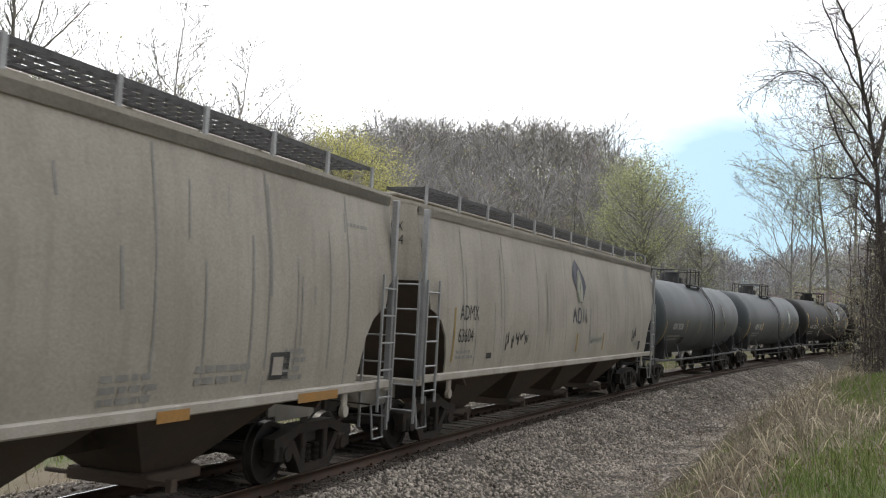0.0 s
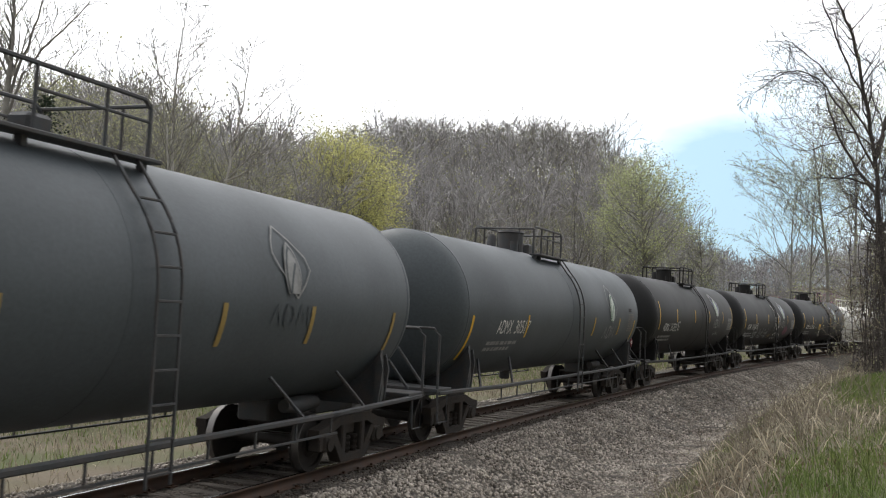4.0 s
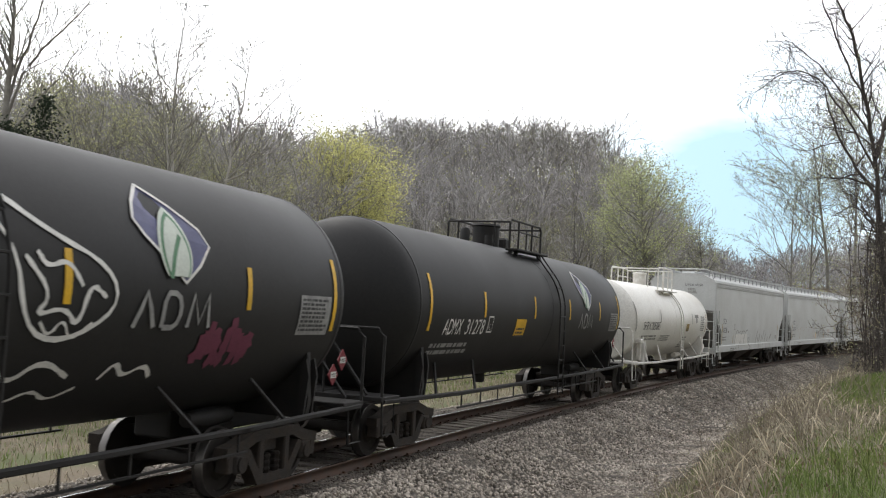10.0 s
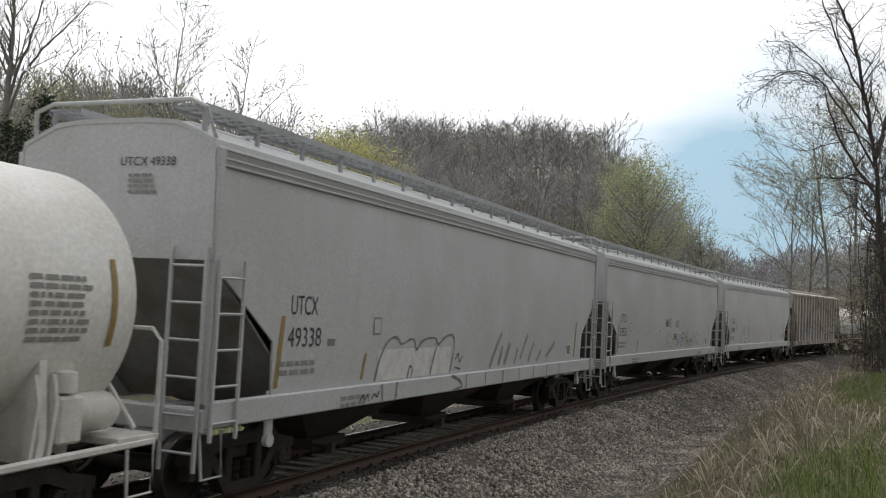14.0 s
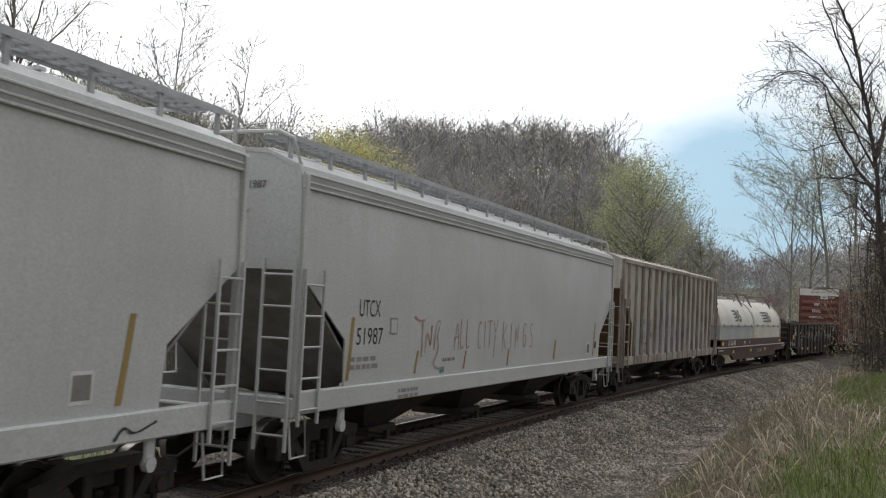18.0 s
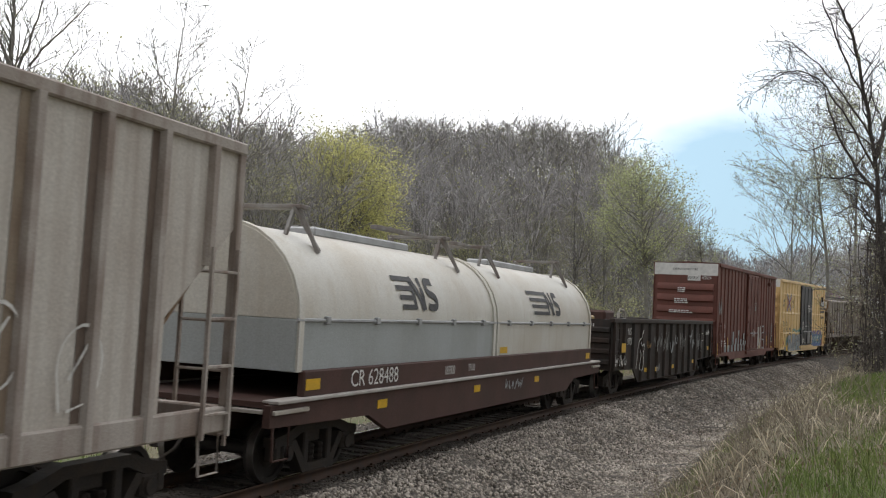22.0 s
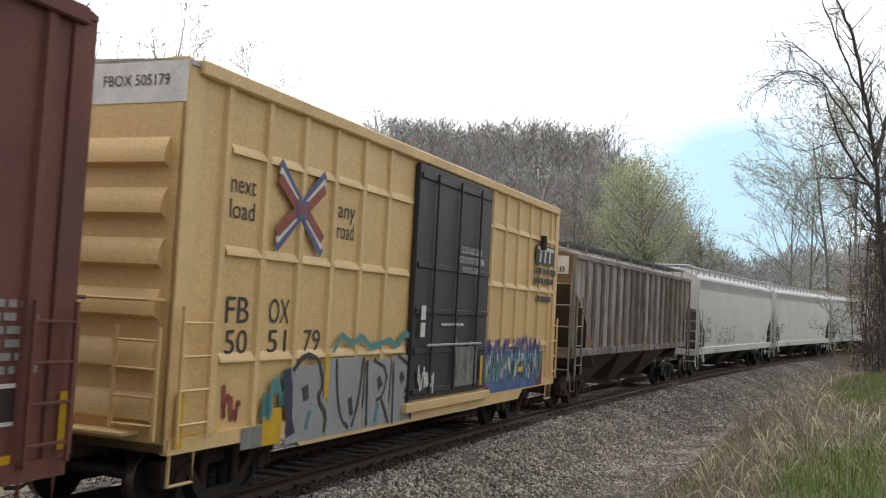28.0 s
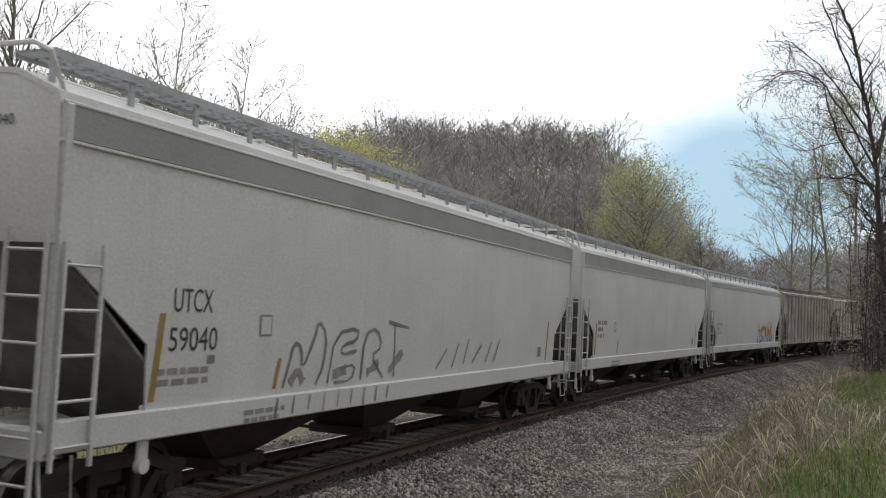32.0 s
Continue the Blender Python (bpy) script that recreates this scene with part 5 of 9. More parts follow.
bars(car, -4.1, 1.68, 0.7, 0.06, 1, M_SLOPE, W_UTC, 44)
patch(car, 3.1, 3.25, 1.5, 2.0, M_DULLYEL, W_UTC, "reflector", slant=0.1)
patch(car, 7.3, 7.5, 1.7, 1.9, M_DARK, W_UTC, "tack_board", slant=0.02)
car, L = utc_hopper(162.25, 181.1, "off-white covered hopper with grey scribbled outlines", M_WGREY, "UTCX", "59040")
strokes(car, [[(-5.18, 1.5), (-5.05, 1.8), (-4.96, 2.1), (-4.75, 2.05), (-4.7, 1.7), (-4.4, 2.15), (-4.31, 2.42), (-4.05, 2.2), (-4.1, 1.75), (-4.3, 1.5)], [(-3.95, 1.5), (-3.8, 2.22), (-3.05, 2.3), (-3.1, 2.1), (-3.55, 2.05), (-3.6, 1.9), (-3.1, 1.95)], [(-3.6, 1.7), (-3.1, 1.75), (-3.2, 1.5), (-3.75, 1.5)], [(-2.9, 1.5), (-2.85, 2.2), (-2.4, 2.3), (-2.2, 2.0), (-2.6, 1.85), (-2.1, 1.5)], [(-2.0, 2.4), (-1.2, 2.3)], [(-1.75, 2.35), (-1.7, 1.5)]], M_SLOPE, W_UTC, 0.05, "grey outline of sprayed letters", soft=1)
strokes(car, [[(-5.0, 1.55), (-4.8, 1.75), (-4.65, 1.55)], [(-3.8, 1.62), (-3.4, 1.68)], [(-2.7, 1.6), (-2.3, 1.75)], [(-1.9, 1.6), (-1.4, 1.9)]], M_FAINT, W_UTC, 0.14, "smudged grey fill", soft=1)
strokes(car, [[(0.1, 1.55), (0.6, 1.9)], [(0.9, 1.55), (1.2, 2.0)], [(1.5, 1.6), (1.75, 2.08)], [(2.0, 1.6), (2.5, 1.95)], [(2.8, 1.6), (3.1, 2.0)], [(3.3, 1.6), (3.65, 2.06)]], M_FAINT, W_UTC, 0.06, "faint scratched tag", soft=0)
strokes(car, [[(-5.4 + 0.42 * i, 1.12 + 0.03 * (i % 3)), (-5.36 + 0.42 * i, 1.38)] for i in range(9)], M_SLOPE, LOW, 0.03, "dark drips on the sill", soft=0)
patch(car, -6.9, -6.75, 1.88, 1.98, M_SLOPE, W_UTC, "sticker", "grey-green sticker")
car, L = utc_hopper(182.2, 201.1, "off-white covered hopper with a rounded side", M_WGREY, "", "")
bars(car, -L + 1.8, 2.4, 0.8, 0.12, 3, M_FAINT, W_UTC, 61)
car, L = utc_hopper(202.1, 221.2, "pale covered hopper with orange and blue graffiti", M_LGREY, "", "")
bars(car, -L + 1.8, 2.4, 0.8, 0.12, 3, M_FAINT, W_UTC, 62)
scrawl(car, 2.5, 6.8, 1.5, 2.6, M_ORANGE, W_UTC, 63, 7, 0.12, "orange sprayed letters")
scrawl(car, 2.0, 7.0, 1.15, 1.9, M_SPRAYBLUE, W_UTC, 64, 7, 0.09, "blue sprayed outline")


# ---------------------------------------------------------------- ribbed hoppers
def ribbed_hopper(u0, u1, label, mat, rib_mat, slope_mat, top, cut_z, ribs, walk, sill, bay_mat, group="ribbed hoppers", end_mat=None, inset=1.45):
    L = (u1 - u0) / 2
    car = thing("covered_hopper", label, "freight car", group)
    flat = lambda z: 1.55
    cx, low = 1.4, sill[1] - 0.02
    xs = sorted(set([-L, L] + [s * (L - d) for s in (-1, 1) for d in (0, 0.5, 1.0, 1.385, 1.4)] + list(np.linspace(-L + 1.6, L - 1.6, 8))))
    z_low = lambda x: low if L - abs(x) >= cx - 0.01 else cut_z - (cut_z - 2.4) * (L - abs(x)) / cx
    for k in (-1, 1):
        part("side_sheet", side_sheet(xs, z_low, top, flat, k), mat, car)
        part("side_sill", Shape().box(-L + 0.02, L - 0.02, min(k * 1.6, k * 1.48), max(k * 1.6, k * 1.48), *sill, c=0.02), rib_mat, car)
        part("top_chord", Shape().box(-L, L, min(k * 1.62, k * 1.5), max(k * 1.62, k * 1.5), top - 0.12, top + 0.03, 0.02), rib_mat, car)
        rib = lambda z0: Shape().slab([(-0.075, 0), (-0.05, 0.085), (0.05, 0.085), (0.075, 0)], "z", z0, top - 0.1).mesh("side_rib", rib_mat)
        me = rib(sill[0] + 0.03)
        for i in range(ribs):
            x = -L + inset + (2 * L - 2 * inset) * i / (ribs - 1)
            part("side_rib", me if L - abs(x) > cx else rib(z_low(x)), None, car, m=pose(x, k * 1.548, 0, 0, 0, 0 if k > 0 else 180))
    prof = [(-1.6, top), (-1.2, top + 0.14), (0, top + 0.2), (1.2, top + 0.14), (1.6, top)]
    part("roof", Shape().slab(prof + [(y, z - 0.06) for y, z in prof[::-1]], "x", -L, L), mat, car)
    for k in (-1, 1):
        part("end_sheet", Shape().slab([(-1.53, cut_z), (-1.53, top), (-1.2, top + 0.12), (0, top + 0.18), (1.2, top + 0.12), (1.53, top), (1.53, cut_z)], "x", min(k * (L - 0.08), k * (L - 0.02)), max(k * (L - 0.08), k * (L - 0.02))), end_mat or mat, car)
        x0, x1 = k * (L - 0.08), k * (L - 2.5)
        s = Shape().add([(x0, -1.5, cut_z), (x0, 1.5, cut_z), (x1, 1.5, 1.1), (x1, -1.5, 1.1), (x0 - k * 0.06, -1.5, cut_z), (x0 - k * 0.06, 1.5, cut_z), (x1 - k * 0.06, 1.5, 1.1), (x1 - k * 0.06, -1.5, 1.1)],
                        [(0, 1, 2, 3), (7, 6, 5, 4), (0, 4, 5, 1), (2, 6, 7, 3), (0, 3, 7, 4), (1, 5, 6, 2)])
        part("slope_sheet", s, slope_mat, car)
        s = Shape().box(min(k * (L - 0.2), k * L), max(k * (L - 0.2), k * L), -1.58, 1.58, sill[0] - 0.05, sill[1], 0.02)
        s.box(min(k * (L - 1.8), k * (L - 0.2)), max(k * (L - 1.8), k * (L - 0.2)), -0.3, 0.3, 0.75, 1.2)
        part("end_sill", s, rib_mat, car)
        for side in (-1, 1):
            part("corner_post", Shape().box(min(k * (L - 0.0), k * (L - 0.12)), max(k * (L - 0.0), k * (L - 0.12)), side * 1.55 - 0.05, side * 1.55 + 0.05, sill[0], top, 0.01), rib_mat, car)
            ladder(car, (k * (L - 0.66), side * 1.64, 1.0), (k * (L - 0.66), side * 1.64, cut_z - 0.35), (k * 0.55, 0, 0), 4, rib_mat, 0.022)
            ladder(car, (k * (L + 0.05), side * 1.5, 0.85), (k * (L + 0.05), side * 1.5, cut_z + 0.3), (0, -side * 0.75, 0), 5, rib_mat, 0.02, "end_ladder")
            part("stirrup_step", Shape().tube([(k * (L - 0.08), side * 1.5, 1.05), (k * (L - 0.1), side * 1.53, 0.55), (k * (L - 0.5), side * 1.53, 0.55), (k * (L - 0.52), side * 1.5, 1.05)], 0.02, 5), rib_mat, car)
    part("center_sill", Shape().box(-L + 0.3, L - 0.3, -0.25, 0.25, 0.78, 1.1), M_UNDER, car)
    span = 2 * (L - 2.6)
    for i in range(3):
        part("hopper_bay", bay_shape(span / 6, 0.45, 0.42, sill[0] + 0.1), bay_mat, car, m=pose(-span / 2 + span * (i + 0.5) / 3, 0, 0))
    if walk:
        running_boards(car, L - 0.2, 0.7, 1.3, top + 0.36, M_MESH, 0, top, rib_mat, 1.25, 0.06, 1.6)
    hatches(car, L, top + 0.2, mat)
    coupler(car, L - 0.1)
    running_gear(car, L - 1.75)
    TRAIN.append((car, (u0 + u1) / 2, L * 0.76))
    return car, L


FLAT = lambda z: 1.58
FLAT0 = lambda z: 1.562
car, L = ribbed_hopper(54.45, 71.0, "chalky tan ribbed hopper with rust stains and blue scribble", M_TFOX, M_TFOXRIB, M_RUSTEND, 4.55, 3.6, 17, False, (1.05, 1.35), M_UNDER, inset=0.67)
GAP1 = (2 * L - 1.34) / 16
for i in range(1, 15):
    a = -L + 0.67 + GAP1 * i
    patch(car, a + GAP1 - 0.20, a + GAP1 - 0.075, 1.37, 4.42, M_GRIMESHADE if i % 3 else M_TAN, lambda z: 1.55, "rust_stain", "rust and shade painted brown beside a rib" if i == 0 else "", lift=0.007)
for i, (a, z) in enumerate(((2.0, 1.6), (4.2, 1.7), (5.3, 1.5))):
    strokes(car, [[(a, z), (a - 0.1, z + 0.6), (a + 0.3, z + 0.9), (a + 0.6, z + 0.6), (a + 0.5, z + 0.1), (a + 0.1, z)], [(a + 0.1, z + 0.3), (a + 0.4, z + 0.7)]], M_WHITE, lambda z: 1.58, 0.03, "thin white looping tag")
write(car, "TF", -5.66, 2.36, 0.24, M_DARK, FLAT0, span=0.40)
write(car, "OX", -4.70, 2.36, 0.24, M_DARK, FLAT0, span=0.45)
write(car, "65", -5.64, 1.93, 0.24, M_DARK, FLAT0, span=0.42)
write(car, "08", -4.66, 1.93, 0.24, M_DARK, FLAT0, span=0.43)
write(car, "LDLMT", -L + 2.75, 1.66, 0.14, M_DARK, FLAT)
write(car, "LTWT", -L + 2.75, 1.42, 0.14, M_DARK, FLAT)
patch(car, -0.35, -1.2, 4.14, 4.42, M_WHITE, FLAT, "number_board", "white board with the car's initials", end=-L)
write(car, "TFOX", -0.42, 4.2, 0.17, M_SLOPEDK, FLAT, end=-L - 0.01, span=0.68)
write(car, "65108", -0.5, 3.96, 0.15, M_DARK, FLAT, end=-L - 0.01, span=0.6)
patch(car, -L + 1.5, -L + 1.62, 1.35, 2.4, M_DULLYEL, FLAT, "reflector")
scrawl(car, -L + 4.6, -L + 10.0, 1.6, 2.7, M_BLUE, FLAT, 71, 9, 0.02, "thin blue scribble")
for i, (a, b, z1) in enumerate(((2.0, 2.9, 2.55), (3.0, 3.95, 2.7), (4.05, 5.0, 2.4), (5.1, 6.5, 3.6), (6.6, 7.4, 2.9), (7.5, 8.3, 2.75), (8.4, 9.6, 2.5), (9.8, 10.8, 2.75), (11.2, 12.2, 2.2))):
    patch(car, -L + a, -L + b, 1.37, z1, M_PRIMER, lambda z: 1.552, "primer_patch", "patch of grey primer", lift=0.004)
for i in range(5):
    patch(car, -1.2 + i * 0.75, -1.12 + i * 0.75, 3.6, 4.3, M_SLOPEDK, FLAT, "rust_run")
car, L = ribbed_hopper(144.1, 160.4, "grey-brown ribbed hopper, rust-streaked, with roof walkways", M_SOU, M_SOURIB, M_SLOPEDK, 4.33, 3.5, 17, True, (1.5, 1.72), M_SLOPEDK, end_mat=M_RUSTEND, inset=1.1)
patch(car, -0.35, -1.38, 3.78, 4.28, M_WHITE, FLAT, "number_board", "white board with the car's number", end=-L)
write(car, "SOU", -0.42, 4.06, 0.16, M_DARK, FLAT, end=-L - 0.01, span=0.45)
write(car, "88428", -0.42, 3.83, 0.16, M_DARK, FLAT, end=-L - 0.01, span=0.85)
GAP = (2 * L - 2.2) / 16
for word, x, z, h in (("U", -1.64, 3.26, 0.40), ("8", -1.60, 2.42, 0.42), ("2", 1.24, 2.42, 0.46), ("8", 2.16, 2.42, 0.46)):
    write(car, word, x, z, h, M_SLOPEDK if x < 0 else M_BRACKET, FLAT0, span=0.32)
# Brown strips left of the ribs put the ribs' side shadows into colour.
for i in range(15):
    a = -L + 1.1 + GAP * (i + 1)
    patch(car, a - 0.19, a - 0.075, 1.74, 4.2, M_GRIMESHADE, lambda z: 1.55, "rust_stain", "rust and shade painted brown beside a rib" if i == 0 else "", lift=0.010)
for a in (-L + 1.6, -L + 4.8, 0.2):
    patch(car, a, a + 0.42, 1.78, 2.0, M_ORANGE, lambda z: 1.56, "rust_patch", "orange primer patch")
patch(car, 5.9, 6.2, 1.9, 2.05, M_YELLOW, FLAT, "reflector")
rnd2 = random.Random(8)
for i, m in enumerate((M_SOU, M_CHALK, M_SOU, M_SOU, M_SOU, M_GRIMESHADE, M_GRIMESHADE, M_CHALK, M_SOU, M_CHALK, M_SOU, M_GRIMESHADE, M_TAN, M_SOU, M_TAN)):
    if m is not M_SOU:
        a = -L + 1.1 + GAP * (i + 1)
        patch(car, a + 0.08, a + GAP - 0.08, 1.74, 4.18, m, lambda z: 1.55, "panel_stain", "stained side panel", lift=0.003)
for i in range(40):
    a = -L + 1.5 + rnd2.random() * (2 * L - 3.2)
    z1 = rnd2.uniform(2.6, 4.15)
    patch(car, a, a + rnd2.uniform(0.015, 0.07), max(1.75, z1 - rnd2.uniform(0.5, 1.9)), z1, rnd2.choice((M_GRIMESHADE, M_TAN, M_CHALK)), lambda z: 1.55, "rust_run", lift=0.006 + 0.00005 * i)
car, L = ribbed_hopper(222.2, 239.9, "mauve-grey ribbed hopper car far down the train", M_SOU, M_TFOXRIB, M_SLOPEDK, 4.5, 3.5, 15, True, (1.2, 1.5), M_UNDER)
car, L = ribbed_hopper(241.0, 257.2, "pale ribbed hopper car at the far end", M_TFOX, M_TFOXRIB, M_SLOPEDK, 4.4, 3.5, 14, True, (1.2, 1.5), M_UNDER)


# ---------------------------------------------------------------- tank cars
def tank_wrap(R, zc):
    return lambda z: math.sqrt(max(0.0, R * R - (z - zc) ** 2)) + 0.006


def tank_car(uc, label, mat, fit, R=1.595, zc=2.695, half=7.65, plat=8.85, head=0.8, dome_x=-0.5, drum=0.34, drum_h=0.45, sill=False, ladder_x=1.15, rail=(-0.5, 1.95, 0.62), group="tank cars"):
    car = thing("tank_car", label, "freight car", group)
    prof = []
    for k in range(9):
        a = math.pi / 2 * k / 8
        prof.append((-half - head * math.cos(a), R * math.sin(a)))
    prof[0] = (-half - head, 0.01)
    prof += [(-half / 2, R), (0, R), (half / 2, R)] + [(-x, r) for x, r in prof[::-1]]
    part("shell", Shape().lathe(prof, "x", 64, (0, 0, zc), caps=False), mat, car, smooth=60)
    for x in (-half, half) + ((dome_x + 0.9,) if not sill else (dome_x + 0.55,)):
        part("weld_band", Shape().lathe([(x - 0.03, R - 0.01), (x - 0.025, R + 0.003), (x + 0.025, R + 0.003), (x + 0.03, R - 0.01)], "x", 64, (0, 0, zc), caps=False), mat, car)
    wf = tank_wrap(R, zc)
    top = zc + R
    # dome, valves and the railed platform on top
    dome = part("dome", Shape().lathe([(top - 0.12, drum), (top + drum_h, drum), (top + drum_h + 0.03, drum + 0.03), (top + drum_h + 0.08, drum), (top + drum_h + 0.10, 0.05)], "z", 24, (dome_x, 0, 0)), fit, car)
    if not sill:
        part("valve_box", Shape().box(dome_x + 0.62, dome_x + 1.0, -0.3, 0.05, top - 0.1, top + 0.25, 0.05), fit, dome)
        part("valve", Shape().lathe([(top - 0.05, 0.12), (top + 0.3, 0.12), (top + 0.36, 0.08)], "z", 12, (dome_x - 0.9, 0.2, 0)), fit, dome)
        part("valve", Shape().lathe([(top - 0.05, 0.1), (top + 0.2, 0.1)], "z", 12, (dome_x - 0.7, -0.35, 0)), fit, dome)
    s = Shape()
    a, b, w, h = dome_x + rail[0], dome_x + rail[1], 0.95 if sill else 0.82, top + rail[2]
    deck = math.sqrt(R * R - w * w) + zc + 0.14
    for k in (-1, 1):
        s.box(a, b, k * w - 0.22, k * w + 0.1, deck - 0.05, deck, 0.01) if k < 0 else s.box(a, b, k * w - 0.1, k * w + 0.22, deck - 0.05, deck, 0.01)
        for x in (a + 0.1, dome_x, b - 0.1):
            s.box(x - 0.04, x + 0.04, k * w - 0.05, k * w + 0.05, deck - 0.3, deck)
    part("platform", s, fit, car)
    hoop = lambda k: Shape().tube([(a, k * w, deck), (a, k * w, h - 0.08), (a + 0.12, k * w, h), (b - 0.12, k * w, h), (b, k * w, h - 0.1), (b, k * w, deck)], 0.028, 6)
    for k in (-1, 1):
        guard = part("guard_rail", hoop(k), fit, car)
        part("rail_post", Shape().tube([(dome_x + 0.15, k * w, deck), (dome_x + 0.15, k * w, h)], 0.025, 6), fit, guard)
        part("rail_post", Shape().tube([(b - 0.75, k * w, deck), (b - 0.75, k * w, h)], 0.025, 6), fit, guard)
        part("mid_rail", Shape().tube([(dome_x + 0.15, k * w, (deck + h) / 2 + 0.1), (b, k * w, (deck + h) / 2 + 0.1)], 0.02, 6), fit, guard)
    for x in (a, b):
        gate = part("cross_rail", Shape().tube([(x, -w, h - 0.06), (x, w, h - 0.06)], 0.025, 6), fit, car)
        part("rail_post", Shape().tube([(x, -w + 0.4, h - 0.06), (x, -w + 0.4, deck)], 0.02, 6), fit, gate)
    # side ladder bent round the shell
    s = Shape()
    for o in (0, 0.42):
        s.tube([(dome_x + ladder_x + o, -0.95, deck)] + [(dome_x + ladder_x + o, -(wf(z) + 0.10), z) for z in np.linspace(top - 0.5, zc, 8)] + [(dome_x + ladder_x + o, -R - 0.12, 0.62)], 0.022, 5)
    side_ladder = part("ladder", s, fit, car)
    for z in np.linspace(top - 0.6, 0.75, 9):
        y = -((wf(z) + 0.10) if z > zc else R + 0.12)
        part("rung", Shape().tube([(dome_x + ladder_x, y, z), (dome_x + ladder_x + 0.42, y, z)], 0.017, 5), fit, side_ladder)
    # saddles, stub sills, end platforms and rails
    for k in (-1, 1):
        x = k * (plat - 1.75)
        s = Shape().slab([(-1.42, 1.0), (-1.46, 1.25), (-1.40, 1.98), (-1.05, 1.55), (-0.5, 1.2), (0.5, 1.2), (1.05, 1.55), (1.40, 1.98), (1.46, 1.25), (1.42, 1.0)], "x", x - 0.05, x + 0.05)
        saddle = part("saddle", s, fit, car)
        for q in (-0.14, 0.10):
            for e in (-1, 1):
                part("gusset", Shape().slab([(e * 1.44, 1.05), (e * 1.50, 1.6), (e * 1.44, 1.85), (e * 1.36, 1.8), (e * 1.36, 1.05)], "x", x + q, x + q + 0.04), fit, saddle)
        part("stub_sill", Shape().box(min(k * (plat - 3.4), k * plat), max(k * (plat - 3.4), k * plat), -0.28, 0.28, 0.76, 1.16, 0.03), fit, car)
        part("end_platform", Shape().box(min(k * (plat - 0.7), k * plat), max(k * (plat - 0.7), k * plat), -1.5, 1.5, 1.06, 1.14, 0.01), fit, car)
        s = Shape()
        for side in (-1, 1):
            s.tube([(k * (plat - 0.05), side * 1.48, 1.14), (k * (plat - 0.05), side * 1.48, 2.15), (k * (plat - 0.05), side * 1.36, 2.28), (k * (plat - 0.05), side * 0.35, 2.28)], 0.026, 6)
            s.tube([(k * (plat - 0.05), side * 0.35, 1.14), (k * (plat - 0.05), side * 0.35, 2.28)], 0.02, 6)
            s.tube([(k * (plat - 0.05), side * 0.5, 2.0), (k * (plat - 0.05), side * 1.2, 1.16)], 0.03, 5)
        part("end_rail", s, fit, car)
        for side in (-1, 1):
            part("stirrup_step", Shape().tube([(k * (plat - 0.06), side * 1.48, 1.1), (k * (plat - 0.08), side * 1.5, 0.5), (k * (plat - 0.5), side * 1.5, 0.5), (k * (plat - 0.52), side * 1.48, 1.1)], 0.022, 5), fit, car)
            part("side_bar", Shape().tube([(k * (plat - 0.1), side * 1.48, 1.06), (k * (plat - 3.6), side * 1.48, 1.0)], 0.045, 6), fit, car)
            for d in (2.4, 4.4):
                part("brace", Shape().tube([(k * (plat - d), side * 1.45, 1.02), (k * (plat - d - 0.5), side * 1.15, 1.6)], 0.03, 5), fit, car)
    s = Shape()
    for side in (-1, 1):
        s.tube([(-plat + 3.4, side * 1.48, 1.0), (plat - 3.4, side * 1.48, 1.0)], 0.045, 6)
        if not sill:
            s.tube([(-plat + 3.4, side * 1.48, 0.72), (plat - 3.4, side * 1.48, 0.72)], 0.02, 5)
            for x in np.arange(-plat + 3.6, plat - 3.4, 1.05):
                s.tube([(x, side * 1.48, 1.02), (x, side * 1.48, 0.72)], 0.018, 4)
    part("side_rail", s, fit, car)
    s = Shape().lathe([(-0.14, 0.1), (-0.1, 0.14), (0.2, 0.14)], "z", 14, (dome_x, 0, 1.0)).lathe([(-0.5, 0.1), (0.0, 0.14), (0.5, 0.1)], "x", 12, (plat - 3.0, -0.6, 1.05))
    s.tube([(-4.5, 0.6, 1.12), (4.5, 0.6, 1.12)], 0.035, 5)
    part("brake_rigging", s, fit, car)
    coupler(car, plat - 0.1)
    running_gear(car, plat - 1.75) if sill else running_gear(car, 6.9, -0.1)
    TRAIN.append((car, uc, plat * 0.77))
    return car, wf


def tank_marks(car, wf, number, stripes, letters_mat, leaf, drop=0.0, mark="ADMX", at=-6.65, stripe_mat=None, tall=0.31, drop_first=0.0):
    sm = stripe_mat or M_YELLOW
    for i, x in enumerate(stripes):
        big = i in (0, len(stripes) - 1)
        patch(car, x - 0.05, x + 0.05, 2.25 - drop_first if big else 2.52 - drop, 3.3 - drop_first * 1.2 if big else 3.05 - drop, sm, wf, "reflector", "yellow reflective strip" if i == 0 else "")
    if number:
        write(car, mark, at + 0.14, 2.48 - tall, tall, letters_mat, wf, width=0.70, slant=0.12)
        write(car, number, at + 0.14 + 3.6 * tall, 2.48 - tall, tall, letters_mat, wf, span=3.2 * tall, slant=0.12)
    bars(car, at - 0.2, 1.92, 1.9, 0.08, 2, M_FADED, wf, 3)
    leaf_badge(car, leaf[0], leaf[1], leaf[2], leaf[3], wf, *leaf[4:])


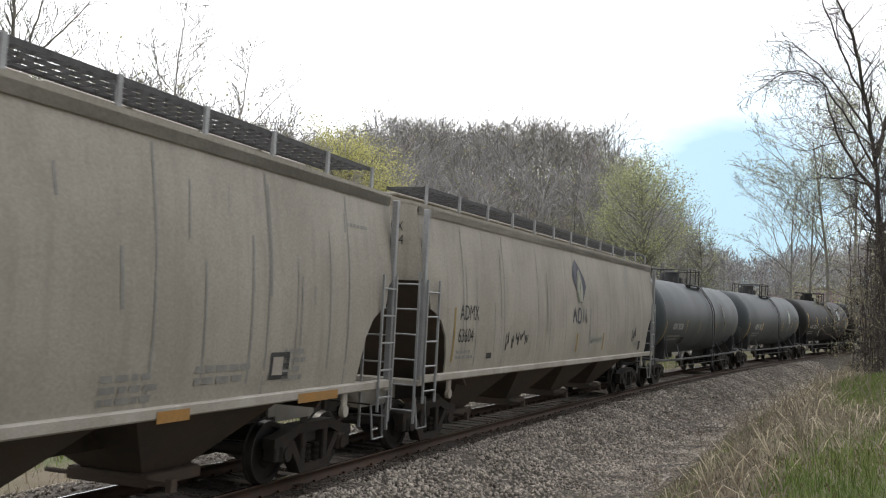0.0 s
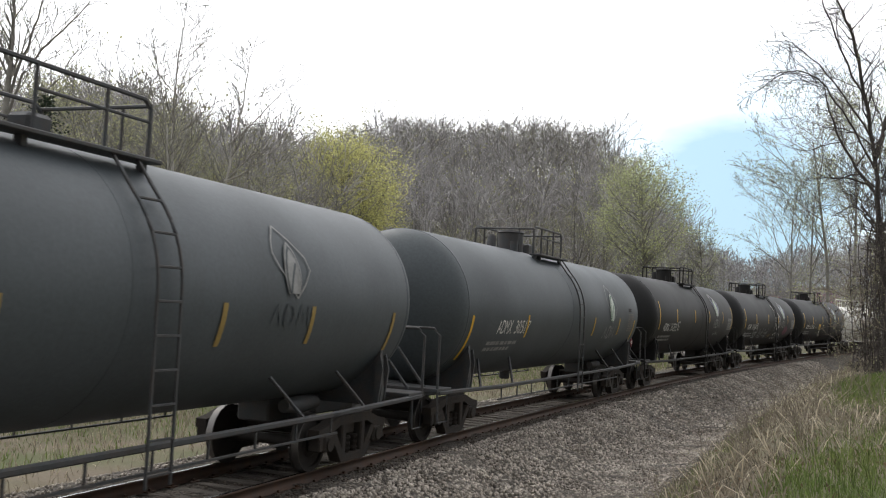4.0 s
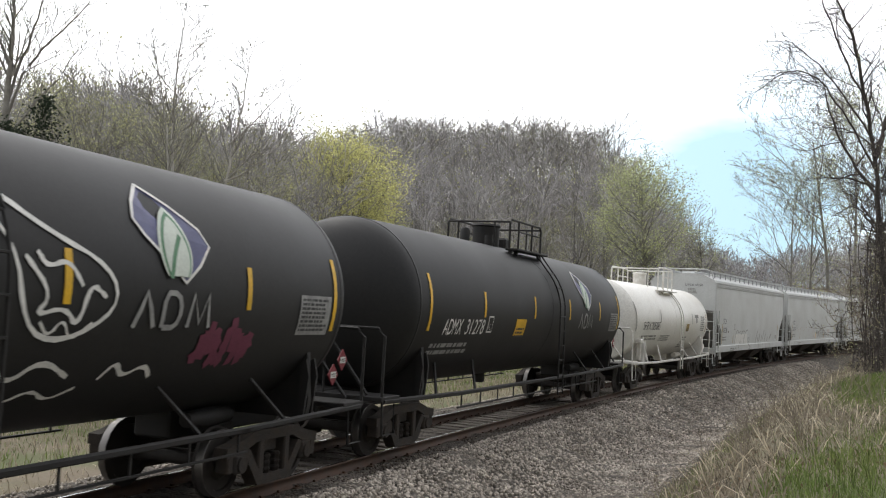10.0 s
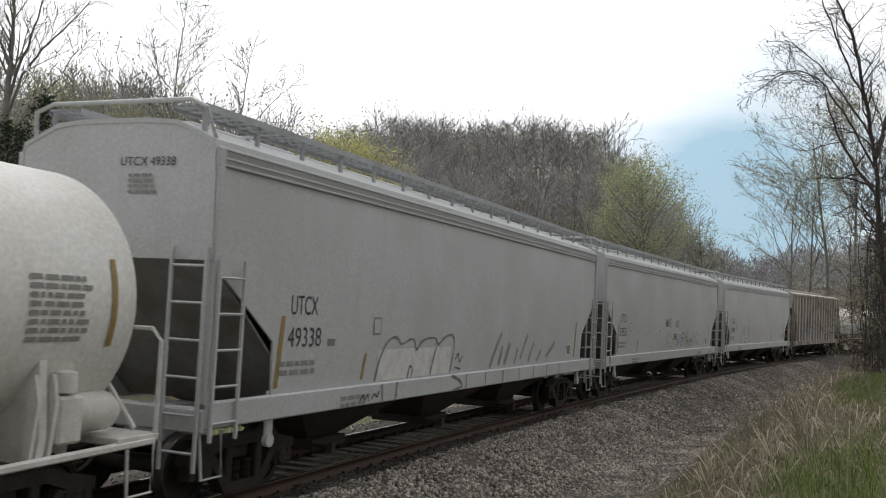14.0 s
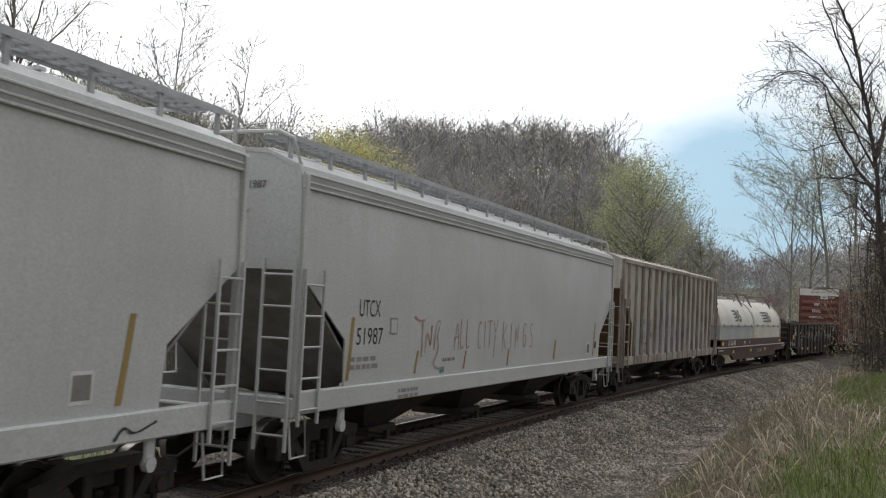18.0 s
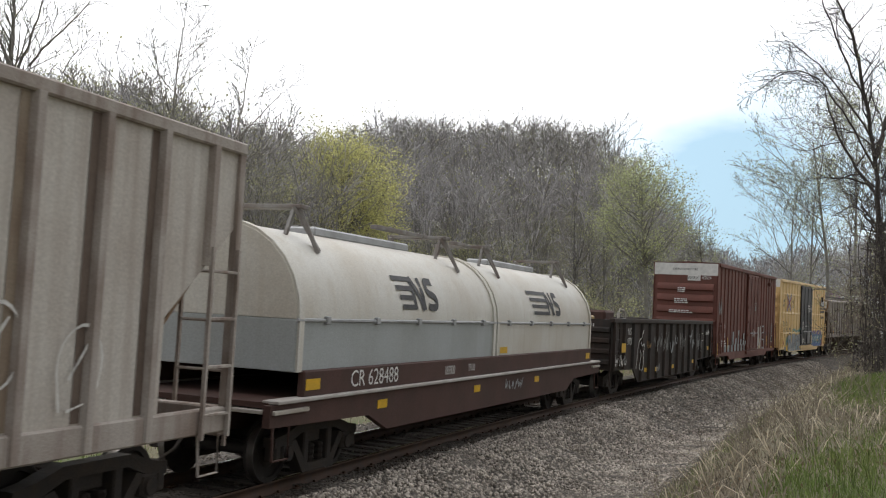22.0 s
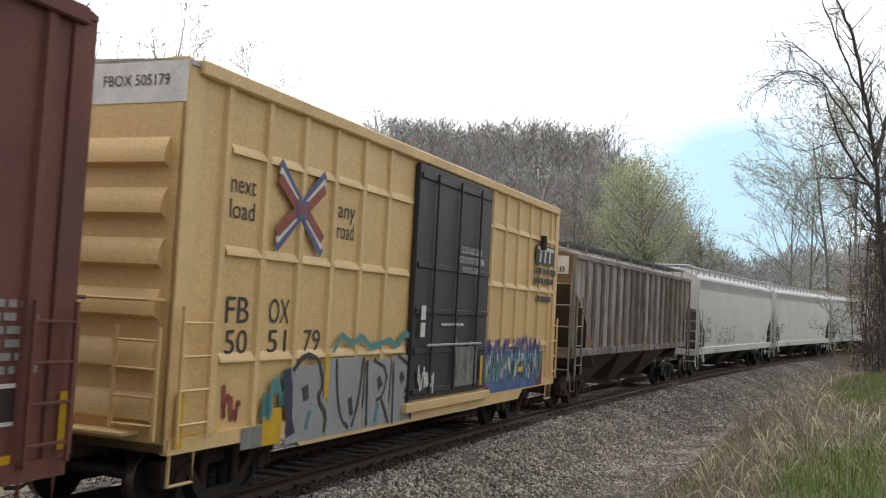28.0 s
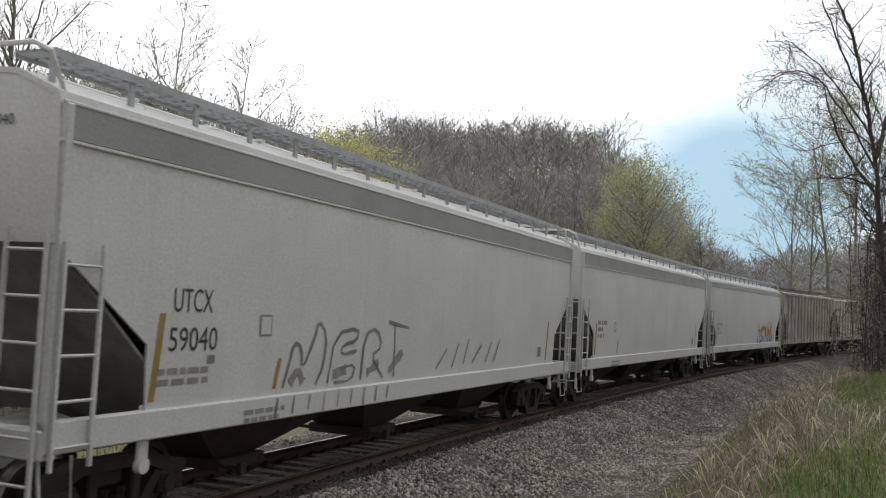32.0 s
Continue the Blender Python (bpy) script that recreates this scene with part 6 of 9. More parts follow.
def placards(car, x, z, y):
    for dx, dz in ((0, 0), (0.3, 0.22)):
        s = Shape().slab([(-0.17, 0), (0, 0.17), (0.17, 0), (0, -0.17)], "y", -0.01, 0.01)
        ob = part("placard", s, M_PLACRED, car, "red diamond placard", m=pose(x + dx, y, z + dz))
        part("placard_panel", Shape().box(-0.09, 0.09, -0.016, -0.011, -0.05, 0.05), M_WHITE, ob)
        write(ob, "1987", -0.07, -0.028, 0.056, M_DARK, lambda q: 0.016, span=0.14)


STR = [-7.22, -4.45, -1.1, 1.9, 5.1, 7.45]
car, wf = tank_car(-104.5, "blue-grey tank car with railed dome platform", M_GTANK, M_GREYFIT, drum=0.34, drum_h=0.4)
tank_marks(car, wf, "30226", [-7.4, -3.9, -1.4, 2.1, 4.3, 7.1], M_WHITE, (3.7, 2.7, 0.95, 0.95, None, M_FADED, M_FADED, M_GTANK, M_GTANK), 0.45, stripe_mat=M_DULLYEL, at=-6.45, tall=0.25, drop_first=0.62)
patch(car, -4.3, -3.6, 1.62, 1.9, M_BFIT, wf, "patch", "dark repainted patch")
car, wf = tank_car(-86.1, "grey tank car with a pale leaf mark", M_GTANK, M_GREYFIT, dome_x=-1.05)
tank_marks(car, wf, "30517", [-7.4, -3.9, 2.14, 5.13, 7.2], M_WHITE, (4.1, 2.45, 1.15, 1.2, None, M_FADED, M_LEAFPALE, M_LEAFGREEN, M_FADED), 0.45, at=-6.0, drop_first=0.62)
bars(car, 6.3, 2.72, 0.75, 0.045, 8, M_BRACKET, wf, 9)
patch(car, 6.3, 6.7, 2.82, 2.94, M_BFIT, wf, "patch", "black painted-out bar")
placards(car, 8.3, 1.55, -1.2)
BADGE = (3.62, 2.80, 1.05, 1.3, M_LOGOBLUE, M_WHITE, M_LEAFPALE, M_LEAFGREEN, M_FADED)


def data_panel(car, wf, x, z, w, h):
    """A pale specification panel with dark lines of print."""
    patch(car, x, x + w, z, z + h, M_FADED, wf, "data_panel", "pale specification panel")
    bars(car, x + 0.04, z + h - 0.08, w - 0.15, 0.035, int(h / 0.065), M_DARK, lambda q: wf(q) + 0.005, int(x * 10))


T3, wf = tank_car(-67.67, "black tank car with yellow reflectors and white lettering", M_BTANK, M_BFIT)
tank_marks(T3, wf, "31232", STR, M_WHITE, BADGE)
scrawl(T3, 3.3, 4.6, 1.85, 2.15, M_FADED, wf, 81, 3, 0.03)
T4, wf = tank_car(-49.24, "black tank car with white and silver graffiti", M_BTANK, M_BFIT)
tank_marks(T4, wf, "31364", STR, M_WHITE, BADGE)
TAG = [[(0, 0.75), (0.1, 0.95), (0.35, 1.0), (0.2, 0.55), (0.15, 0.05)], [(0.28, 0.6), (0.3, 0.25), (0.38, 0.55), (0.42, 0.25), (0.5, 0.65)], [(0.56, 0.6), (0.55, 0.2)], [(0.78, 0.75), (0.66, 0.62), (0.76, 0.4), (0.62, 0.15)],
       [(0.82, 0.35), (0.98, 0.5), (0.9, 0.65), (0.82, 0.3), (0.98, 0.2)], [(1.22, 1.1), (1.1, 0.9), (1.08, -0.1)], [(1.0, 0.5), (1.25, 0.6)], [(-0.05, 0.0), (0.5, 0.12), (1.2, -0.12), (0.7, -0.2), (0.35, -0.1)]]
for a in (-4.85, -3.25, -1.75):
    P, F = [], []
    for path in TAG:
        ribbon(P, F, rounded([(a + x * 0.95, 1.78 + z * 0.42) for x, z in path]), 0.032)
    on_side(T4, "scrawl", P, F, M_SILVER, wf, "silver looping tag", lift=0.008)
scrawl(T4, -7.0, -5.5, 1.6, 2.1, M_SILVER, wf, 95, 4, 0.025)
strokes(T4, [[(0.55, 3.63), (1.08, 3.52), (1.63, 3.21), (2.51, 2.91), (2.66, 2.48), (1.94, 2.13), (1.39, 2.3), (1.21, 3.11), (0.8, 3.4), (0.55, 3.63)], [(1.35, 2.95), (1.7, 2.6), (1.5, 2.4), (1.9, 2.5), (2.1, 2.28), (2.2, 2.75), (2.45, 2.6)], [(1.2, 1.97), (1.5, 1.75), (1.8, 2.0), (2.27, 1.8)], [(1.5, 3.0), (1.62, 2.85), (1.9, 2.95), (2.1, 2.7)], [(2.75, 1.75), (2.9, 1.95), (3.1, 1.75), (3.4, 1.9), (3.6, 1.74)]], M_WHITE, wf, 0.05, "white looping outline")
strokes(T4, [[(0.75, 3.1), (0.95, 2.9), (0.85, 2.6), (1.1, 2.4), (1.0, 2.1)], [(1.6, 2.35), (1.75, 2.2), (1.9, 2.4), (2.05, 2.15), (2.3, 2.35)], [(1.3, 1.65), (1.6, 1.55), (1.9, 1.7), (2.2, 1.55), (2.5, 1.68)]], M_WHITE, wf, 0.035, "white squiggles")
scrawl(T4, -0.2, 0.6, 1.55, 1.95, M_DULLYEL, wf, 97, 3, 0.03, "dull yellow scribble")
scrawl(T4, 4.2, 5.4, 1.7, 2.4, M_ROSE, wf, 98, 5, 0.12, "dark rose spray cloud")
T5, wf = tank_car(-30.8, "black tank car with a yellow notice panel", M_BTANK, M_BFIT)
tank_marks(T5, wf, "31278", STR, M_WHITE, BADGE)
patch(T5, -2.4, -1.7, 2.12, 2.5, M_YELLOW, wf, "notice_panel", "yellow notice panel")
bars(T5, -2.33, 2.25, 0.55, 0.05, 3, M_DARK, lambda z, f=wf: f(z) + 0.004, 5)
for c, n in ((T3, "31232"), (T4, "31364"), (T5, "31278")):
    patch(c, -4.22, -3.92, 2.2, 2.55, M_WHITE, wf, "plate_mark", lift=0.012)
    patch(c, -4.19, -3.95, 2.23, 2.52, M_BTANK, wf, "plate_mark", lift=0.016)
    write(c, "C", -4.13, 2.26, 0.12, M_WHITE, lambda z, f=wf: f(z) + 0.014)
    data_panel(c, wf, 6.42, 2.2, 0.9, 0.55)
    placards(c, 8.3, 1.55, -1.2)
    write(c, n, 0.2, 3.05, 0.17, M_WHITE, None, end=-8.46)
    bars(c, 0.2, 2.9, 0.5, 0.06, 2, M_FADED, None, 4, end=-8.47)
W1, wf = tank_car(-13.87, "white tank car with railed dome and side ladder", M_WTANK, M_WFIT, R=1.46, zc=2.52, half=6.3, plat=6.85, head=0.40, dome_x=-0.58, drum=0.27, drum_h=0.40, sill=True, ladder_x=0.95, rail=(-0.8, 1.65, 0.68))
write(W1, "SHPX 205685", -5.3, 2.22, 0.30, M_DARK, wf, span=2.45, slant=0.08)
bars(W1, -5.3, 1.95, 2.5, 0.065, 2, M_FAINT, wf, 7)
write(W1, "SHPX 205685", 0.5, 3.14, 0.15, M_DARK, None, end=-6.69, span=1.0)
bars(W1, 0.55, 2.95, 0.8, 0.07, 3, M_FAINT, None, 8, end=-6.70)
bars(W1, 0.6, 2.1, 0.9, 0.07, 3, M_FAINT, None, 9, end=-6.70)
for x, z0, z1, m in ((-6.35, 2.2, 3.2, M_FAINT), (-2.75, 2.5, 2.95, M_FAINT), (2.98, 2.45, 2.9, M_FAINT), (5.95, 2.1, 3.0, M_DULLYEL)):
    patch(W1, x, x + 0.08, z0, z1, m, wf, "reflector")
patch(W1, 1.85, 2.4, 2.15, 2.45, M_DULLYEL, wf, "notice_panel", "ochre notice panel")
bars(W1, 1.9, 2.22, 0.4, 0.05, 2, M_DARK, lambda z, f=wf: f(z) + 0.004, 5)
patch(W1, 3.55, 4.3, 2.72, 2.86, M_FAINT, wf, "stencil_bar")
patch(W1, 3.78, 4.05, 2.5, 2.72, M_FAINT, wf, "stencil_bar")
bars(W1, 4.8, 2.75, 0.8, 0.05, 8, M_FAINT, wf, 11)
bars(W1, 1.7, 1.85, 0.8, 0.06, 5, M_FAINT, wf, 12)
bars(W1, -2.4, 1.95, 1.6, 0.05, 3, M_FAINT, wf, 13)
part("warning_diamond", Shape().slab([(-0.2, 0), (0, 0.26), (0.2, 0), (0, -0.26)], "x", -0.01, 0.01), M_DARK, W1, "black and white diamond placard", m=pose(-6.72, -0.15, 1.8))
part("warning_diamond", Shape().slab([(-0.14, 0), (0, 0.2), (0.14, 0), (0, -0.2)], "x", -0.01, 0.01), M_WHITE, W1, m=pose(-6.732, -0.15, 1.8))
part("air_tank", Shape().lathe([(-0.45, 0.02), (-0.42, 0.14), (-0.3, 0.21), (0.3, 0.21), (0.42, 0.14), (0.45, 0.02)], "x", 16, (6.0, -1.15, 1.40)), M_WFIT, W1)
part("valve_box", Shape().lathe([(-0.12, 0.05), (-0.1, 0.14), (0.1, 0.14), (0.12, 0.05)], "z", 12, (5.5, -1.3, 1.75)).box(5.35, 5.7, -1.42, -1.1, 1.14, 1.62, 0.03), M_WFIT, W1)
part("valve_box", Shape().box(-5.75, -5.45, -1.5, -1.15, 1.75, 1.9, 0.02).box(-5.62, -5.5, -1.45, -1.3, 1.14, 1.76, 0.02), M_WFIT, W1)


# ---------------------------------------------------------------- coil car
def hood_profile(w, z0, zs, zt, n=14):
    pts = [(w, z0), (w, zs)]
    for i in range(1, n):
        a = math.pi * i / n
        pts.append((w * math.cos(a), zs + (zt - zs) * math.sin(a)))
    return pts + [(-w, zs), (-w, z0)]


def coil_car(u0, u1):
    L = (u1 - u0) / 2
    car = thing("coil_car", "coil steel car with two cream hoods on a red frame", "freight car", "freight cars")
    for k in (-1, 1):
        s = Shape().slab([(-L, 0.95), (-L, 1.25), (-L + 2.0, 1.3), (L - 2.0, 1.3), (L, 1.25), (L, 0.95), (L - 2.9, 0.9), (L - 3.6, 0.62), (-L + 3.6, 0.62), (-L + 2.9, 0.9)], "y", min(k * 1.5, k * 1.38), max(k * 1.5, k * 1.38))
        part("side_sill", s, M_RED, car)
        part("upper_sill", Shape().box(-L + 0.9, L - 0.9, min(k * 1.46, k * 1.34), max(k * 1.46, k * 1.34), 1.3, 1.68, 0.02), M_RED, car)
        part("sill_ledge", Shape().box(-L + 0.1, L - 0.1, min(k * 1.56, k * 1.3), max(k * 1.56, k * 1.3), 1.26, 1.31, 0.01), M_CHALK, car, "pale dusty ledge of the sill")
        for x in (-L + 3.2, -1.5, 2.6):
            part("reflector", Shape().box(x, x + 0.35, k * 1.5 - 0.006, k * 1.5 + 0.006, 0.98, 1.12), M_YELLOW, car, "yellow reflective plate")
        for x in (-L + 0.95, L - 1.5):
            part("reflector", Shape().box(x, x + 0.4, k * 1.46 - 0.006, k * 1.46 + 0.006, 1.4, 1.56), M_YELLOW, car)
    part("deck", Shape().box(-L + 0.1, L - 0.1, -1.4, 1.4, 1.2, 1.28), M_RED, car)
    part("center_sill", Shape().box(-L + 0.1, L - 0.1, -0.3, 0.3, 0.75, 1.2), M_RED, car)
    w, z0, zs, zt = 1.36, 1.66, 2.42, 3.8
    wf = lambda z: w if z < zs else w * math.sqrt(max(0.0, 1 - ((z - zs) / (zt - zs)) ** 2))
    for a, b in ((-L + 0.75, -0.02), (0.02, L - 0.75)):
        hood = part("hood", Shape().slab(hood_profile(w, zs, zs + 0.01, zt), "x", a, b), M_COIL, car, "rounded cream steel hood", smooth=30)
        part("hood_skirt", Shape().box(a, b, -w - 0.004, w + 0.004, z0, zs - 0.01, 0.01), M_COILLOW if a < -1 else M_COIL, hood, "grey lower skirt of the hood" if a < -1 else "")
        for x in (a + 0.1, b - 0.1):
            rim = [(y * 1.03, z if z <= zs else zs + (z - zs) * 1.03) for y, z in hood_profile(w, z0, zs, zt)]
            part("hood_rim", Shape().slab(rim, "x", x - 0.07, x + 0.07), M_COIL, hood)
        part("hood_seam", Shape().tube([(a, -w - 0.02, zs - 0.02), (b, -w - 0.02, zs - 0.02)], 0.028, 6), M_GALV, hood)
        n = 5
        for i in range(n):
            part("seam_clip", Shape().box(-0.06, 0.06, -0.05, 0.02, -0.06, 0.06, 0.01), M_GALV, hood, m=pose(a + (b - a) * (i + 0.5) / n, -w - 0.02, zs - 0.02))
        part("roof_cap", Shape().box(a + 2.2, b - 2.4, -0.28, 0.28, zt - 0.04, zt + 0.12, 0.03), M_GALV, hood)
        for x in (a + 1.2, b - 1.3):
            br = part("lifting_bracket", Shape().box(x - 0.16, x + 0.1, -0.68, 0.68, 4.10, 4.17, 0.01), M_BRACKET, hood, "weathered grey lifting bracket")
            for side in (-1, 1):
                part("bracket_leg", Shape().tube([(x, side * 0.95, 3.42), (x - 0.1, side * 0.62, 4.12)], 0.045, 4), M_BRACKET, br)
                part("bracket_leg", Shape().tube([(x - 0.35, side * 0.55, 3.66), (x - 0.12, side * 0.55, 4.12)], 0.04, 4), M_BRACKET, br)
                part("bracket_leg", Shape().tube([(x + 0.12, side * 0.9, 3.45), (x - 0.2, side * 0.58, 4.12)], 0.035, 4), M_BRACKET, br)
            if x > -L + 3 and x < L - 3:
                part("lifting_beam", Shape().box(x - (2.3 if x > (a + b) / 2 else 0.9), x + 0.1, -0.16, 0.0, 4.12, 4.2, 0.01), M_BRACKET, hood)
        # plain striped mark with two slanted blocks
        mx = (a + b) / 2 - 0.1
        long = 0.5 if a < -1 else 1.25
        for i in range(4):
            P, F = [], []
            z = 2.66 + i * 0.165
            ribbon(P, F, [(mx - long - i * 0.07, z), (mx + 0.05, z)], 0.085)
            on_side(hood, "striped_mark", P, F, M_DARK, wf, "black stripe of a railway mark", lift=0.012)
        for path in ([(mx + 0.06, 2.62), (mx + 0.02, 3.20)], [(mx + 0.06, 3.20), (mx + 0.42, 2.62)], [(mx + 0.46, 2.62), (mx + 0.42, 3.20)], rounded([(mx + 1.02, 3.14), (mx + 0.68, 3.16), (mx + 0.66, 2.94), (mx + 1.04, 2.88), (mx + 1.02, 2.66), (mx + 0.64, 2.68)])):
            P, F = [], []
            ribbon(P, F, path, 0.13)
            on_side(hood, "striped_mark", P, F, M_DARK, wf, lift=0.013)
    patch(car, 0.35, 0.85, 1.72, 1.86, M_YELLOW, lambda z: w + 0.004, "notice_panel", "yellow notice plate")
    write(car, "CR 628488", -L + 2.3, 1.38, 0.26, M_WHITE, lambda z: 1.462, span=1.7)
    write(car, "165900", 0.0 - 3.0, 1.40, 0.17, M_WHITE, lambda z: 1.462, width=0.72)
    write(car, "77100", -1.8, 1.42, 0.15, M_WHITE, lambda z: 1.462, width=0.72)
    scrawl(car, 0.4, 1.7, 0.85, 1.15, M_SILVER, lambda z: 1.502, 101, 6, 0.035)
    for k in (-1, 1):
        part("end_platform", Shape().box(k * (L - 0.5) - 0.45, k * (L - 0.5) + 0.45, -1.55, 1.55, 1.12, 1.18, 0.01), M_ADMSILL, car, "worn pale end platform")
    for k in (-1, 1):
        for side in (-1, 1):
            part("stirrup_step", Shape().tube([(k * (L - 0.1), side * 1.48, 1.05), (k * (L - 0.1), side * 1.5, 0.5), (k * (L - 0.5), side * 1.5, 0.5), (k * (L - 0.52), side * 1.48, 1.05)], 0.022, 5), M_RED, car)
    coupler(car, L - 0.1)
    running_gear(car, L - 2.0)
    TRAIN.append((car, (u0 + u1) / 2, L * 0.76))


coil_car(72.2, 90.4)


# ---------------------------------------------------------------- gondola
def gondola(u0, u1):
    L = (u1 - u0) / 2
    car = thing("gondola_car", "sooty black gondola car with white sprayed tags", "freight car", "freight cars")
    top, w = 2.48, 1.52
    wf = lambda z: w + 0.004
    for k in (-1, 1):
        s = Shape().slab([(-L, 0.95), (-L, top), (L, top), (L, 0.95), (L - 2.9, 0.88), (L - 3.5, 0.42), (-L + 3.5, 0.42), (-L + 2.9, 0.88)], "y", min(k * w, k * (w - 0.05)), max(k * w, k * (w - 0.05)))
        part("side", s, M_GOND, car)
        part("top_chord", Shape().box(-L, L, min(k * (w + 0.1), k * (w - 0.06)), max(k * (w + 0.1), k * (w - 0.06)), top - 0.02, top + 0.13, 0.02), M_GOND, car)
        for i in range(15):
            x = -L + 0.3 + (2 * L - 0.6) * i / 14
            lo = 0.46 if abs(x) < L - 3.4 else 0.95
            part("side_stake", Shape().slab([(-0.09, 0), (-0.05, 0.09), (0.05, 0.09), (0.09, 0)], "z", lo, top - 0.03), M_GOND, car, m=pose(x, k * w, 0, 0, 0, 0 if k > 0 else 180))
    for k in (-1, 1):
        part("end_wall", Shape().box(min(k * L, k * (L - 0.06)), max(k * L, k * (L - 0.06)), -w, w, 0.95, top + 0.08), M_GOND, car)
        for i in range(4):
            z = 1.2 + i * 0.34
            part("end_rib", Shape().slab([(0, z - 0.1), (0.09, z - 0.05), (0.09, z + 0.05), (0, z + 0.1)], "y", -w + 0.05, w - 0.05), M_GOND, car, m=pose(k * L, 0, 0, 0, 0, 0 if k > 0 else 180))
        for side in (-1, 1):
            ladder(car, (k * (L - 0.6), side * (w + 0.11), 1.0), (k * (L - 0.6), side * (w + 0.11), top), (k * 0.5, 0, 0), 4, M_GOND)
            part("stirrup_step", Shape().tube([(k * (L - 0.1), side * 1.48, 1.0), (k * (L - 0.1), side * 1.5, 0.45), (k * (L - 0.5), side * 1.5, 0.45), (k * (L - 0.52), side * 1.48, 1.0)], 0.022, 5), M_GOND, car)
    part("floor", Shape().box(-L, L, -w, w, 1.0, 1.06), M_GOND, car)
    part("center_sill", Shape().box(-L, L, -0.3, 0.3, 0.75, 1.0), M_GOND, car)
    write(car, "NS 970021", 0.2, 2.28, 0.13, M_WHITE, None, end=-L - 0.01, span=1.15)
    write(car, "NS", -L + 2.0, 2.06, 0.24, M_WHITE, wf, span=0.42)
    write(car, "970021", -L + 1.95, 1.72, 0.26, M_WHITE, wf, span=0.95)
    for x, z in ((-L + 0.95, 1.5), (-L + 4.0, 0.75), (-L + 5.6, 0.72), (L - 8.4, 0.72), (L - 4.6, 0.8), (L - 1.3, 1.3)):
        patch(car, x, x + (0.5 if z > 1.4 else 0.34), z, z + (0.3 if z > 1.4 else 0.15), M_YELLOW, lambda q: w + 0.095, "reflector", "yellow reflective plate")
    st = lambda z: w + 0.096
    for i, (a, b, z0, z1, m, n) in enumerate(((-L + 0.2, -L + 1.6, 0.95, 1.45, M_WHITE, 4), (-L + 4.2, -L + 4.9, 1.5, 1.85, M_ORANGE, 3), (-L + 5.2, -L + 7.6, 1.2, 2.1, M_FADED, 5), (-L + 8.0, -L + 9.3, 1.2, 2.1, M_SILVER, 2), (-L + 9.7, -L + 10.9, 1.15, 2.15, M_FADED, 2),
                                              (-L + 11.5, -L + 12.6, 1.3, 2.2, M_SILVER, 2), (-L + 13.0, L - 2.4, 1.1, 2.1, M_FADED, 2), (L - 1.7, L - 0.9, 1.9, 2.2, M_WHITE, 3), (-L + 5.7, -L + 6.3, 0.6, 1.0, M_FADED, 3))):
        scrawl(car, a, b, z0, z1, m, st, 110 + i, n, 0.06 if m is M_SILVER else 0.035 if n > 2 else 0.05, "white sprayed tag")
    strokes(car, [[(-4.62, 2.22), (-4.78, 2.1), (-4.85, 1.95), (-5.25, 1.88), (-5.38, 1.5), (-5.52, 0.9)], [(-4.95, 1.8), (-4.75, 1.65), (-4.5, 1.78), (-4.47, 1.55), (-4.68, 1.42), (-4.5, 1.2), (-4.6, 0.9), (-4.75, 0.82)], [(-5.0, 1.55), (-4.88, 1.3), (-5.12, 0.95), (-4.95, 0.84)]], M_WHITE, st, 0.05, "white looping sprayed lines")
    patch(car, L - 2.2, L - 1.8, 1.7, 2.05, M_WHITE, wf, "tack_board", "white framed board", lift=0.004)
    patch(car, L - 2.16, L - 1.84, 1.74, 2.01, M_GOND, wf, "tack_board", lift=0.008)
    # what sticks up out of the load
    part("load", Shape().box(-L + 0.5, L - 0.5, -1.2, 1.2, 1.06, 2.1, 0.15), M_UNDER, car, "dark scrap load")
    s = Shape().box(-4.6, -3.4, -0.2, 0.5, 2.0, 2.85, 0.08)
    part("scrap_block", s, M_RED, car, "rusty red block in the load")
    part("scrap_hoop", Shape().tube([(-3.3, -0.3, 2.3), (-3.2, -0.3, 2.8), (-3.05, -0.3, 2.92), (-2.5, -0.3, 2.86), (-2.35, -0.3, 2.7), (-2.3, -0.3, 2.3)], 0.045, 8), M_ADMSILL, car, "pale bent pipe in the load")
    part("scrap_plate", Shape().box(-7.0, -6.5, -0.4, 0.2, 2.3, 2.66, 0.05), M_DULLYEL, car, "yellow piece in the load")
    coupler(car, L - 0.1)
    running_gear(car, L - 1.9)
    TRAIN.append((car, (u0 + u1) / 2, L * 0.76))


gondola(91.65, 108.4)


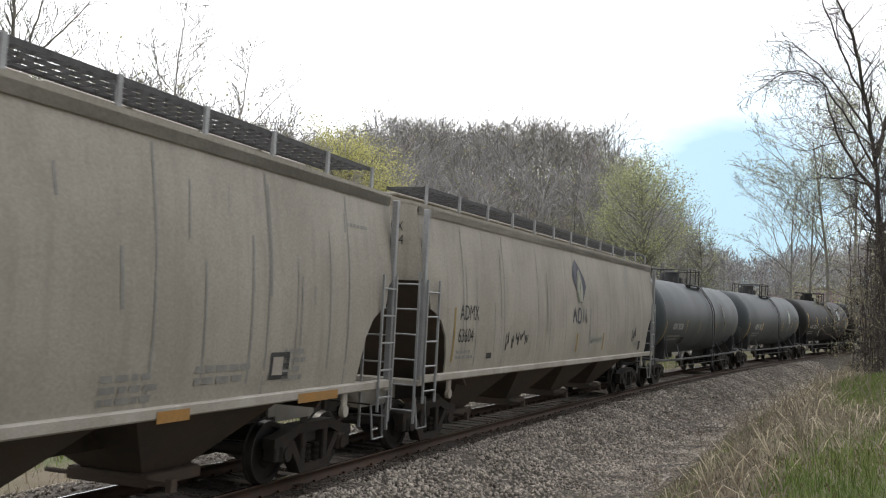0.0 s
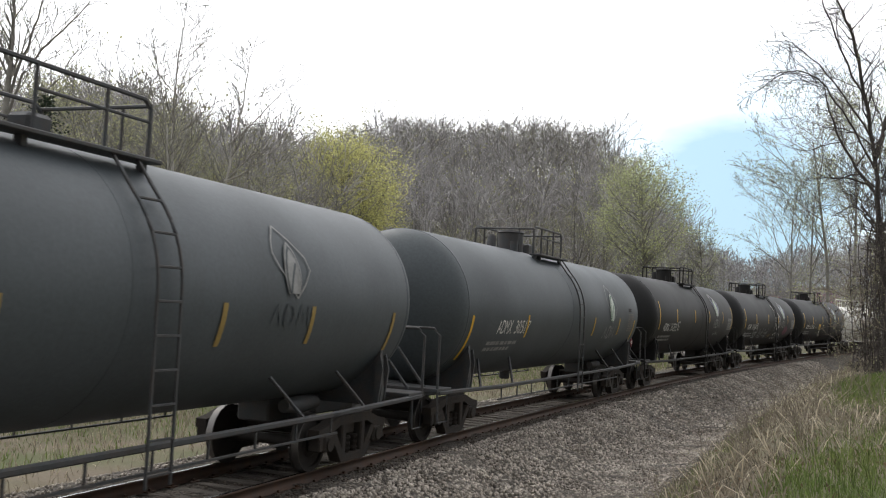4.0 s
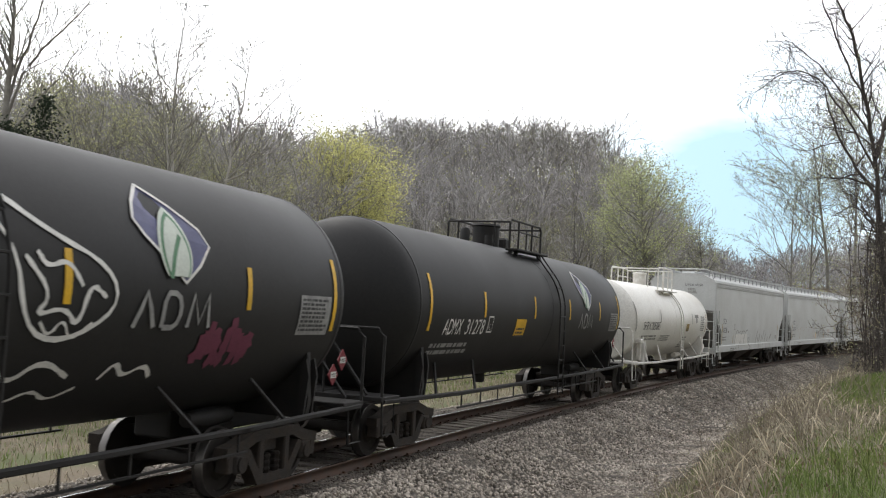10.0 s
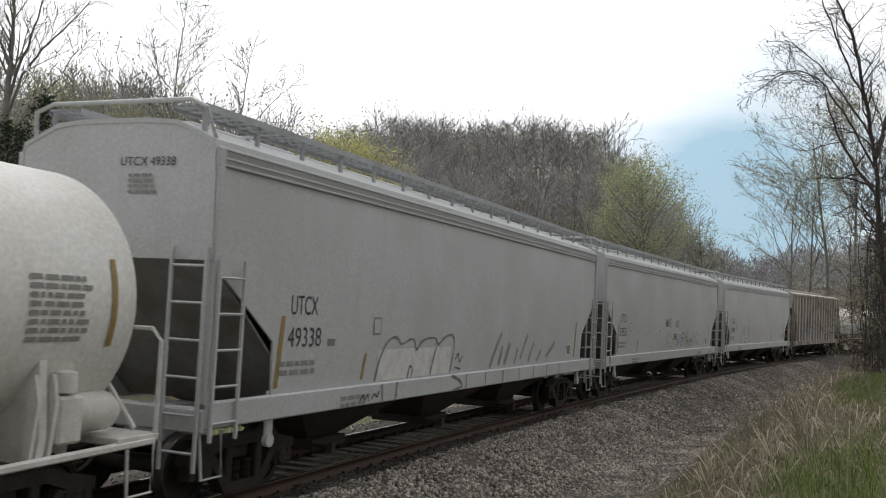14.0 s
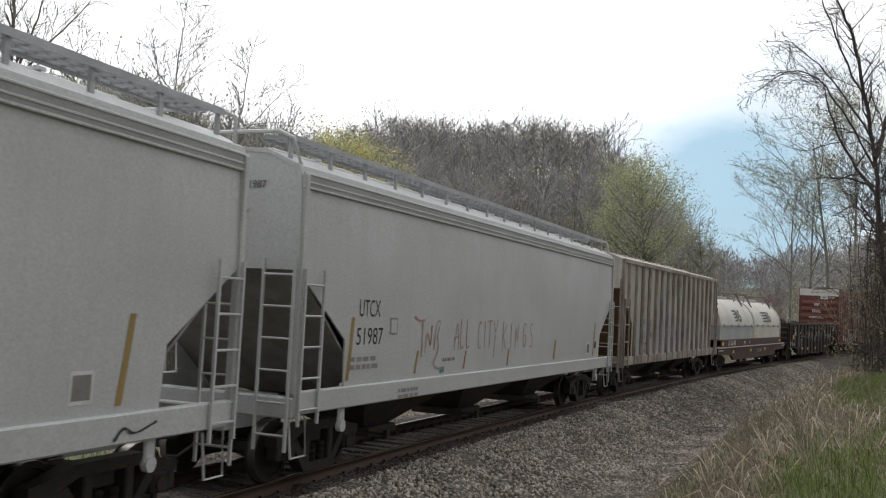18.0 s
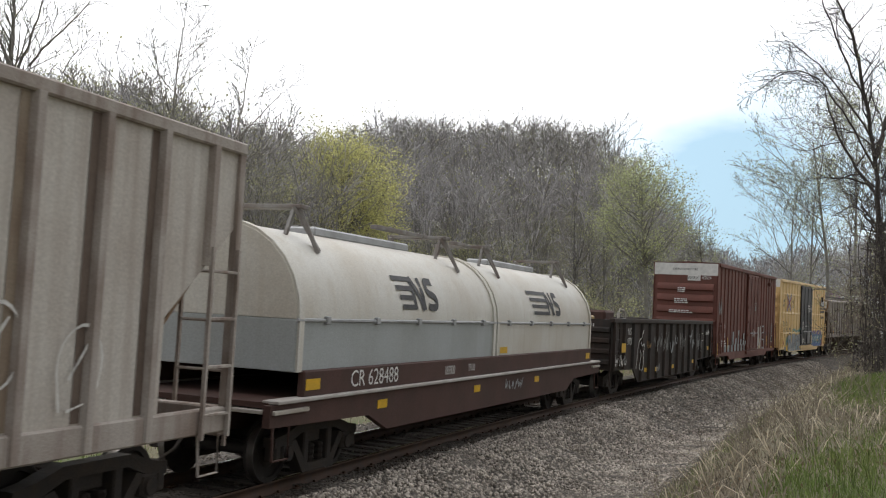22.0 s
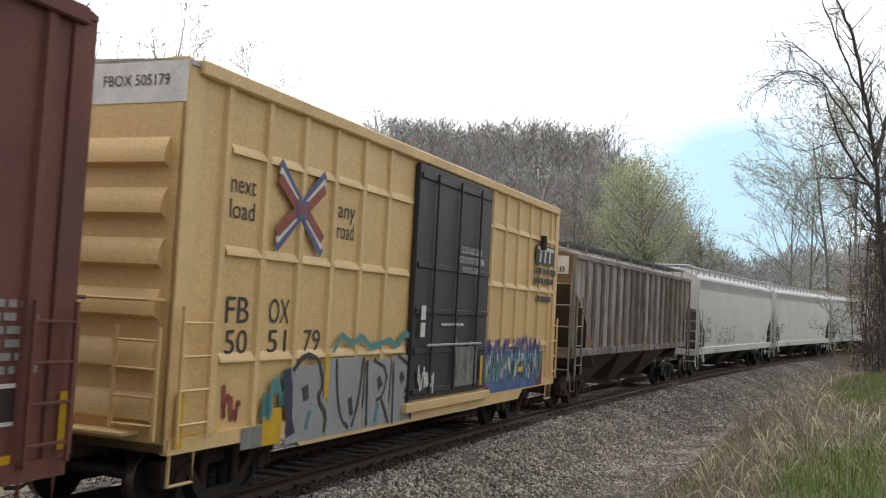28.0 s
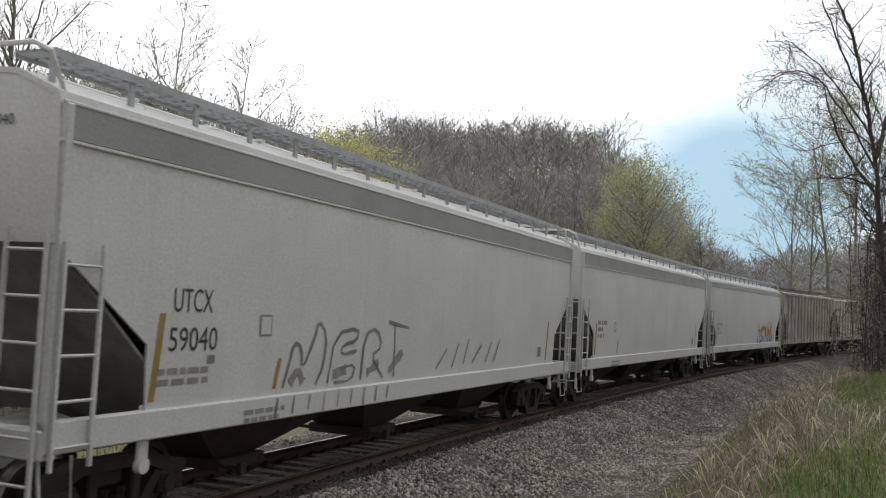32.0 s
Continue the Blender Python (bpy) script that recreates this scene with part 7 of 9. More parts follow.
# ---------------------------------------------------------------- boxcars
def boxcar(u0, u1, label, mat, rib_mat, top, sill, ribs, door, door_mat, end_bands, corr, rungs_mat):
    L, w = (u1 - u0) / 2, 1.55
    car = thing("boxcar", label, "freight car", "boxcars")
    for k in (-1, 1):
        part("side_wall", Shape().box(-L, L, min(k * w, k * (w - 0.06)), max(k * w, k * (w - 0.06)), sill, top - 0.05), mat, car)
        part("roof_rail", Shape().box(-L + 0.15, L - 0.15, min(k * (w + 0.09), k * (w - 0.1)), max(k * (w + 0.09), k * (w - 0.1)), top - 0.16, top + 0.02, 0.02), rib_mat, car)
        part("lower_sill", Shape().slab([(-L, sill - 0.02), (-L, sill + 0.16), (L, sill + 0.16), (L, sill - 0.02), (L - 2.6, sill - 0.02), (L - 2.9, sill - 0.22), (-L + 2.9, sill - 0.22), (-L + 2.6, sill - 0.02)], "y", min(k * (w + 0.05), k * (w - 0.04)), max(k * (w + 0.05), k * (w - 0.04))), rib_mat, car)
        me = Shape().slab([(-0.08, 0), (-0.05, 0.05), (0.05, 0.05), (0.08, 0)], "z", sill + 0.1, top - 0.15).mesh("side_post", rib_mat)
        for x in ribs:
            part("side_post", me, None, car, m=pose(x, k * w, 0, 0, 0, 0 if k > 0 else 180))
        part("corner_post", Shape().box(-L - 0.02, -L + 0.3, min(k * (w + 0.03), k * w), max(k * (w + 0.03), k * w), sill, top - 0.05, 0.01), rib_mat, car)
        part("corner_post", Shape().box(L - 0.3, L + 0.02, min(k * (w + 0.03), k * w), max(k * (w + 0.03), k * w), sill, top - 0.05, 0.01), rib_mat, car)
    prof = [(-1.6, top - 0.02), (-0.8, top + 0.03), (0, top + 0.06), (0.8, top + 0.03), (1.6, top - 0.02)]
    part("roof", Shape().slab(prof + [(y, z - 0.06) for y, z in prof[::-1]], "x", -L, L), M_GALV if rib_mat is M_BOXRIB else mat, car)
    for i in range(12):
        x = -L + 2 * L * (i + 0.5) / 12
        part("roof_rib", Shape().slab([(y, z + 0.04) for y, z in prof] + [(y, z - 0.01) for y, z in prof[::-1]], "x", x - 0.06, x + 0.06), M_GALV if rib_mat is M_BOXRIB else mat, car)
    part("floor", Shape().box(-L, L, -w, w, sill, sill + 0.1), M_UNDER, car)
    part("center_sill", Shape().box(-L, L, -0.3, 0.3, 0.72, sill + 0.05), M_UNDER, car)
    for k in (-1, 1):
        part("end_wall", Shape().box(min(k * L, k * (L - 0.06)), max(k * L, k * (L - 0.06)), -w, w, sill, top + 0.02), mat, car)
        for z in corr:
            s = Shape().slab([(0, z + 0.16), (0.05, z + 0.10), (0.10, z - 0.02), (0.10, z - 0.14), (0, z - 0.19)], "y", -w + 0.18, w - 0.18)
            part("end_corrugation", s, mat, car, m=pose(k * L, 0, 0, 0, 0, 0 if k > 0 else 180))
        z0, z1 = end_bands
        part("end_band", Shape().box(min(k * L, k * (L + 0.012)), max(k * L, k * (L + 0.012)), -w, w, z0, z1), M_WHITE, car, "white painted band under the roof")
        for side in (-1, 1):
            ladder(car, (k * (L - 0.62), side * (w + 0.11), sill + 0.12), (k * (L - 0.62), side * (w + 0.11), 2.55), (k * 0.55, 0, 0), 4, rungs_mat)
            ladder(car, (k * (L + 0.14), side * (w - 0.05), sill + 0.15), (k * (L + 0.14), side * (w - 0.05), 2.3), (0, -side * 0.6, 0), 4, rungs_mat, name="end_ladder")
            part("stirrup_step", Shape().tube([(k * (L - 0.1), side * w, sill), (k * (L - 0.1), side * w, sill - 0.38), (k * (L - 0.55), side * w, sill - 0.38), (k * (L - 0.55), side * w, sill)], 0.024, 5), rungs_mat, car)
        s = Shape().box(min(k * L, k * (L + 0.3)), max(k * L, k * (L + 0.3)), -1.2, 1.2, 1.08, 1.13, 0.01)
        part("crossover_step", s, rungs_mat, car)
        s = Shape().tube([(k * (L + 0.28), -1.45, 2.6), (k * (L + 0.28), 1.45, 2.6)], 0.022, 5)
        for side in (-1, 1):
            s.tube([(k * (L + 0.28), side * 1.45, 2.6), (k * L, side * 1.45, 2.6)], 0.022, 5)
        part("end_handrail", s, rungs_mat, car)
    a, b = door
    for k in (-1, 1):
        y0, y1 = (w + 0.02, w + 0.11)
        s = Shape().box(a, b, min(k * y0, k * y1), max(k * y0, k * y1), sill + 0.16, top - 0.2, 0.015)
        d = part("door", s, door_mat, car, "closed plug door")
        for z in (sill + 0.3, 1.9, 2.6, 3.4, top - 0.4):
            part("door_rib", Shape().box(a + 0.06, b - 0.06, min(k * y1, k * (y1 + 0.035)), max(k * y1, k * (y1 + 0.035)), z - 0.05, z + 0.05, 0.01), door_mat, d)
        for f in (0.2, 0.5, 0.8):
            x = a + (b - a) * f
            part("door_rod", Shape().tube([(x, k * (y1 + 0.05), sill + 0.25), (x, k * (y1 + 0.05), top - 0.3)], 0.022, 6), door_mat, d)
        part("door_handle", Shape().tube([(a + 0.5, k * (y1 + 0.07), 2.0), (b - 0.5, k * (y1 + 0.07), 2.0)], 0.025, 6), M_GALV, d)
        part("door_rail", Shape().box(a - 0.15, b + 0.3, min(k * (w + 0.02), k * (w + 0.15)), max(k * (w + 0.02), k * (w + 0.15)), sill - 0.04, sill + 0.12, 0.01), rib_mat, car)
    coupler(car, L - 0.05)
    running_gear(car, L - 1.75)
    TRAIN.append((car, (u0 + u1) / 2, L * 0.77))
    return car, L


POST = lambda z: 1.605
WALL = lambda z: 1.555
DOOR = lambda z: 1.70
u0, u1 = 109.55, 125.1
c0 = (u0 + u1) / 2
car, L = boxcar(u0, u1, "faded red boxcar with a white top band", M_BOXRED, M_BOXRED, 5.38, 0.92, [x for x in np.arange(-7.05, 7.2, 0.79) if not -1.2 < x < 2.2], (116.4 - c0, 119.3 - c0), M_BOXRED, (4.78, 5.36), [1.35, 1.95, 2.55, 3.12, 3.68, 4.22], M_BOXRED)
E0 = -L - 0.016
write(car, "EXCESS HEIGHT CAR", 0.62, 5.02, 0.10, M_DARK, None, end=E0, width=0.9)
patch(car, -0.10, -0.72, 4.52, 4.80, M_WHITE, None, "number_board", "white board", end=E0)
write(car, "PMRX", -0.14, 4.58, 0.15, M_DARK, None, end=E0 - 0.006, width=0.9)
write(car, "407024", -0.78, 4.60, 0.14, M_WHITE, None, end=E0, width=0.78)
E1 = -L - 0.11
bars(car, 0.35, 4.12, 0.35, 0.05, 3, M_WHITE, None, 1, end=E1)
bars(car, 0.5, 3.58, 0.7, 0.05, 3, M_WHITE, None, 2, end=E1)
bars(car, 0.75, 3.02, 1.1, 0.05, 2, M_WHITE, None, 3, end=E1)
write(car, "PM", -L + 0.8, 2.25, 0.22, M_WHITE, WALL, width=0.7)
write(car, "RX", -L + 1.6, 2.25, 0.22, M_WHITE, WALL, width=0.7)
write(car, "407", -L + 0.78, 1.78, 0.26, M_WHITE, WALL, width=0.6)
write(car, "024", -L + 1.55, 1.78, 0.26, M_WHITE, WALL, width=0.6)
bars(car, -L + 0.8, 1.6, 0.5, 0.07, 3, M_WHITE, WALL, 4)
bars(car, -L + 1.55, 1.6, 0.45, 0.07, 3, M_WHITE, WALL, 5)
patch(car, -5.9, -1.0, 0.95, 1.42, M_SILVER, WALL, "sprayed_patch", "grey painted-out patch", lift=0.004)
for x, z, k in ((-4.4, 2.1, 0.3), (-3.75, 1.75, 0.34), (-3.1, 2.15, 0.3), (-2.5, 1.7, 0.28), (-1.8, 2.0, 0.32), (-1.3, 1.6, 0.26)):
    patch(car, x, x + k, 1.40, z, M_SILVER, POST, "sprayed_letter", "pale grey sprayed letter stem", slant=0.08, lift=0.006)
strokes(car, [[(-4.7, 1.0), (-4.5, 1.9), (-4.2, 1.2), (-3.9, 2.0)], [(-3.3, 1.0), (-3.0, 1.9), (-2.6, 1.8), (-3.0, 1.4), (-2.4, 1.0)], [(-2.0, 1.0), (-1.7, 1.9), (-1.2, 1.0)]], M_GOND, POST, 0.05, "dark outline in the grey letters", soft=1, lift=0.010)
for a, b, z0, z1 in ((2.2, 2.62, 1.1, 2.33), (2.88, 3.18, 1.1, 2.38)):
    patch(car, a, b, z0, z1, M_CHALK, POST, "sprayed_letter", "chalky white sprayed letter stem", slant=0.02, lift=0.006)
strokes(car, [[(2.2, 2.3), (2.95, 1.15)], [(2.3, 1.3), (2.2, 1.8)]], M_CHALK, POST, 0.13, "chalky white diagonal", soft=0, lift=0.007)
strokes(car, [[(3.45, 2.37), (4.05, 2.37), (4.08, 2.0)], [(3.5, 2.0), (4.08, 2.0)], [(3.5, 1.97), (3.52, 1.62)], [(3.52, 1.62), (4.1, 1.6), (4.12, 1.1)], [(3.55, 1.15), (4.12, 1.1)]], M_SILVER, POST, 0.075, "square grey outlined letters", soft=0)
strokes(car, [[(4.4, 1.2), (4.45, 1.9)], [(4.4, 1.9), (4.8, 2.0)], [(5.4, 1.3), (5.5, 2.0), (5.9, 1.9), (5.5, 1.6), (6.0, 1.4)]], M_GOND, POST, 0.09, "faint dark sprayed letters", soft=0)
part("vent_box", Shape().box(5.16, 5.6, -1.72, -1.55, 4.76, 4.98, 0.02), M_BOXRED, car)
scrawl(car, -L + 0.25, -L + 0.75, 2.7, 3.7, M_FADED, POST, 123, 3, 0.04)
bars(car, 6.63, 2.48, 0.6, 0.07, 6, M_FADED, WALL, 6)
patch(car, 6.63, 7.25, 1.42, 1.80, M_WHITE, WALL, "stencil_frame", lift=0.004)
patch(car, 6.67, 7.21, 1.46, 1.76, M_GOND, WALL, "stencil_frame", lift=0.008)
for x, z in ((-L + 0.1, 1.0), (-L + 2.2, 1.25), (2.74, 1.12), (5.03, 1.25), (L - 0.15, 1.15)):
    patch(car, x, x + 0.1, z, z + 0.55, M_YELLOW, POST, "reflector", "yellow reflective strip")
patch(car, 6.73, 7.17, 0.98, 1.16, M_YELLOW, WALL, "notice_panel")
bars(car, 0.6, 3.6, 0.5, 0.07, 4, M_FADED, lambda z: 1.7, 7)
scrawl(car, 0.3, 0.9, 1.6, 2.3, M_WHITE, lambda z: 1.7, 124, 2, 0.04)

u0, u1 = 126.75, 142.3
c0 = (u0 + u1) / 2
posts = [127.54 - c0 + 0.91 * i for i in range(6)] + [137.2 - c0 + 0.88 * i for i in range(6)]
car, L = boxcar(u0, u1, "yellow boxcar with black door, graffiti along its base", M_BOXYEL, M_BOXRIB, 5.36, 0.9, posts, (133.1 - c0, 136.85 - c0), M_BLACK, (4.86, 5.34), [1.4, 1.98, 2.56, 3.14, 3.72, 4.30], M_BOXRIB)
for k, (a, b) in enumerate(((-L + 0.9, 133.0 - c0), (136.95 - c0, L - 0.3))):
    for z in (4.42, 3.18, 1.88):
        part("side_ledge", Shape().slab([(-1.55, z), (-1.60, z), (-1.60, z + 0.03), (-1.55, z + 0.12)], "x", a, b), M_BOXRIB, car)
write(car, "FBOX 505179", -0.35, 5.06, 0.13, M_DARK, None, end=-L - 0.016, span=0.95)
X2 = lambda u: u - c0
write(car, "next", X2(127.70), 3.96, 0.24, M_DARK, WALL, span=0.54)
write(car, "load", X2(127.70), 3.64, 0.24, M_DARK, WALL, span=0.54)
write(car, "any", X2(130.42), 3.93, 0.25, M_DARK, WALL, span=0.54)
write(car, "road", X2(130.42), 3.62, 0.25, M_DARK, WALL, span=0.52)
write(car, "FB", X2(127.75), 2.36, 0.33, M_DARK, WALL, span=0.5)
write(car, "OX", X2(128.72), 2.36, 0.33, M_DARK, WALL, span=0.5)
write(car, "50", X2(127.77), 1.98, 0.30, M_DARK, WALL, span=0.48)
write(car, "51", X2(128.72), 1.98, 0.30, M_DARK, WALL, span=0.46)
write(car, "79", X2(129.64), 1.98, 0.30, M_DARK, WALL, span=0.46)
for sx in (-1, 1):
    for sz in (-1, 1):
        for mat, off, w in ((M_BLUE, 0.12, 0.12), (M_WHITE, 0.02, 0.09), (M_CRIM, -0.09, 0.14)):
            P, F = [], []
            ribbon(P, F, [(-5.22 + sx * 0.05, 3.91 + sz * (0.03 + off * 0.6)), (-5.22 + sx * 0.60, 3.91 + sz * (0.45 + off))], w)
            on_side(car, "crossed_bands_mark", P, F, mat, POST, "arm of a crossed blue, white and red mark" if sx + sz == 2 else "", lift=0.004 + 0.003 * (off < 0.1) + 0.003 * (off < 0))
patch(car, -5.36, -5.08, 3.78, 4.04, M_BLUE, POST, "mark_centre", lift=0.014)
patch(car, -5.30, -5.14, 3.84, 3.98, M_CRIM, POST, "mark_centre", lift=0.017)
# graffiti, painted over ribs and wall
for a, b, z in ((-5.30, -4.30, 1.78), (-4.24, -3.10, 1.86), (-3.05, -2.15, 1.80), (-2.10, -1.15, 1.84)):
    patch(car, a, b, 0.74, z, M_SILVER, POST, "sprayed_letter", "silver-grey sprayed letter body", slant=0.05, lift=0.003)
patch(car, -6.35, -5.8, 0.78, 1.05, M_SLOPE, POST, "sprayed_patch", "grey smudge", lift=0.003)
strokes(car, [[(-5.36, 1.75), (-5.28, 1.3), (-5.18, 0.85)]], M_NAVY, POST, 0.22, "dark block shadow of a letter", soft=0, lift=0.008)
strokes(car, [[(-5.2, 1.72), (-4.9, 1.95), (-4.5, 1.86), (-4.34, 1.5), (-4.5, 1.3), (-4.2, 1.05), (-4.25, 0.8)], [(-3.98, 1.85), (-3.9, 1.3), (-3.75, 0.95), (-3.5, 0.8)], [(-3.1, 1.85), (-3.2, 1.2), (-3.4, 0.8)], [(-2.97, 1.8), (-2.9, 0.78)], [(-2.75, 1.8), (-2.2, 1.62), (-2.35, 1.2), (-2.6, 1.15)], [(-2.4, 1.15), (-2.1, 0.75)], [(-2.0, 1.75), (-1.95, 0.72)], [(-1.85, 1.85), (-1.2, 1.6), (-1.5, 1.2)], [(-1.5, 1.15), (-1.2, 0.75)]], M_DARK, POST, 0.07, "black outline of sprayed letters", soft=1, lift=0.010)
strokes(car, [[(-4.86, 1.5), (-4.8, 1.3)], [(-3.5, 1.25), (-3.42, 0.98)], [(-2.55, 1.52), (-2.45, 1.35)], [(-1.7, 1.55), (-1.6, 1.4)]], M_DARK, POST, 0.14, "black hollow of a letter", soft=0, lift=0.011)
strokes(car, [[(-4.78, 0.9), (-4.68, 1.15)], [(-2.6, 0.8), (-2.5, 1.1)]], M_TEAL, POST, 0.1, "teal hollow of a letter", soft=0, lift=0.011)
strokes(car, [[(-4.1, 1.95), (-3.85, 2.2), (-3.5, 2.06), (-3.2, 2.18)], [(-3.2, 2.18), (-2.9, 2.0), (-2.2, 2.1), (-1.95, 2.0)], [(-1.95, 2.0), (-1.6, 2.2), (-1.03, 2.12)]], M_TEAL, POST, 0.1, "teal sprayed edge", soft=0, lift=0.009)
scrawl(car, X2(128.6), X2(129.2), 0.95, 1.7, M_TEAL, POST, 131, 2, 0.1)
patch(car, X2(128.65), X2(129.1), 0.78, 1.25, M_YELLOW, POST, "sprayed_patch")
scrawl(car, X2(127.75), X2(128.2), 1.1, 1.6, M_CRIM, WALL, 132, 2, 0.07, "small red sprayed sign")
patch(car, X2(136.95), X2(140.9), 0.92, 1.8, M_SPRAYBLUE, POST, "sprayed_field", "blue sprayed field", lift=0.003)
scrawl(car, X2(136.95), X2(140.9), 1.6, 2.12, M_VIOLET, POST, 136, 7, 0.13, "violet sprayed edge")
scrawl(car, X2(137.2), X2(140.6), 0.95, 1.75, M_NAVY, POST, 138, 5, 0.06, "dark outlines")
patch(car, X2(136.95), X2(137.25), 0.92, 1.5, M_ROSE, POST, "sprayed_field", slant=0.1, lift=0.006)
patch(car, X2(139.2), X2(139.6), 1.3, 1.42, M_YELLOW, POST, "sprayed_dash", slant=0.05, lift=0.012)
scrawl(car, X2(137.0), X2(140.8), 0.95, 1.85, M_WHITE, POST, 133, 8, 0.07, "white sprayed highlights")
scrawl(car, X2(137.0), X2(141.2), 0.95, 1.9, M_TEAL, POST, 134, 8, 0.10, "teal sprayed letters")
patch(car, X2(140.7), X2(141.2), 0.92, 1.75, M_ROSE, POST, "sprayed_field", lift=0.005)
scrawl(car, X2(133.3), X2(134.1), 1.1, 1.72, M_WHITE, DOOR, 135, 3, 0.055, "white bubble tag on the door", 8)
scrawl(car, X2(135.1), X2(136.25), 1.15, 2.05, M_FADED, DOOR, 137, 3, 0.10, "grey hollow letters on the door", 7)
patch(car, X2(135.1), X2(136.25), 1.2, 1.95, M_SLOPE, DOOR, "sprayed_patch", lift=0.002)
patch(car, X2(136.45), X2(136.6), 1.15, 1.75, M_YELLOW, DOOR, "reflector")
for x, z in ((126.85, 0.95), (128.2 + 2.0, 1.3), (133.3, 1.3)):
    patch(car, X2(x), X2(x) + 0.13, z, z + 0.62, M_YELLOW, POST, "reflector", "yellow reflective strip", lift=0.012)
patch(car, X2(127.0), X2(127.7), 0.92, 1.08, M_YELLOW, WALL, "notice_panel", lift=0.04)
patch(car, X2(140.3), X2(141.85), 3.85, 4.32, M_DARK, POST, "brand_panel", "black panel with a plain white mark")
P, F = [], []
for i in range(3):
    ribbon(P, F, [(X2(140.62) + i * 0.4, 3.9), (X2(140.66) + i * 0.4, 4.22)], 0.14)
ribbon(P, F, [(X2(140.4), 4.24), (X2(141.75), 4.24)], 0.09)
on_side(car, "brand_mark", P, F, M_WHITE, POST, lift=0.010)
bars(car, X2(140.3), 3.62, 1.5, 0.14, 2, M_DARK, POST, 9)
bars(car, X2(140.5), 2.95, 1.0, 0.13, 1, M_DARK, POST, 10)
for i, word in enumerate(("CLOSE AND LOCK", "BOTH DOORS BEFORE", "MOVING CAR")):
    write(car, word, X2(135.1) + (0.0, -0.1, 0.12)[i], 3.74 - 0.19 * i, 0.13, M_WHITE, DOOR, width=0.75)
bars(car, X2(134.3), 2.35, 1.1, 0.045, 1, M_WHITE, DOOR, 11)
patch(car, X2(133.3), X2(133.5), 2.45, 2.7, M_WHITE, lambda z: 1.72, "sticker")
patch(car, X2(133.3), X2(133.5), 2.15, 2.4, M_WHITE, lambda z: 1.72, "sticker")
part("vent_box", Shape().box(X2(140.6), X2(140.8), -1.72, -1.6, 4.2, 4.55, 0.02), M_UNDER, car)


# ---------------------------------------------------------------- ties, stones and grass
def fast_mesh(name, V, F, mat):
    """A mesh from arrays: V (n, 3), F (m, 3 or 4)."""
    me = bpy.data.meshes.new(name)
    k = F.shape[1]
    me.vertices.add(len(V))
    me.vertices.foreach_set("co", np.ascontiguousarray(V, dtype=np.float32).ravel())
    me.loops.add(F.size)
    me.loops.foreach_set("vertex_index", np.ascontiguousarray(F, dtype=np.int32).ravel())
    me.polygons.add(len(F))
    me.polygons.foreach_set("loop_start", np.arange(0, F.size, k, dtype=np.int32))
    me.update(calc_edges=True)
    me.materials.append(mat)
    return me


def many(name, base_v, base_f, P, size, rng, mat, tilt=3.14):
    """Copies of a small form at places P with random turns and sizes, as one mesh."""
    n, m = len(P), len(base_v)
    q = rng.normal(size=(n, 4))
    q /= np.linalg.norm(q, axis=1)[:, None]
    w, x, y, z = q.T
    R = np.stack([1 - 2 * (y * y + z * z), 2 * (x * y - w * z), 2 * (x * z + w * y), 2 * (x * y + w * z), 1 - 2 * (x * x + z * z), 2 * (y * z - w * x), 2 * (x * z - w * y), 2 * (y * z + w * x), 1 - 2 * (x * x + y * y)], -1).reshape(n, 3, 3)
    V = np.einsum("nij,mj->nmi", R, base_v) * size[:, None, None] * rng.uniform(0.75, 1.25, (n, m, 1)) + P[:, None, :]
    F = (np.arange(n)[:, None, None] * m + base_f[None]).reshape(-1, base_f.shape[1])
    return fast_mesh(name, V.reshape(-1, 3), F, mat)


rng = np.random.default_rng(11)
OCTA_V = np.array([(1, 0, 0), (-0.9, 0.1, 0), (0, 0.8, 0.1), (0.1, -0.85, 0), (0, 0.1, 0.6), (0.1, 0, -0.6)])
OCTA_F = np.array([(0, 2, 4), (2, 1, 4), (1, 3, 4), (3, 0, 4), (2, 0, 5), (1, 2, 5), (3, 1, 5), (0, 3, 5)])


def scatter(s0, s1, l0, l1, n, size, skip_ties=False):
    S, La = rng.uniform(s0, s1, n), rng.uniform(l0, l1, n)
    z = np.interp(La, [a for a, b in BED], [b for a, b in BED])
    x, y, z0, p = (np.interp(S, TS, a) for a in (TX, TY, TZ, TPSI))
    c, k = math.cos(CANT), math.sin(CANT)
    out, up = La * c + z * k, z * c - La * k
    return np.stack([x + out * np.cos(p), y - out * np.sin(p), z0 + up + size * 0.25], -1)


track_bed = thing("railway_track", "single curved railway track on stone ballast", "railway track", kind="structure")
tie_shapes = []
for i in range(4):
    s = Shape().box(-0.115, 0.115, -1.3, 1.3, -0.30, -0.185, 0.012)
    s.v = [(x + rng.normal(0, 0.004), y + rng.normal(0, 0.012), z + rng.normal(0, 0.004)) for x, y, z in s.v]
    tie_shapes.append(s.mesh("tie", M_TIE))
plate = Shape()
for k in (-1, 1):
    plate.box(-0.09, 0.09, k * 0.755 - 0.16, k * 0.755 + 0.16, -0.187, -0.165, 0.004)
    for q in (-0.11, 0.11):
        plate.box(-0.02, 0.02, k * 0.755 + q - 0.02, k * 0.755 + q + 0.02, -0.17, -0.13)
plate = plate.mesh("tie_plate", M_RAIL)
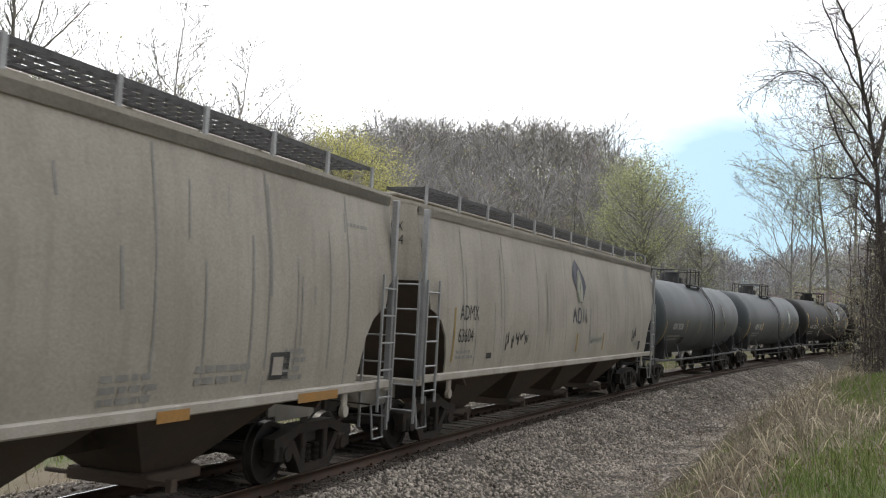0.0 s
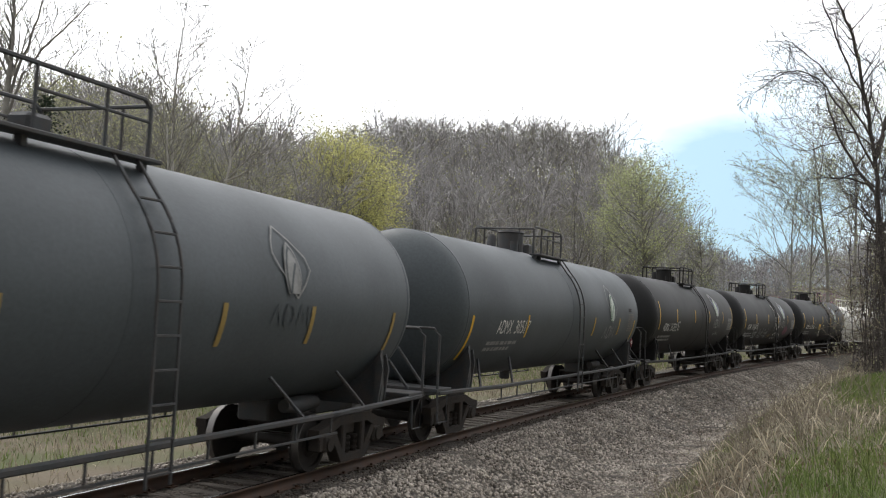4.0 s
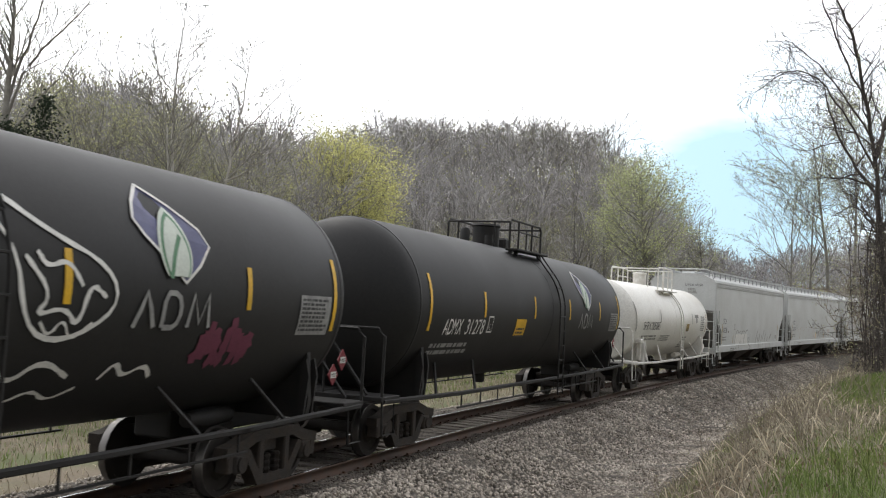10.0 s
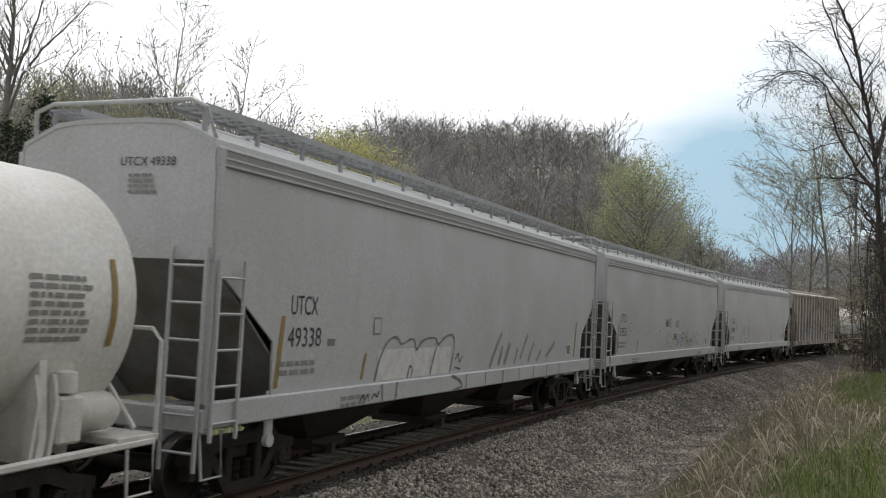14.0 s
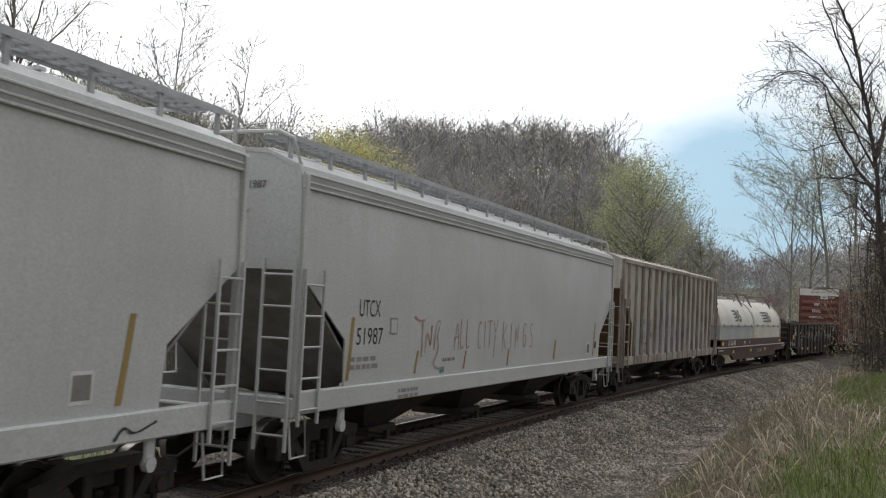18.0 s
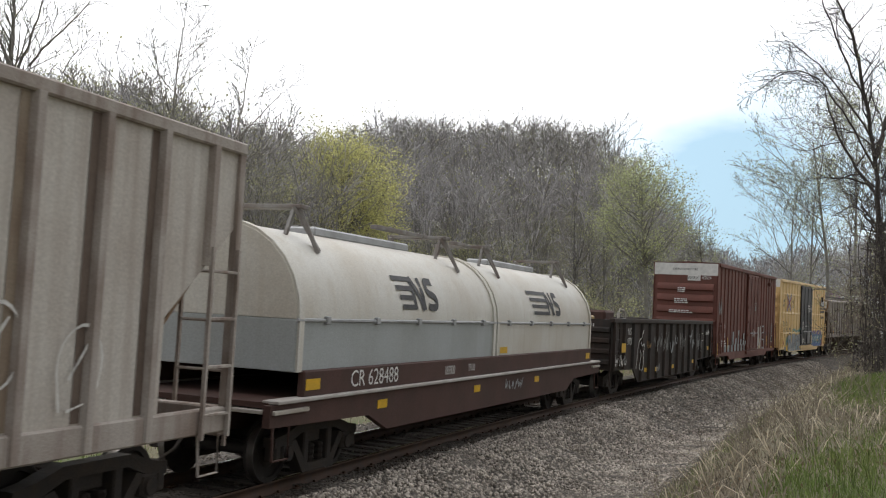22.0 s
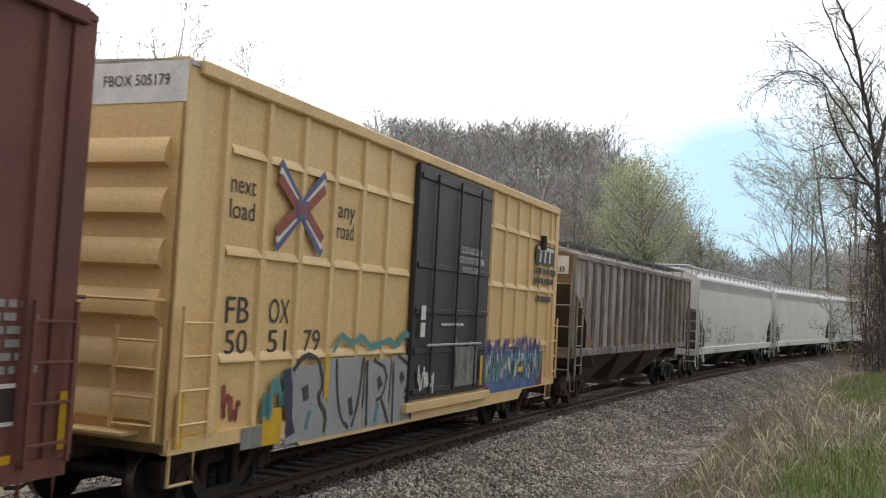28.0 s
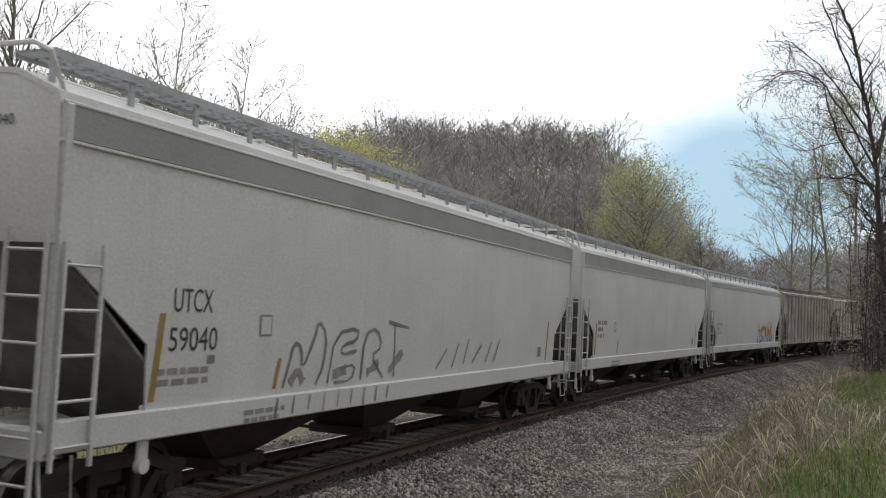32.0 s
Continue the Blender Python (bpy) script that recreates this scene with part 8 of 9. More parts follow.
for i in range(290):
    s = 3.0 + i * 0.52
    x, y, z, p = line(s)
    m = Matrix.Translation((x, y, z)) @ Matrix.Rotation(math.pi / 2 - p + rng.normal(0, 0.012), 4, "Z") @ Matrix.Rotation(CANT, 4, "X")
    part("tie", tie_shapes[i % 4], None, track_bed, m=m)
    if i < 120:
        part("tie_plate", plate, None, track_bed, m=m)

P = np.concatenate([scatter(9, 34, 1.35, 5.1, 25000, 0.03), scatter(9, 34, 5.0, 6.0, 1500, 0.03), scatter(34, 80, 1.35, 5.5, 13500, 0.04), scatter(6, 40, -3.2, -1.7, 3000, 0.03)])
size = np.concatenate([rng.uniform(0.024, 0.066, 26500) * rng.choice([0.7, 1.0, 1.0], 26500), rng.uniform(0.04, 0.07, 13500), rng.uniform(0.025, 0.05, 3000)])
whole("ballast_stones", many("ballast_stones", OCTA_V, OCTA_F, P, size, rng, M_BALLAST), None, "loose grey crushed stones along the track", "ballast", kind="stuff")
P = np.concatenate([scatter(6, 45, -0.62, 0.62, 3000, 0.012), scatter(6, 45, 0.9, 1.5, 3200, 0.02), scatter(6, 45, -1.7, -0.9, 1000, 0.02)])
whole("stained_stones", many("stained_stones", OCTA_V, OCTA_F, P, rng.uniform(0.02, 0.042, len(P)), rng, M_STAINED), None, "brown stained stones and fines between the rails", "ballast", kind="stuff")


def blades(name, P, height, width, lean, mat, label, category="grass"):
    """Bent blades of grass at places P, each of three faces."""
    n = len(P)
    a, b = rng.uniform(0, math.tau, n), rng.uniform(0, math.tau, n)
    side = np.stack([np.cos(a), np.sin(a), np.zeros(n)], -1) * (width * rng.uniform(0.6, 1.4, n))[:, None]
    bend = np.stack([np.cos(b), np.sin(b), np.zeros(n)], -1) * (height * lean * rng.uniform(0.2, 1.2, n))[:, None]
    up = np.stack([np.zeros(n), np.zeros(n), height * rng.uniform(0.55, 1.2, n)], -1)
    V = np.stack([P - side, P + side, P + up * 0.55 + bend * 0.35 - side * 0.7, P + up * 0.55 + bend * 0.35 + side * 0.7, P + up * (1 - 0.35 * lean) + bend], 1).reshape(-1, 3)
    k = np.arange(n)[:, None, None] * 5
    F = (k + np.array([(0, 1, 3), (0, 3, 2), (2, 3, 4)])).reshape(-1, 3)
    return whole(name, fast_mesh(name, V, F, mat), None, label, category, kind="stuff")


def places(n, s0, s1, l0, l1, keep=None, sink=0.02):
    S, La = rng.uniform(s0, s1, n), rng.uniform(l0, l1, n)
    x, y, p = (np.interp(S, TS, a) for a in (TX, TY, TPSI))
    X, Y = x + La * np.cos(p), y - La * np.sin(p)
    if keep is not None:
        k = keep(X, Y, S, La) > rng.random(n)
        X, Y = X[k], Y[k]
    return np.stack([X, Y, land(X, Y) - sink], -1)


clump = lambda X, Y: 0.5 + 0.5 * np.sin(X * 1.1 + 2 * np.sin(Y * 0.6)) * np.sin(Y * 0.9 + 1.7)


def lush(X, Y, S, La):
    """Where fresh grass comes through the straw."""
    near = np.exp(-((S - 14) / 3.6) ** 2) * step(7.5, 8.5, La)
    far = np.exp(-((S - 33) / 9) ** 2) * step(7.9, 9.0, La)
    foot = 0.45 * np.exp(-((La - 6.0) / 0.7) ** 2) * step(12, 18, S)
    return np.clip((1.5 * near + 1.5 * far + foot + 0.35 * step(38, 50, S)) * (0.55 + 0.6 * clump(X * 1.6, Y * 1.3)) + 0.25 * (clump(X * 0.9 + 3, Y * 0.8) - 0.55), 0, 1)


straw_keep = lambda X, Y, S, La: np.clip(1 - 1.1 * lush(X, Y, S, La), 0, 1) * step(4.9, 6.2, La + 0.6 * clump(X * 2, Y * 2)) * (0.12 + 0.88 * clump(X * 2.3, Y * 1.9) ** 1.5)
P = places(82000, 9, 33, 4.6, 12.0, straw_keep)
blades("dry_grass", P, rng.uniform(0.12, 0.45, len(P)) * rng.choice([0.4, 0.7, 1.0], len(P)), 0.0075, 1.25, M_STRAW, "matted dry straw grass on the bank")
P = places(2600, 9, 42, 5.4, 11.0, straw_keep)
blades("fallen_stalks", P, rng.uniform(0.35, 0.75, len(P)), 0.010, 1.7, M_PALESTRAW, "long bleached stalks lying in the grass")
P = places(26000, 33, 80, 4.8, 12.5, straw_keep)
blades("distant_dry_grass", P, rng.uniform(0.18, 0.5, len(P)), 0.011, 1.0, M_STRAW, "matted dry straw grass along the bend")
P = places(110000, 9, 40, 5.2, 13.0, lush)
blades("green_grass", P, rng.uniform(0.09, 0.28, len(P)), 0.006, 0.6, M_GRASS, "fresh green spring grass on the bank")
P = places(9000, 40, 80, 5.2, 13.0, lush)
blades("distant_green_grass", P, rng.uniform(0.1, 0.26, len(P)), 0.012, 0.6, M_GRASS, "green grass along the bend")
P = places(30000, 2, 110, -16, -3.4, lambda X, Y, S, La: 0.35 + 0.65 * clump(X * 0.6, Y * 0.5))
blades("far_dry_grass", P, rng.uniform(0.12, 0.45, len(P)), 0.013, 0.6, M_STRAW, "tall dry grass beyond the track")
P = places(24000, 2, 110, -22, -6.5, lambda X, Y, S, La: 1 - 0.7 * clump(X * 0.6, Y * 0.5))
blades("far_green_grass", P, rng.uniform(0.12, 0.4, len(P)), 0.014, 0.5, M_GRASS, "green meadow strip beyond the track")
FLAT_V = np.array([(-1, 0, 0), (0, 0.6, 0.15), (1, 0, 0.05), (0, -0.6, 0.2)])
FLAT_F = np.array([(0, 1, 2), (0, 2, 3)])
P = places(12000, 9, 60, 4.6, 11.0, lambda X, Y, S, La: 0.3 + 0.7 * clump(X * 1.3 + 1, Y), -0.03)
whole("fallen_leaves", many("fallen_leaves", FLAT_V, FLAT_F, P, rng.uniform(0.02, 0.045, len(P)), rng, M_DEADLEAF), None, "brown fallen leaves in the dry grass", "leaf litter", kind="stuff")

# ---------------------------------------------------------------- weeds and brush on the bank
weeds = [tree_meshes(200 + i, 0.95, 0.008, M_STEM, M_BUD, 14, 0.012, 0.03, depth=2, spread=0.6, kids=(6, 3), up=0.4, bare=0.25, thin=0.0028, wander=0.2, sides=(4, 3, 3, 3, 3), reach=0.5) for i in range(4)]
spots = np.concatenate([places(46, 15, 60, 5.2, 9.0), places(50, 16, 32, 6.4, 9.4)])
for i, p in enumerate(spots):
    plant(weeds[i % 4], p[0], p[1], i * 77, "dry brown weed stems on the bank", rng.uniform(0.5, 1.35), "weeds on the bank", "weed", "plant")
brush = [tree_meshes(210 + i, 2.6, 0.03, M_STEM, M_BUD, 420, 0.025, 0.12, depth=3, spread=0.8, kids=(9, 6, 4), up=0.4, bare=0.05, thin=0.006, wander=0.22, sides=(4, 3, 3, 3, 3), reach=0.75) for i in range(2)]
for i, (px, d, k) in enumerate(((0.425, 43, 1.0), (0.44, 38, 1.2), (0.455, 40, 1.5), (0.435, 47, 1.4), (0.45, 46, 1.9))):
    plant(brush[i % 2], *spot(px, d), i * 60, "budding tangled brush at the foot of a tree", k, "brush by the track", "shrub", "shrub")

for i, p in enumerate(places(12, 12, 40, 4.4, 6.6)):
    ob = thing("fallen_branch", "dead grey branch lying in the ditch", "branch", "fallen branches")
    ob.matrix_world = pose(p[0], p[1], p[2] + 0.05, 84 + 6 * math.sin(i), 0, i * 71) @ Matrix.Scale(rng.uniform(0.8, 1.7), 4)
    part("stick", weeds[i % 4][0], None, ob)

# ---------------------------------------------------------------- trees beside and beyond the track
FINE = (7, 5, 3, 3, 1)


def guided(seed, mains, every=0.55, reach=2.4, spread=0.72, up=0.5, thin=0.011, wander=0.10, kids=(6, 4, 2), sides=(7, 4, 3, 1), taper=0.62):
    """Limbs and tips of a tree whose stems follow given lines. mains: (points, foot radius, top radius, bare share)."""
    rng = np.random.default_rng(seed)
    limbs, tips = [], []

    def shoot(p, d, length, r, level):
        n = (5, 4, 3)[level]
        pts, rad, q = [p.copy()], [r], p.copy()
        for i in range(n):
            d = (d + Vector((rng.normal(0, wander), rng.normal(0, wander), rng.normal(0, wander) + up * 0.11))).normalized()
            q = q + d * (length / n)
            pts.append(q.copy())
            rad.append(max(thin, r * (1 - 0.75 * (i + 1) / n)))
        limbs.append((pts, rad, sides[level + 1]))
        if level == 2:
            tips.extend(pts[1:])
            return
        for c in range(kids[level + 1] if level else kids[1] + 1):
            f = 0.18 + 0.8 * (c + rng.uniform(0.1, 0.9)) / (kids[level + 1] if level else kids[1] + 1)
            i = min(int(f * n), n - 1)
            fork(pts[i].lerp(pts[i + 1], f * n - i), (pts[i + 1] - pts[i]).normalized(), length * (0.62 - 0.25 * f) * rng.uniform(0.75, 1.2), rad[i] * taper, level + 1)

    def fork(at, ax, length, r, level):
        side = Vector((rng.normal(), rng.normal(), rng.normal() * 0.4))
        side = (side - side.dot(ax) * ax).normalized()
        a = spread * rng.uniform(0.7, 1.25)
        shoot(at, (ax * math.cos(a) + side * math.sin(a) + Vector((0, 0, up * 0.35))).normalized(), length, max(thin, r), level)

    for line_, r0, r1, bare in mains:
        q = [Vector(p) for p in line_]
        for _ in range(2):
            q = [q[0]] + [a.lerp(b, f) for a, b in zip(q, q[1:]) for f in (0.25, 0.75)] + [q[-1]]
        q = [p + Vector((rng.normal(0, 0.02), rng.normal(0, 0.05), 0)) for p in q]
        m = len(q) - 1
        rad = [max(thin, r0 + (r1 - r0) * i / m) for i in range(m + 1)]
        limbs.append((q, rad, sides[0]))
        total = sum((b - a).length for a, b in zip(q, q[1:]))
        n = max(2, int(total * (1 - bare) / every))
        for c in range(n):
            f = min(0.985, bare + (1 - bare) * (c + rng.uniform(0.1, 0.9)) / n)
            i = min(int(f * m), m - 1)
            fork(q[i].lerp(q[i + 1], f * m - i), (q[i + 1] - q[i]).normalized(), reach * (1.15 - 0.72 * (f - bare) / (1 - bare)) * rng.uniform(0.7, 1.15), rad[i] * 0.5, 0)
    return limbs, tips


def guided_tree(seed, mains, bark, leaf=None, leaves=0, size=0.05, loose=0.15, twig=None, **kw):
    limbs, tips = guided(seed, mains, **kw)
    crown = raw_mesh("crown", *leaf_faces(np.random.default_rng(seed), tips, leaves, size, loose), leaf) if leaves else None
    if twig:
        stout = [q for q in limbs if q[2] == 7]
        return raw_mesh("trunk", *limb_tubes(stout), bark, True), crown, raw_mesh("canopy", *limb_tubes([q for q in limbs if q[2] != 7]), twig, True)
    return raw_mesh("trunk", *limb_tubes(limbs), bark, True), crown


def rise(*pts, deep=0.0):
    """A stem's line from (across, up) points, drifting in depth."""
    return [(x, deep * i / max(1, len(pts) - 1), z) for i, (x, z) in enumerate(pts)]


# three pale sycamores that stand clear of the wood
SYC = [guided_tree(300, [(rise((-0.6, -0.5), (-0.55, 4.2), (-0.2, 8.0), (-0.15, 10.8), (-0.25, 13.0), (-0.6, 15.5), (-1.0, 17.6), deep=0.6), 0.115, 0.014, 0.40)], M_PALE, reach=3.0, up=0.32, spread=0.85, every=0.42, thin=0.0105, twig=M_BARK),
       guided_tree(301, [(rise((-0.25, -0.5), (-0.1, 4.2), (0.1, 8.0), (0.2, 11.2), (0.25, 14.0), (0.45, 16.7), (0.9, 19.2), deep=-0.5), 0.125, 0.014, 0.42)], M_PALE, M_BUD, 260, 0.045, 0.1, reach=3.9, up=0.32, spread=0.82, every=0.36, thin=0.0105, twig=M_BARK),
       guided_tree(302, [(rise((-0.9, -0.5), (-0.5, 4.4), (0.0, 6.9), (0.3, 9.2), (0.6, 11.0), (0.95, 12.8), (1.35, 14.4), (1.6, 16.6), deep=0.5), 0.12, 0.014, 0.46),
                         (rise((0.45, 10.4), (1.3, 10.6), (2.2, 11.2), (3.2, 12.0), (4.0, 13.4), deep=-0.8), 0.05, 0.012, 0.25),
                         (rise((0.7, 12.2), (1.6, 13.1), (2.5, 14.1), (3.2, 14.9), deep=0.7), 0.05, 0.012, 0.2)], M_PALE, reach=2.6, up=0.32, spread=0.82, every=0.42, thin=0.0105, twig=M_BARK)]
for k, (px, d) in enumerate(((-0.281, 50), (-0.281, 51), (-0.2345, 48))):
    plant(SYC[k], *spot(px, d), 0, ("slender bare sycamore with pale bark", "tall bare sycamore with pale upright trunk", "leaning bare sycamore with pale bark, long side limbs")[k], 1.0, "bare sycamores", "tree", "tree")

# the dark tree whose limbs hang over the bend, with vines round its foot
OVERHANG = guided_tree(310, [(rise((0.0, -0.5), (-0.1, 3.0), (-0.1, 5.5), (-0.18, 7.5), (-0.4, 10.4), (-0.8, 12.2), (-1.25, 13.4), (-1.9, 15.6)), 0.105, 0.025, 0.42),
                             (rise((-0.12, 7.0), (-1.05, 8.8), (-1.85, 10.1), (-2.45, 10.6), (-3.3, 10.7), (-4.0, 10.3), (-4.5, 9.9), deep=-0.8), 0.042, 0.009, 0.15),
                             (rise((-0.18, 8.2), (-1.0, 9.9), (-1.9, 11.4), (-2.9, 12.2), deep=0.9), 0.045, 0.010, 0.2),
                             (rise((-0.3, 9.4), (-1.2, 11.2), (-2.0, 13.2), (-2.2, 15.2), deep=-0.7), 0.045, 0.010, 0.2),
                             (rise((-0.1, 6.2), (-0.8, 7.4), (-1.3, 8.9), (-1.5, 10.6), deep=1.0), 0.07, 0.014, 0.2),
                             (rise((-0.15, 7.6), (0.6, 9.6), (1.3, 12.0), (1.6, 15.0), deep=0.8), 0.08, 0.014, 0.2),
                             (rise((0.0, 5.0), (1.0, 7.2), (2.2, 9.4), (3.4, 11.0), deep=-0.8), 0.07, 0.014, 0.2),
                             (rise((-0.1, 4.6), (-0.7, 5.6), (-1.2, 5.9), (-1.9, 5.5), deep=-0.5), 0.04, 0.012, 0.1)],
                       M_DARKBARK, M_BUD, 900, 0.035, 0.12, every=0.30, reach=1.9, up=0.25, spread=0.85, thin=0.0075, wander=0.2)
plant(OVERHANG, *spot(0.452, 38), 0, "large dark bare tree leaning over the track")
vine_rng = np.random.default_rng(33)
stems = []
for i in range(40):
    x, y, h = vine_rng.uniform(-0.95, 1.6), vine_rng.uniform(-1.2, 1.2), vine_rng.uniform(3.5, 8.5)
    stems.append(([(x, y, -0.3), (x + vine_rng.normal(0, 0.15), y, h * 0.35), (x * 0.8 + vine_rng.normal(0, 0.2), y * 0.8, h * 0.7), (x * 0.6 + vine_rng.normal(0, 0.25), y * 0.6, h)], 0.022, 0.008, 0.05))
VINES = guided_tree(34, stems, M_DARKBARK, M_BUD, 500, 0.03, 0.1, every=0.26, reach=0.75, up=-0.15, spread=1.0, thin=0.007, wander=0.28, kids=(4, 3, 2), sides=(4, 3, 1, 1))
plant(VINES, *spot(0.455, 37.2), 0, "dark tangle of bare vines round a trunk", 1.0, "", "vine_tangle", "vine")
OAK = tree_meshes(311, 20, 0.25, M_DARKBARK, M_BUD, 1300, 0.05, 0.2, depth=4, spread=0.8, kids=(13, 8, 6, 3), up=0.3, bare=0.22, thin=0.009, reach=0.30, wander=0.12, sides=FINE, seg=(9, 7, 5, 3, 2))
plant(OAK, *spot(0.487, 50), 170, "dark bare tree tangled with vines", 0.9)
# grey tree at the meadow's corner, its limbs spreading over the cedars
CORNER = guided_tree(315, [(rise((0.0, -0.5), (-0.1, 8.5), (0.05, 12.2), (0.2, 14.0), (0.3, 16.2)), 0.2, 0.03, 0.5),
                           (rise((0.0, 11.2), (0.8, 13.2), (1.9, 14.1), (2.9, 15.0), (3.5, 15.6), deep=-0.8), 0.06, 0.012, 0.15),
                           (rise((0.0, 11.8), (0.7, 13.9), (1.05, 15.4), (1.2, 16.8), deep=0.6), 0.07, 0.014, 0.2),
                           (rise((0.0, 10.4), (1.0, 12.0), (1.8, 13.0), (2.4, 14.3), deep=1.0), 0.05, 0.012, 0.2),
                           (rise((0.0, 10.6), (-1.2, 13.0), (-2.0, 15.5), deep=0.5), 0.08, 0.014, 0.2)], M_BARK, M_BUD, 500, 0.04, 0.12, every=0.4, reach=2.1, up=0.45, spread=0.7, thin=0.009)
plant(CORNER, *spot(-0.452, 40), 0, "grey bare tree with spreading limbs beside cedars", 1.0)

TALL = [tree_meshes(320 + i, 22, 0.2, M_BARK, M_LEAF, 2800, 0.075, 0.42, depth=4, spread=0.8, kids=(10, 7, 5, 3), up=0.32, bare=0.36, thin=0.014, reach=0.38, wander=0.13, sides=FINE, seg=(8, 6, 4, 2, 2)) for i in range(3)]
for k, (px, d, turn, sc) in enumerate(((0.348, 128, 0, 1.02), (0.368, 138, 100, 1.16), (0.390, 142, 200, 1.52), (0.412, 158, 300, 1.72), (0.44, 168, 50, 1.8))):
    plant(TALL[k % 3], *spot(px, d), turn, "tall thin tree with a few young leaves", sc, "thin trees by the bend")
SNAG = guided_tree(330, [(rise((1.0, -0.4), (0.7, 3.0), (-0.2, 5.6), (-1.3, 7.6), (-2.0, 9.4)), 0.15, 0.03, 0.35), (rise((0.7, 3.4), (1.4, 5.6), (2.3, 7.4)), 0.07, 0.02, 0.3)], M_PALE, every=1.1, reach=1.6, up=0.3, wander=0.2, thin=0.02)
plant(SNAG, *spot(0.138, 90), 0, "crooked pale bare sycamore below the hill", 1.0)


def domed_tree(seed, height, rx, rz, bark, leaf, clumps, per, size, loose, radius=0.2):
    """A round-crowned tree: a limb to every clump of leaves, the clumps filling a dome."""
    r = np.random.default_rng(seed)
    zc = height - rz
    limbs = [([Vector((0, 0, -0.4)), Vector((0.1, 0.05, zc * 0.5)), Vector((0, 0.1, zc)), Vector((0.1, 0, height - rz * 0.3))], [radius, radius * 0.8, radius * 0.5, 0.03], 7)]
    tips = []
    for i in range(clumps):
        u = r.normal(size=3)
        u /= np.linalg.norm(u)
        k = r.uniform(0.35, 1.0) ** 0.45 * r.uniform(0.88, 1.06)
        c = Vector((u[0] * rx * k, u[1] * rx * k, zc + u[2] * rz * k))
        foot = Vector((0, 0, min(height - rz * 0.4, max(zc - rz * 0.9, c.z - math.hypot(c.x, c.y) * r.uniform(0.7, 1.3)))))
        mid = foot.lerp(c, 0.55) + Vector((0, 0, -0.05 * rz)) + Vector(r.normal(0, 0.15, 3))
        limbs.append(([foot, mid, c], [0.06, 0.035, 0.014], 3))
        for _ in range(6):
            e = c + Vector(r.normal(0, loose * 1.5, 3))
            limbs.append(([mid.lerp(c, 0.6), e], [0.016, 0.008], 1))
            tips.append(e)
        tips.append(c)
    return raw_mesh("trunk", *limb_tubes(limbs), bark, True), raw_mesh("crown", *leaf_faces(r, tips, clumps * per, size, loose * 0.55), leaf)


BRIGHT = domed_tree(50, 17.6, 4.1, 5.6, M_BARK, M_BRIGHTLEAF, 140, 165, 0.092, 0.62)
plant(BRIGHT, *spot(-0.104, 74), 0, "round yellow-green tree in young spring leaf", 1.05)
OLIVE = domed_tree(51, 12, 3.6, 4.6, M_BARK, M_BUD, 80, 70, 0.085, 0.6)
for k, (px, d, sc) in enumerate(((-0.133, 82, 1.05), (-0.06, 88, 0.95), (-0.03, 100, 0.8), (0.02, 104, 0.85))):
    plant(OLIVE, *spot(px, d), 100 * k, "low tree in olive bud at the hill's foot", sc, "budding trees at the hill's foot")
GREEN = domed_tree(41, 19.6, 4.5, 5.6, M_BARK, M_LEAF, 120, 100, 0.088, 0.62)
plant(GREEN, *spot(0.2055, 95), 0, "broad tree in pale green spring leaf", 1.0)
PALEGREEN = domed_tree(42, 17.6, 2.5, 5.6, M_BARK, M_LEAF, 70, 34, 0.085, 0.6, 0.14)
plant(PALEGREEN, *spot(0.264, 128), 200, "narrow pale tree coming into leaf", 1.0)
PINKY = tree_meshes(60, 5, 0.07, M_BARK, M_PINK, 2600, 0.045, 0.15, depth=3, spread=0.9, kids=(9, 6, 5), up=0.2, bare=0.2, thin=0.012, reach=0.6)
for px, d, k in ((0.378, 150, 1.5), (0.315, 132, 1.3), (0.30, 138, 1.3)):
    plant(PINKY, *spot(px, d), px * 900, "redbud in magenta blossom", k, "redbuds by the bend")


def cedar(seed, height):
    r = np.random.default_rng(seed)
    limbs = [([Vector((0, 0, -0.3)), Vector((0.05, 0, height * 0.5)), Vector((0, 0.05, height))], [0.16, 0.09, 0.02], 6)]
    tips = []
    for i in range(190):
        f = 0.05 + 0.94 * (i + r.random()) / 190
        a, ln = i * 2.4 + r.normal(0, 0.4), (1 - f) ** 0.8 * height * 0.25 * r.uniform(0.7, 1.15) + 0.15
        p = Vector((0, 0, height * f))
        d = Vector((math.cos(a), math.sin(a), 0.35))
        pts = [p, p + d * ln * 0.5, p + d * ln + Vector((0, 0, 0.15 * ln))]
        limbs.append((pts, [0.03, 0.02, 0.008], 3))
        for q in np.linspace(0.25, 1.05, max(3, int(ln * 5))):
            tips.append(p + d * ln * q + Vector((0, 0, 0.1 * ln * q)))
    w = raw_mesh("trunk", *limb_tubes(limbs), M_BARK, True)
    return w, raw_mesh("crown", *leaf_faces(r, tips, 15000, 0.07, 0.13), M_CEDAR)


CEDAR = cedar(71, 12.5)
for px, d, k in ((-0.412, 40, 0.98), (-0.452, 37, 0.84), (-0.376, 44, 0.66), (-0.437, 45, 0.95)):
    plant(CEDAR, *spot(px, d), px * 700, "dense dark green cedar", k, "cedars", "cedar tree", "tree")

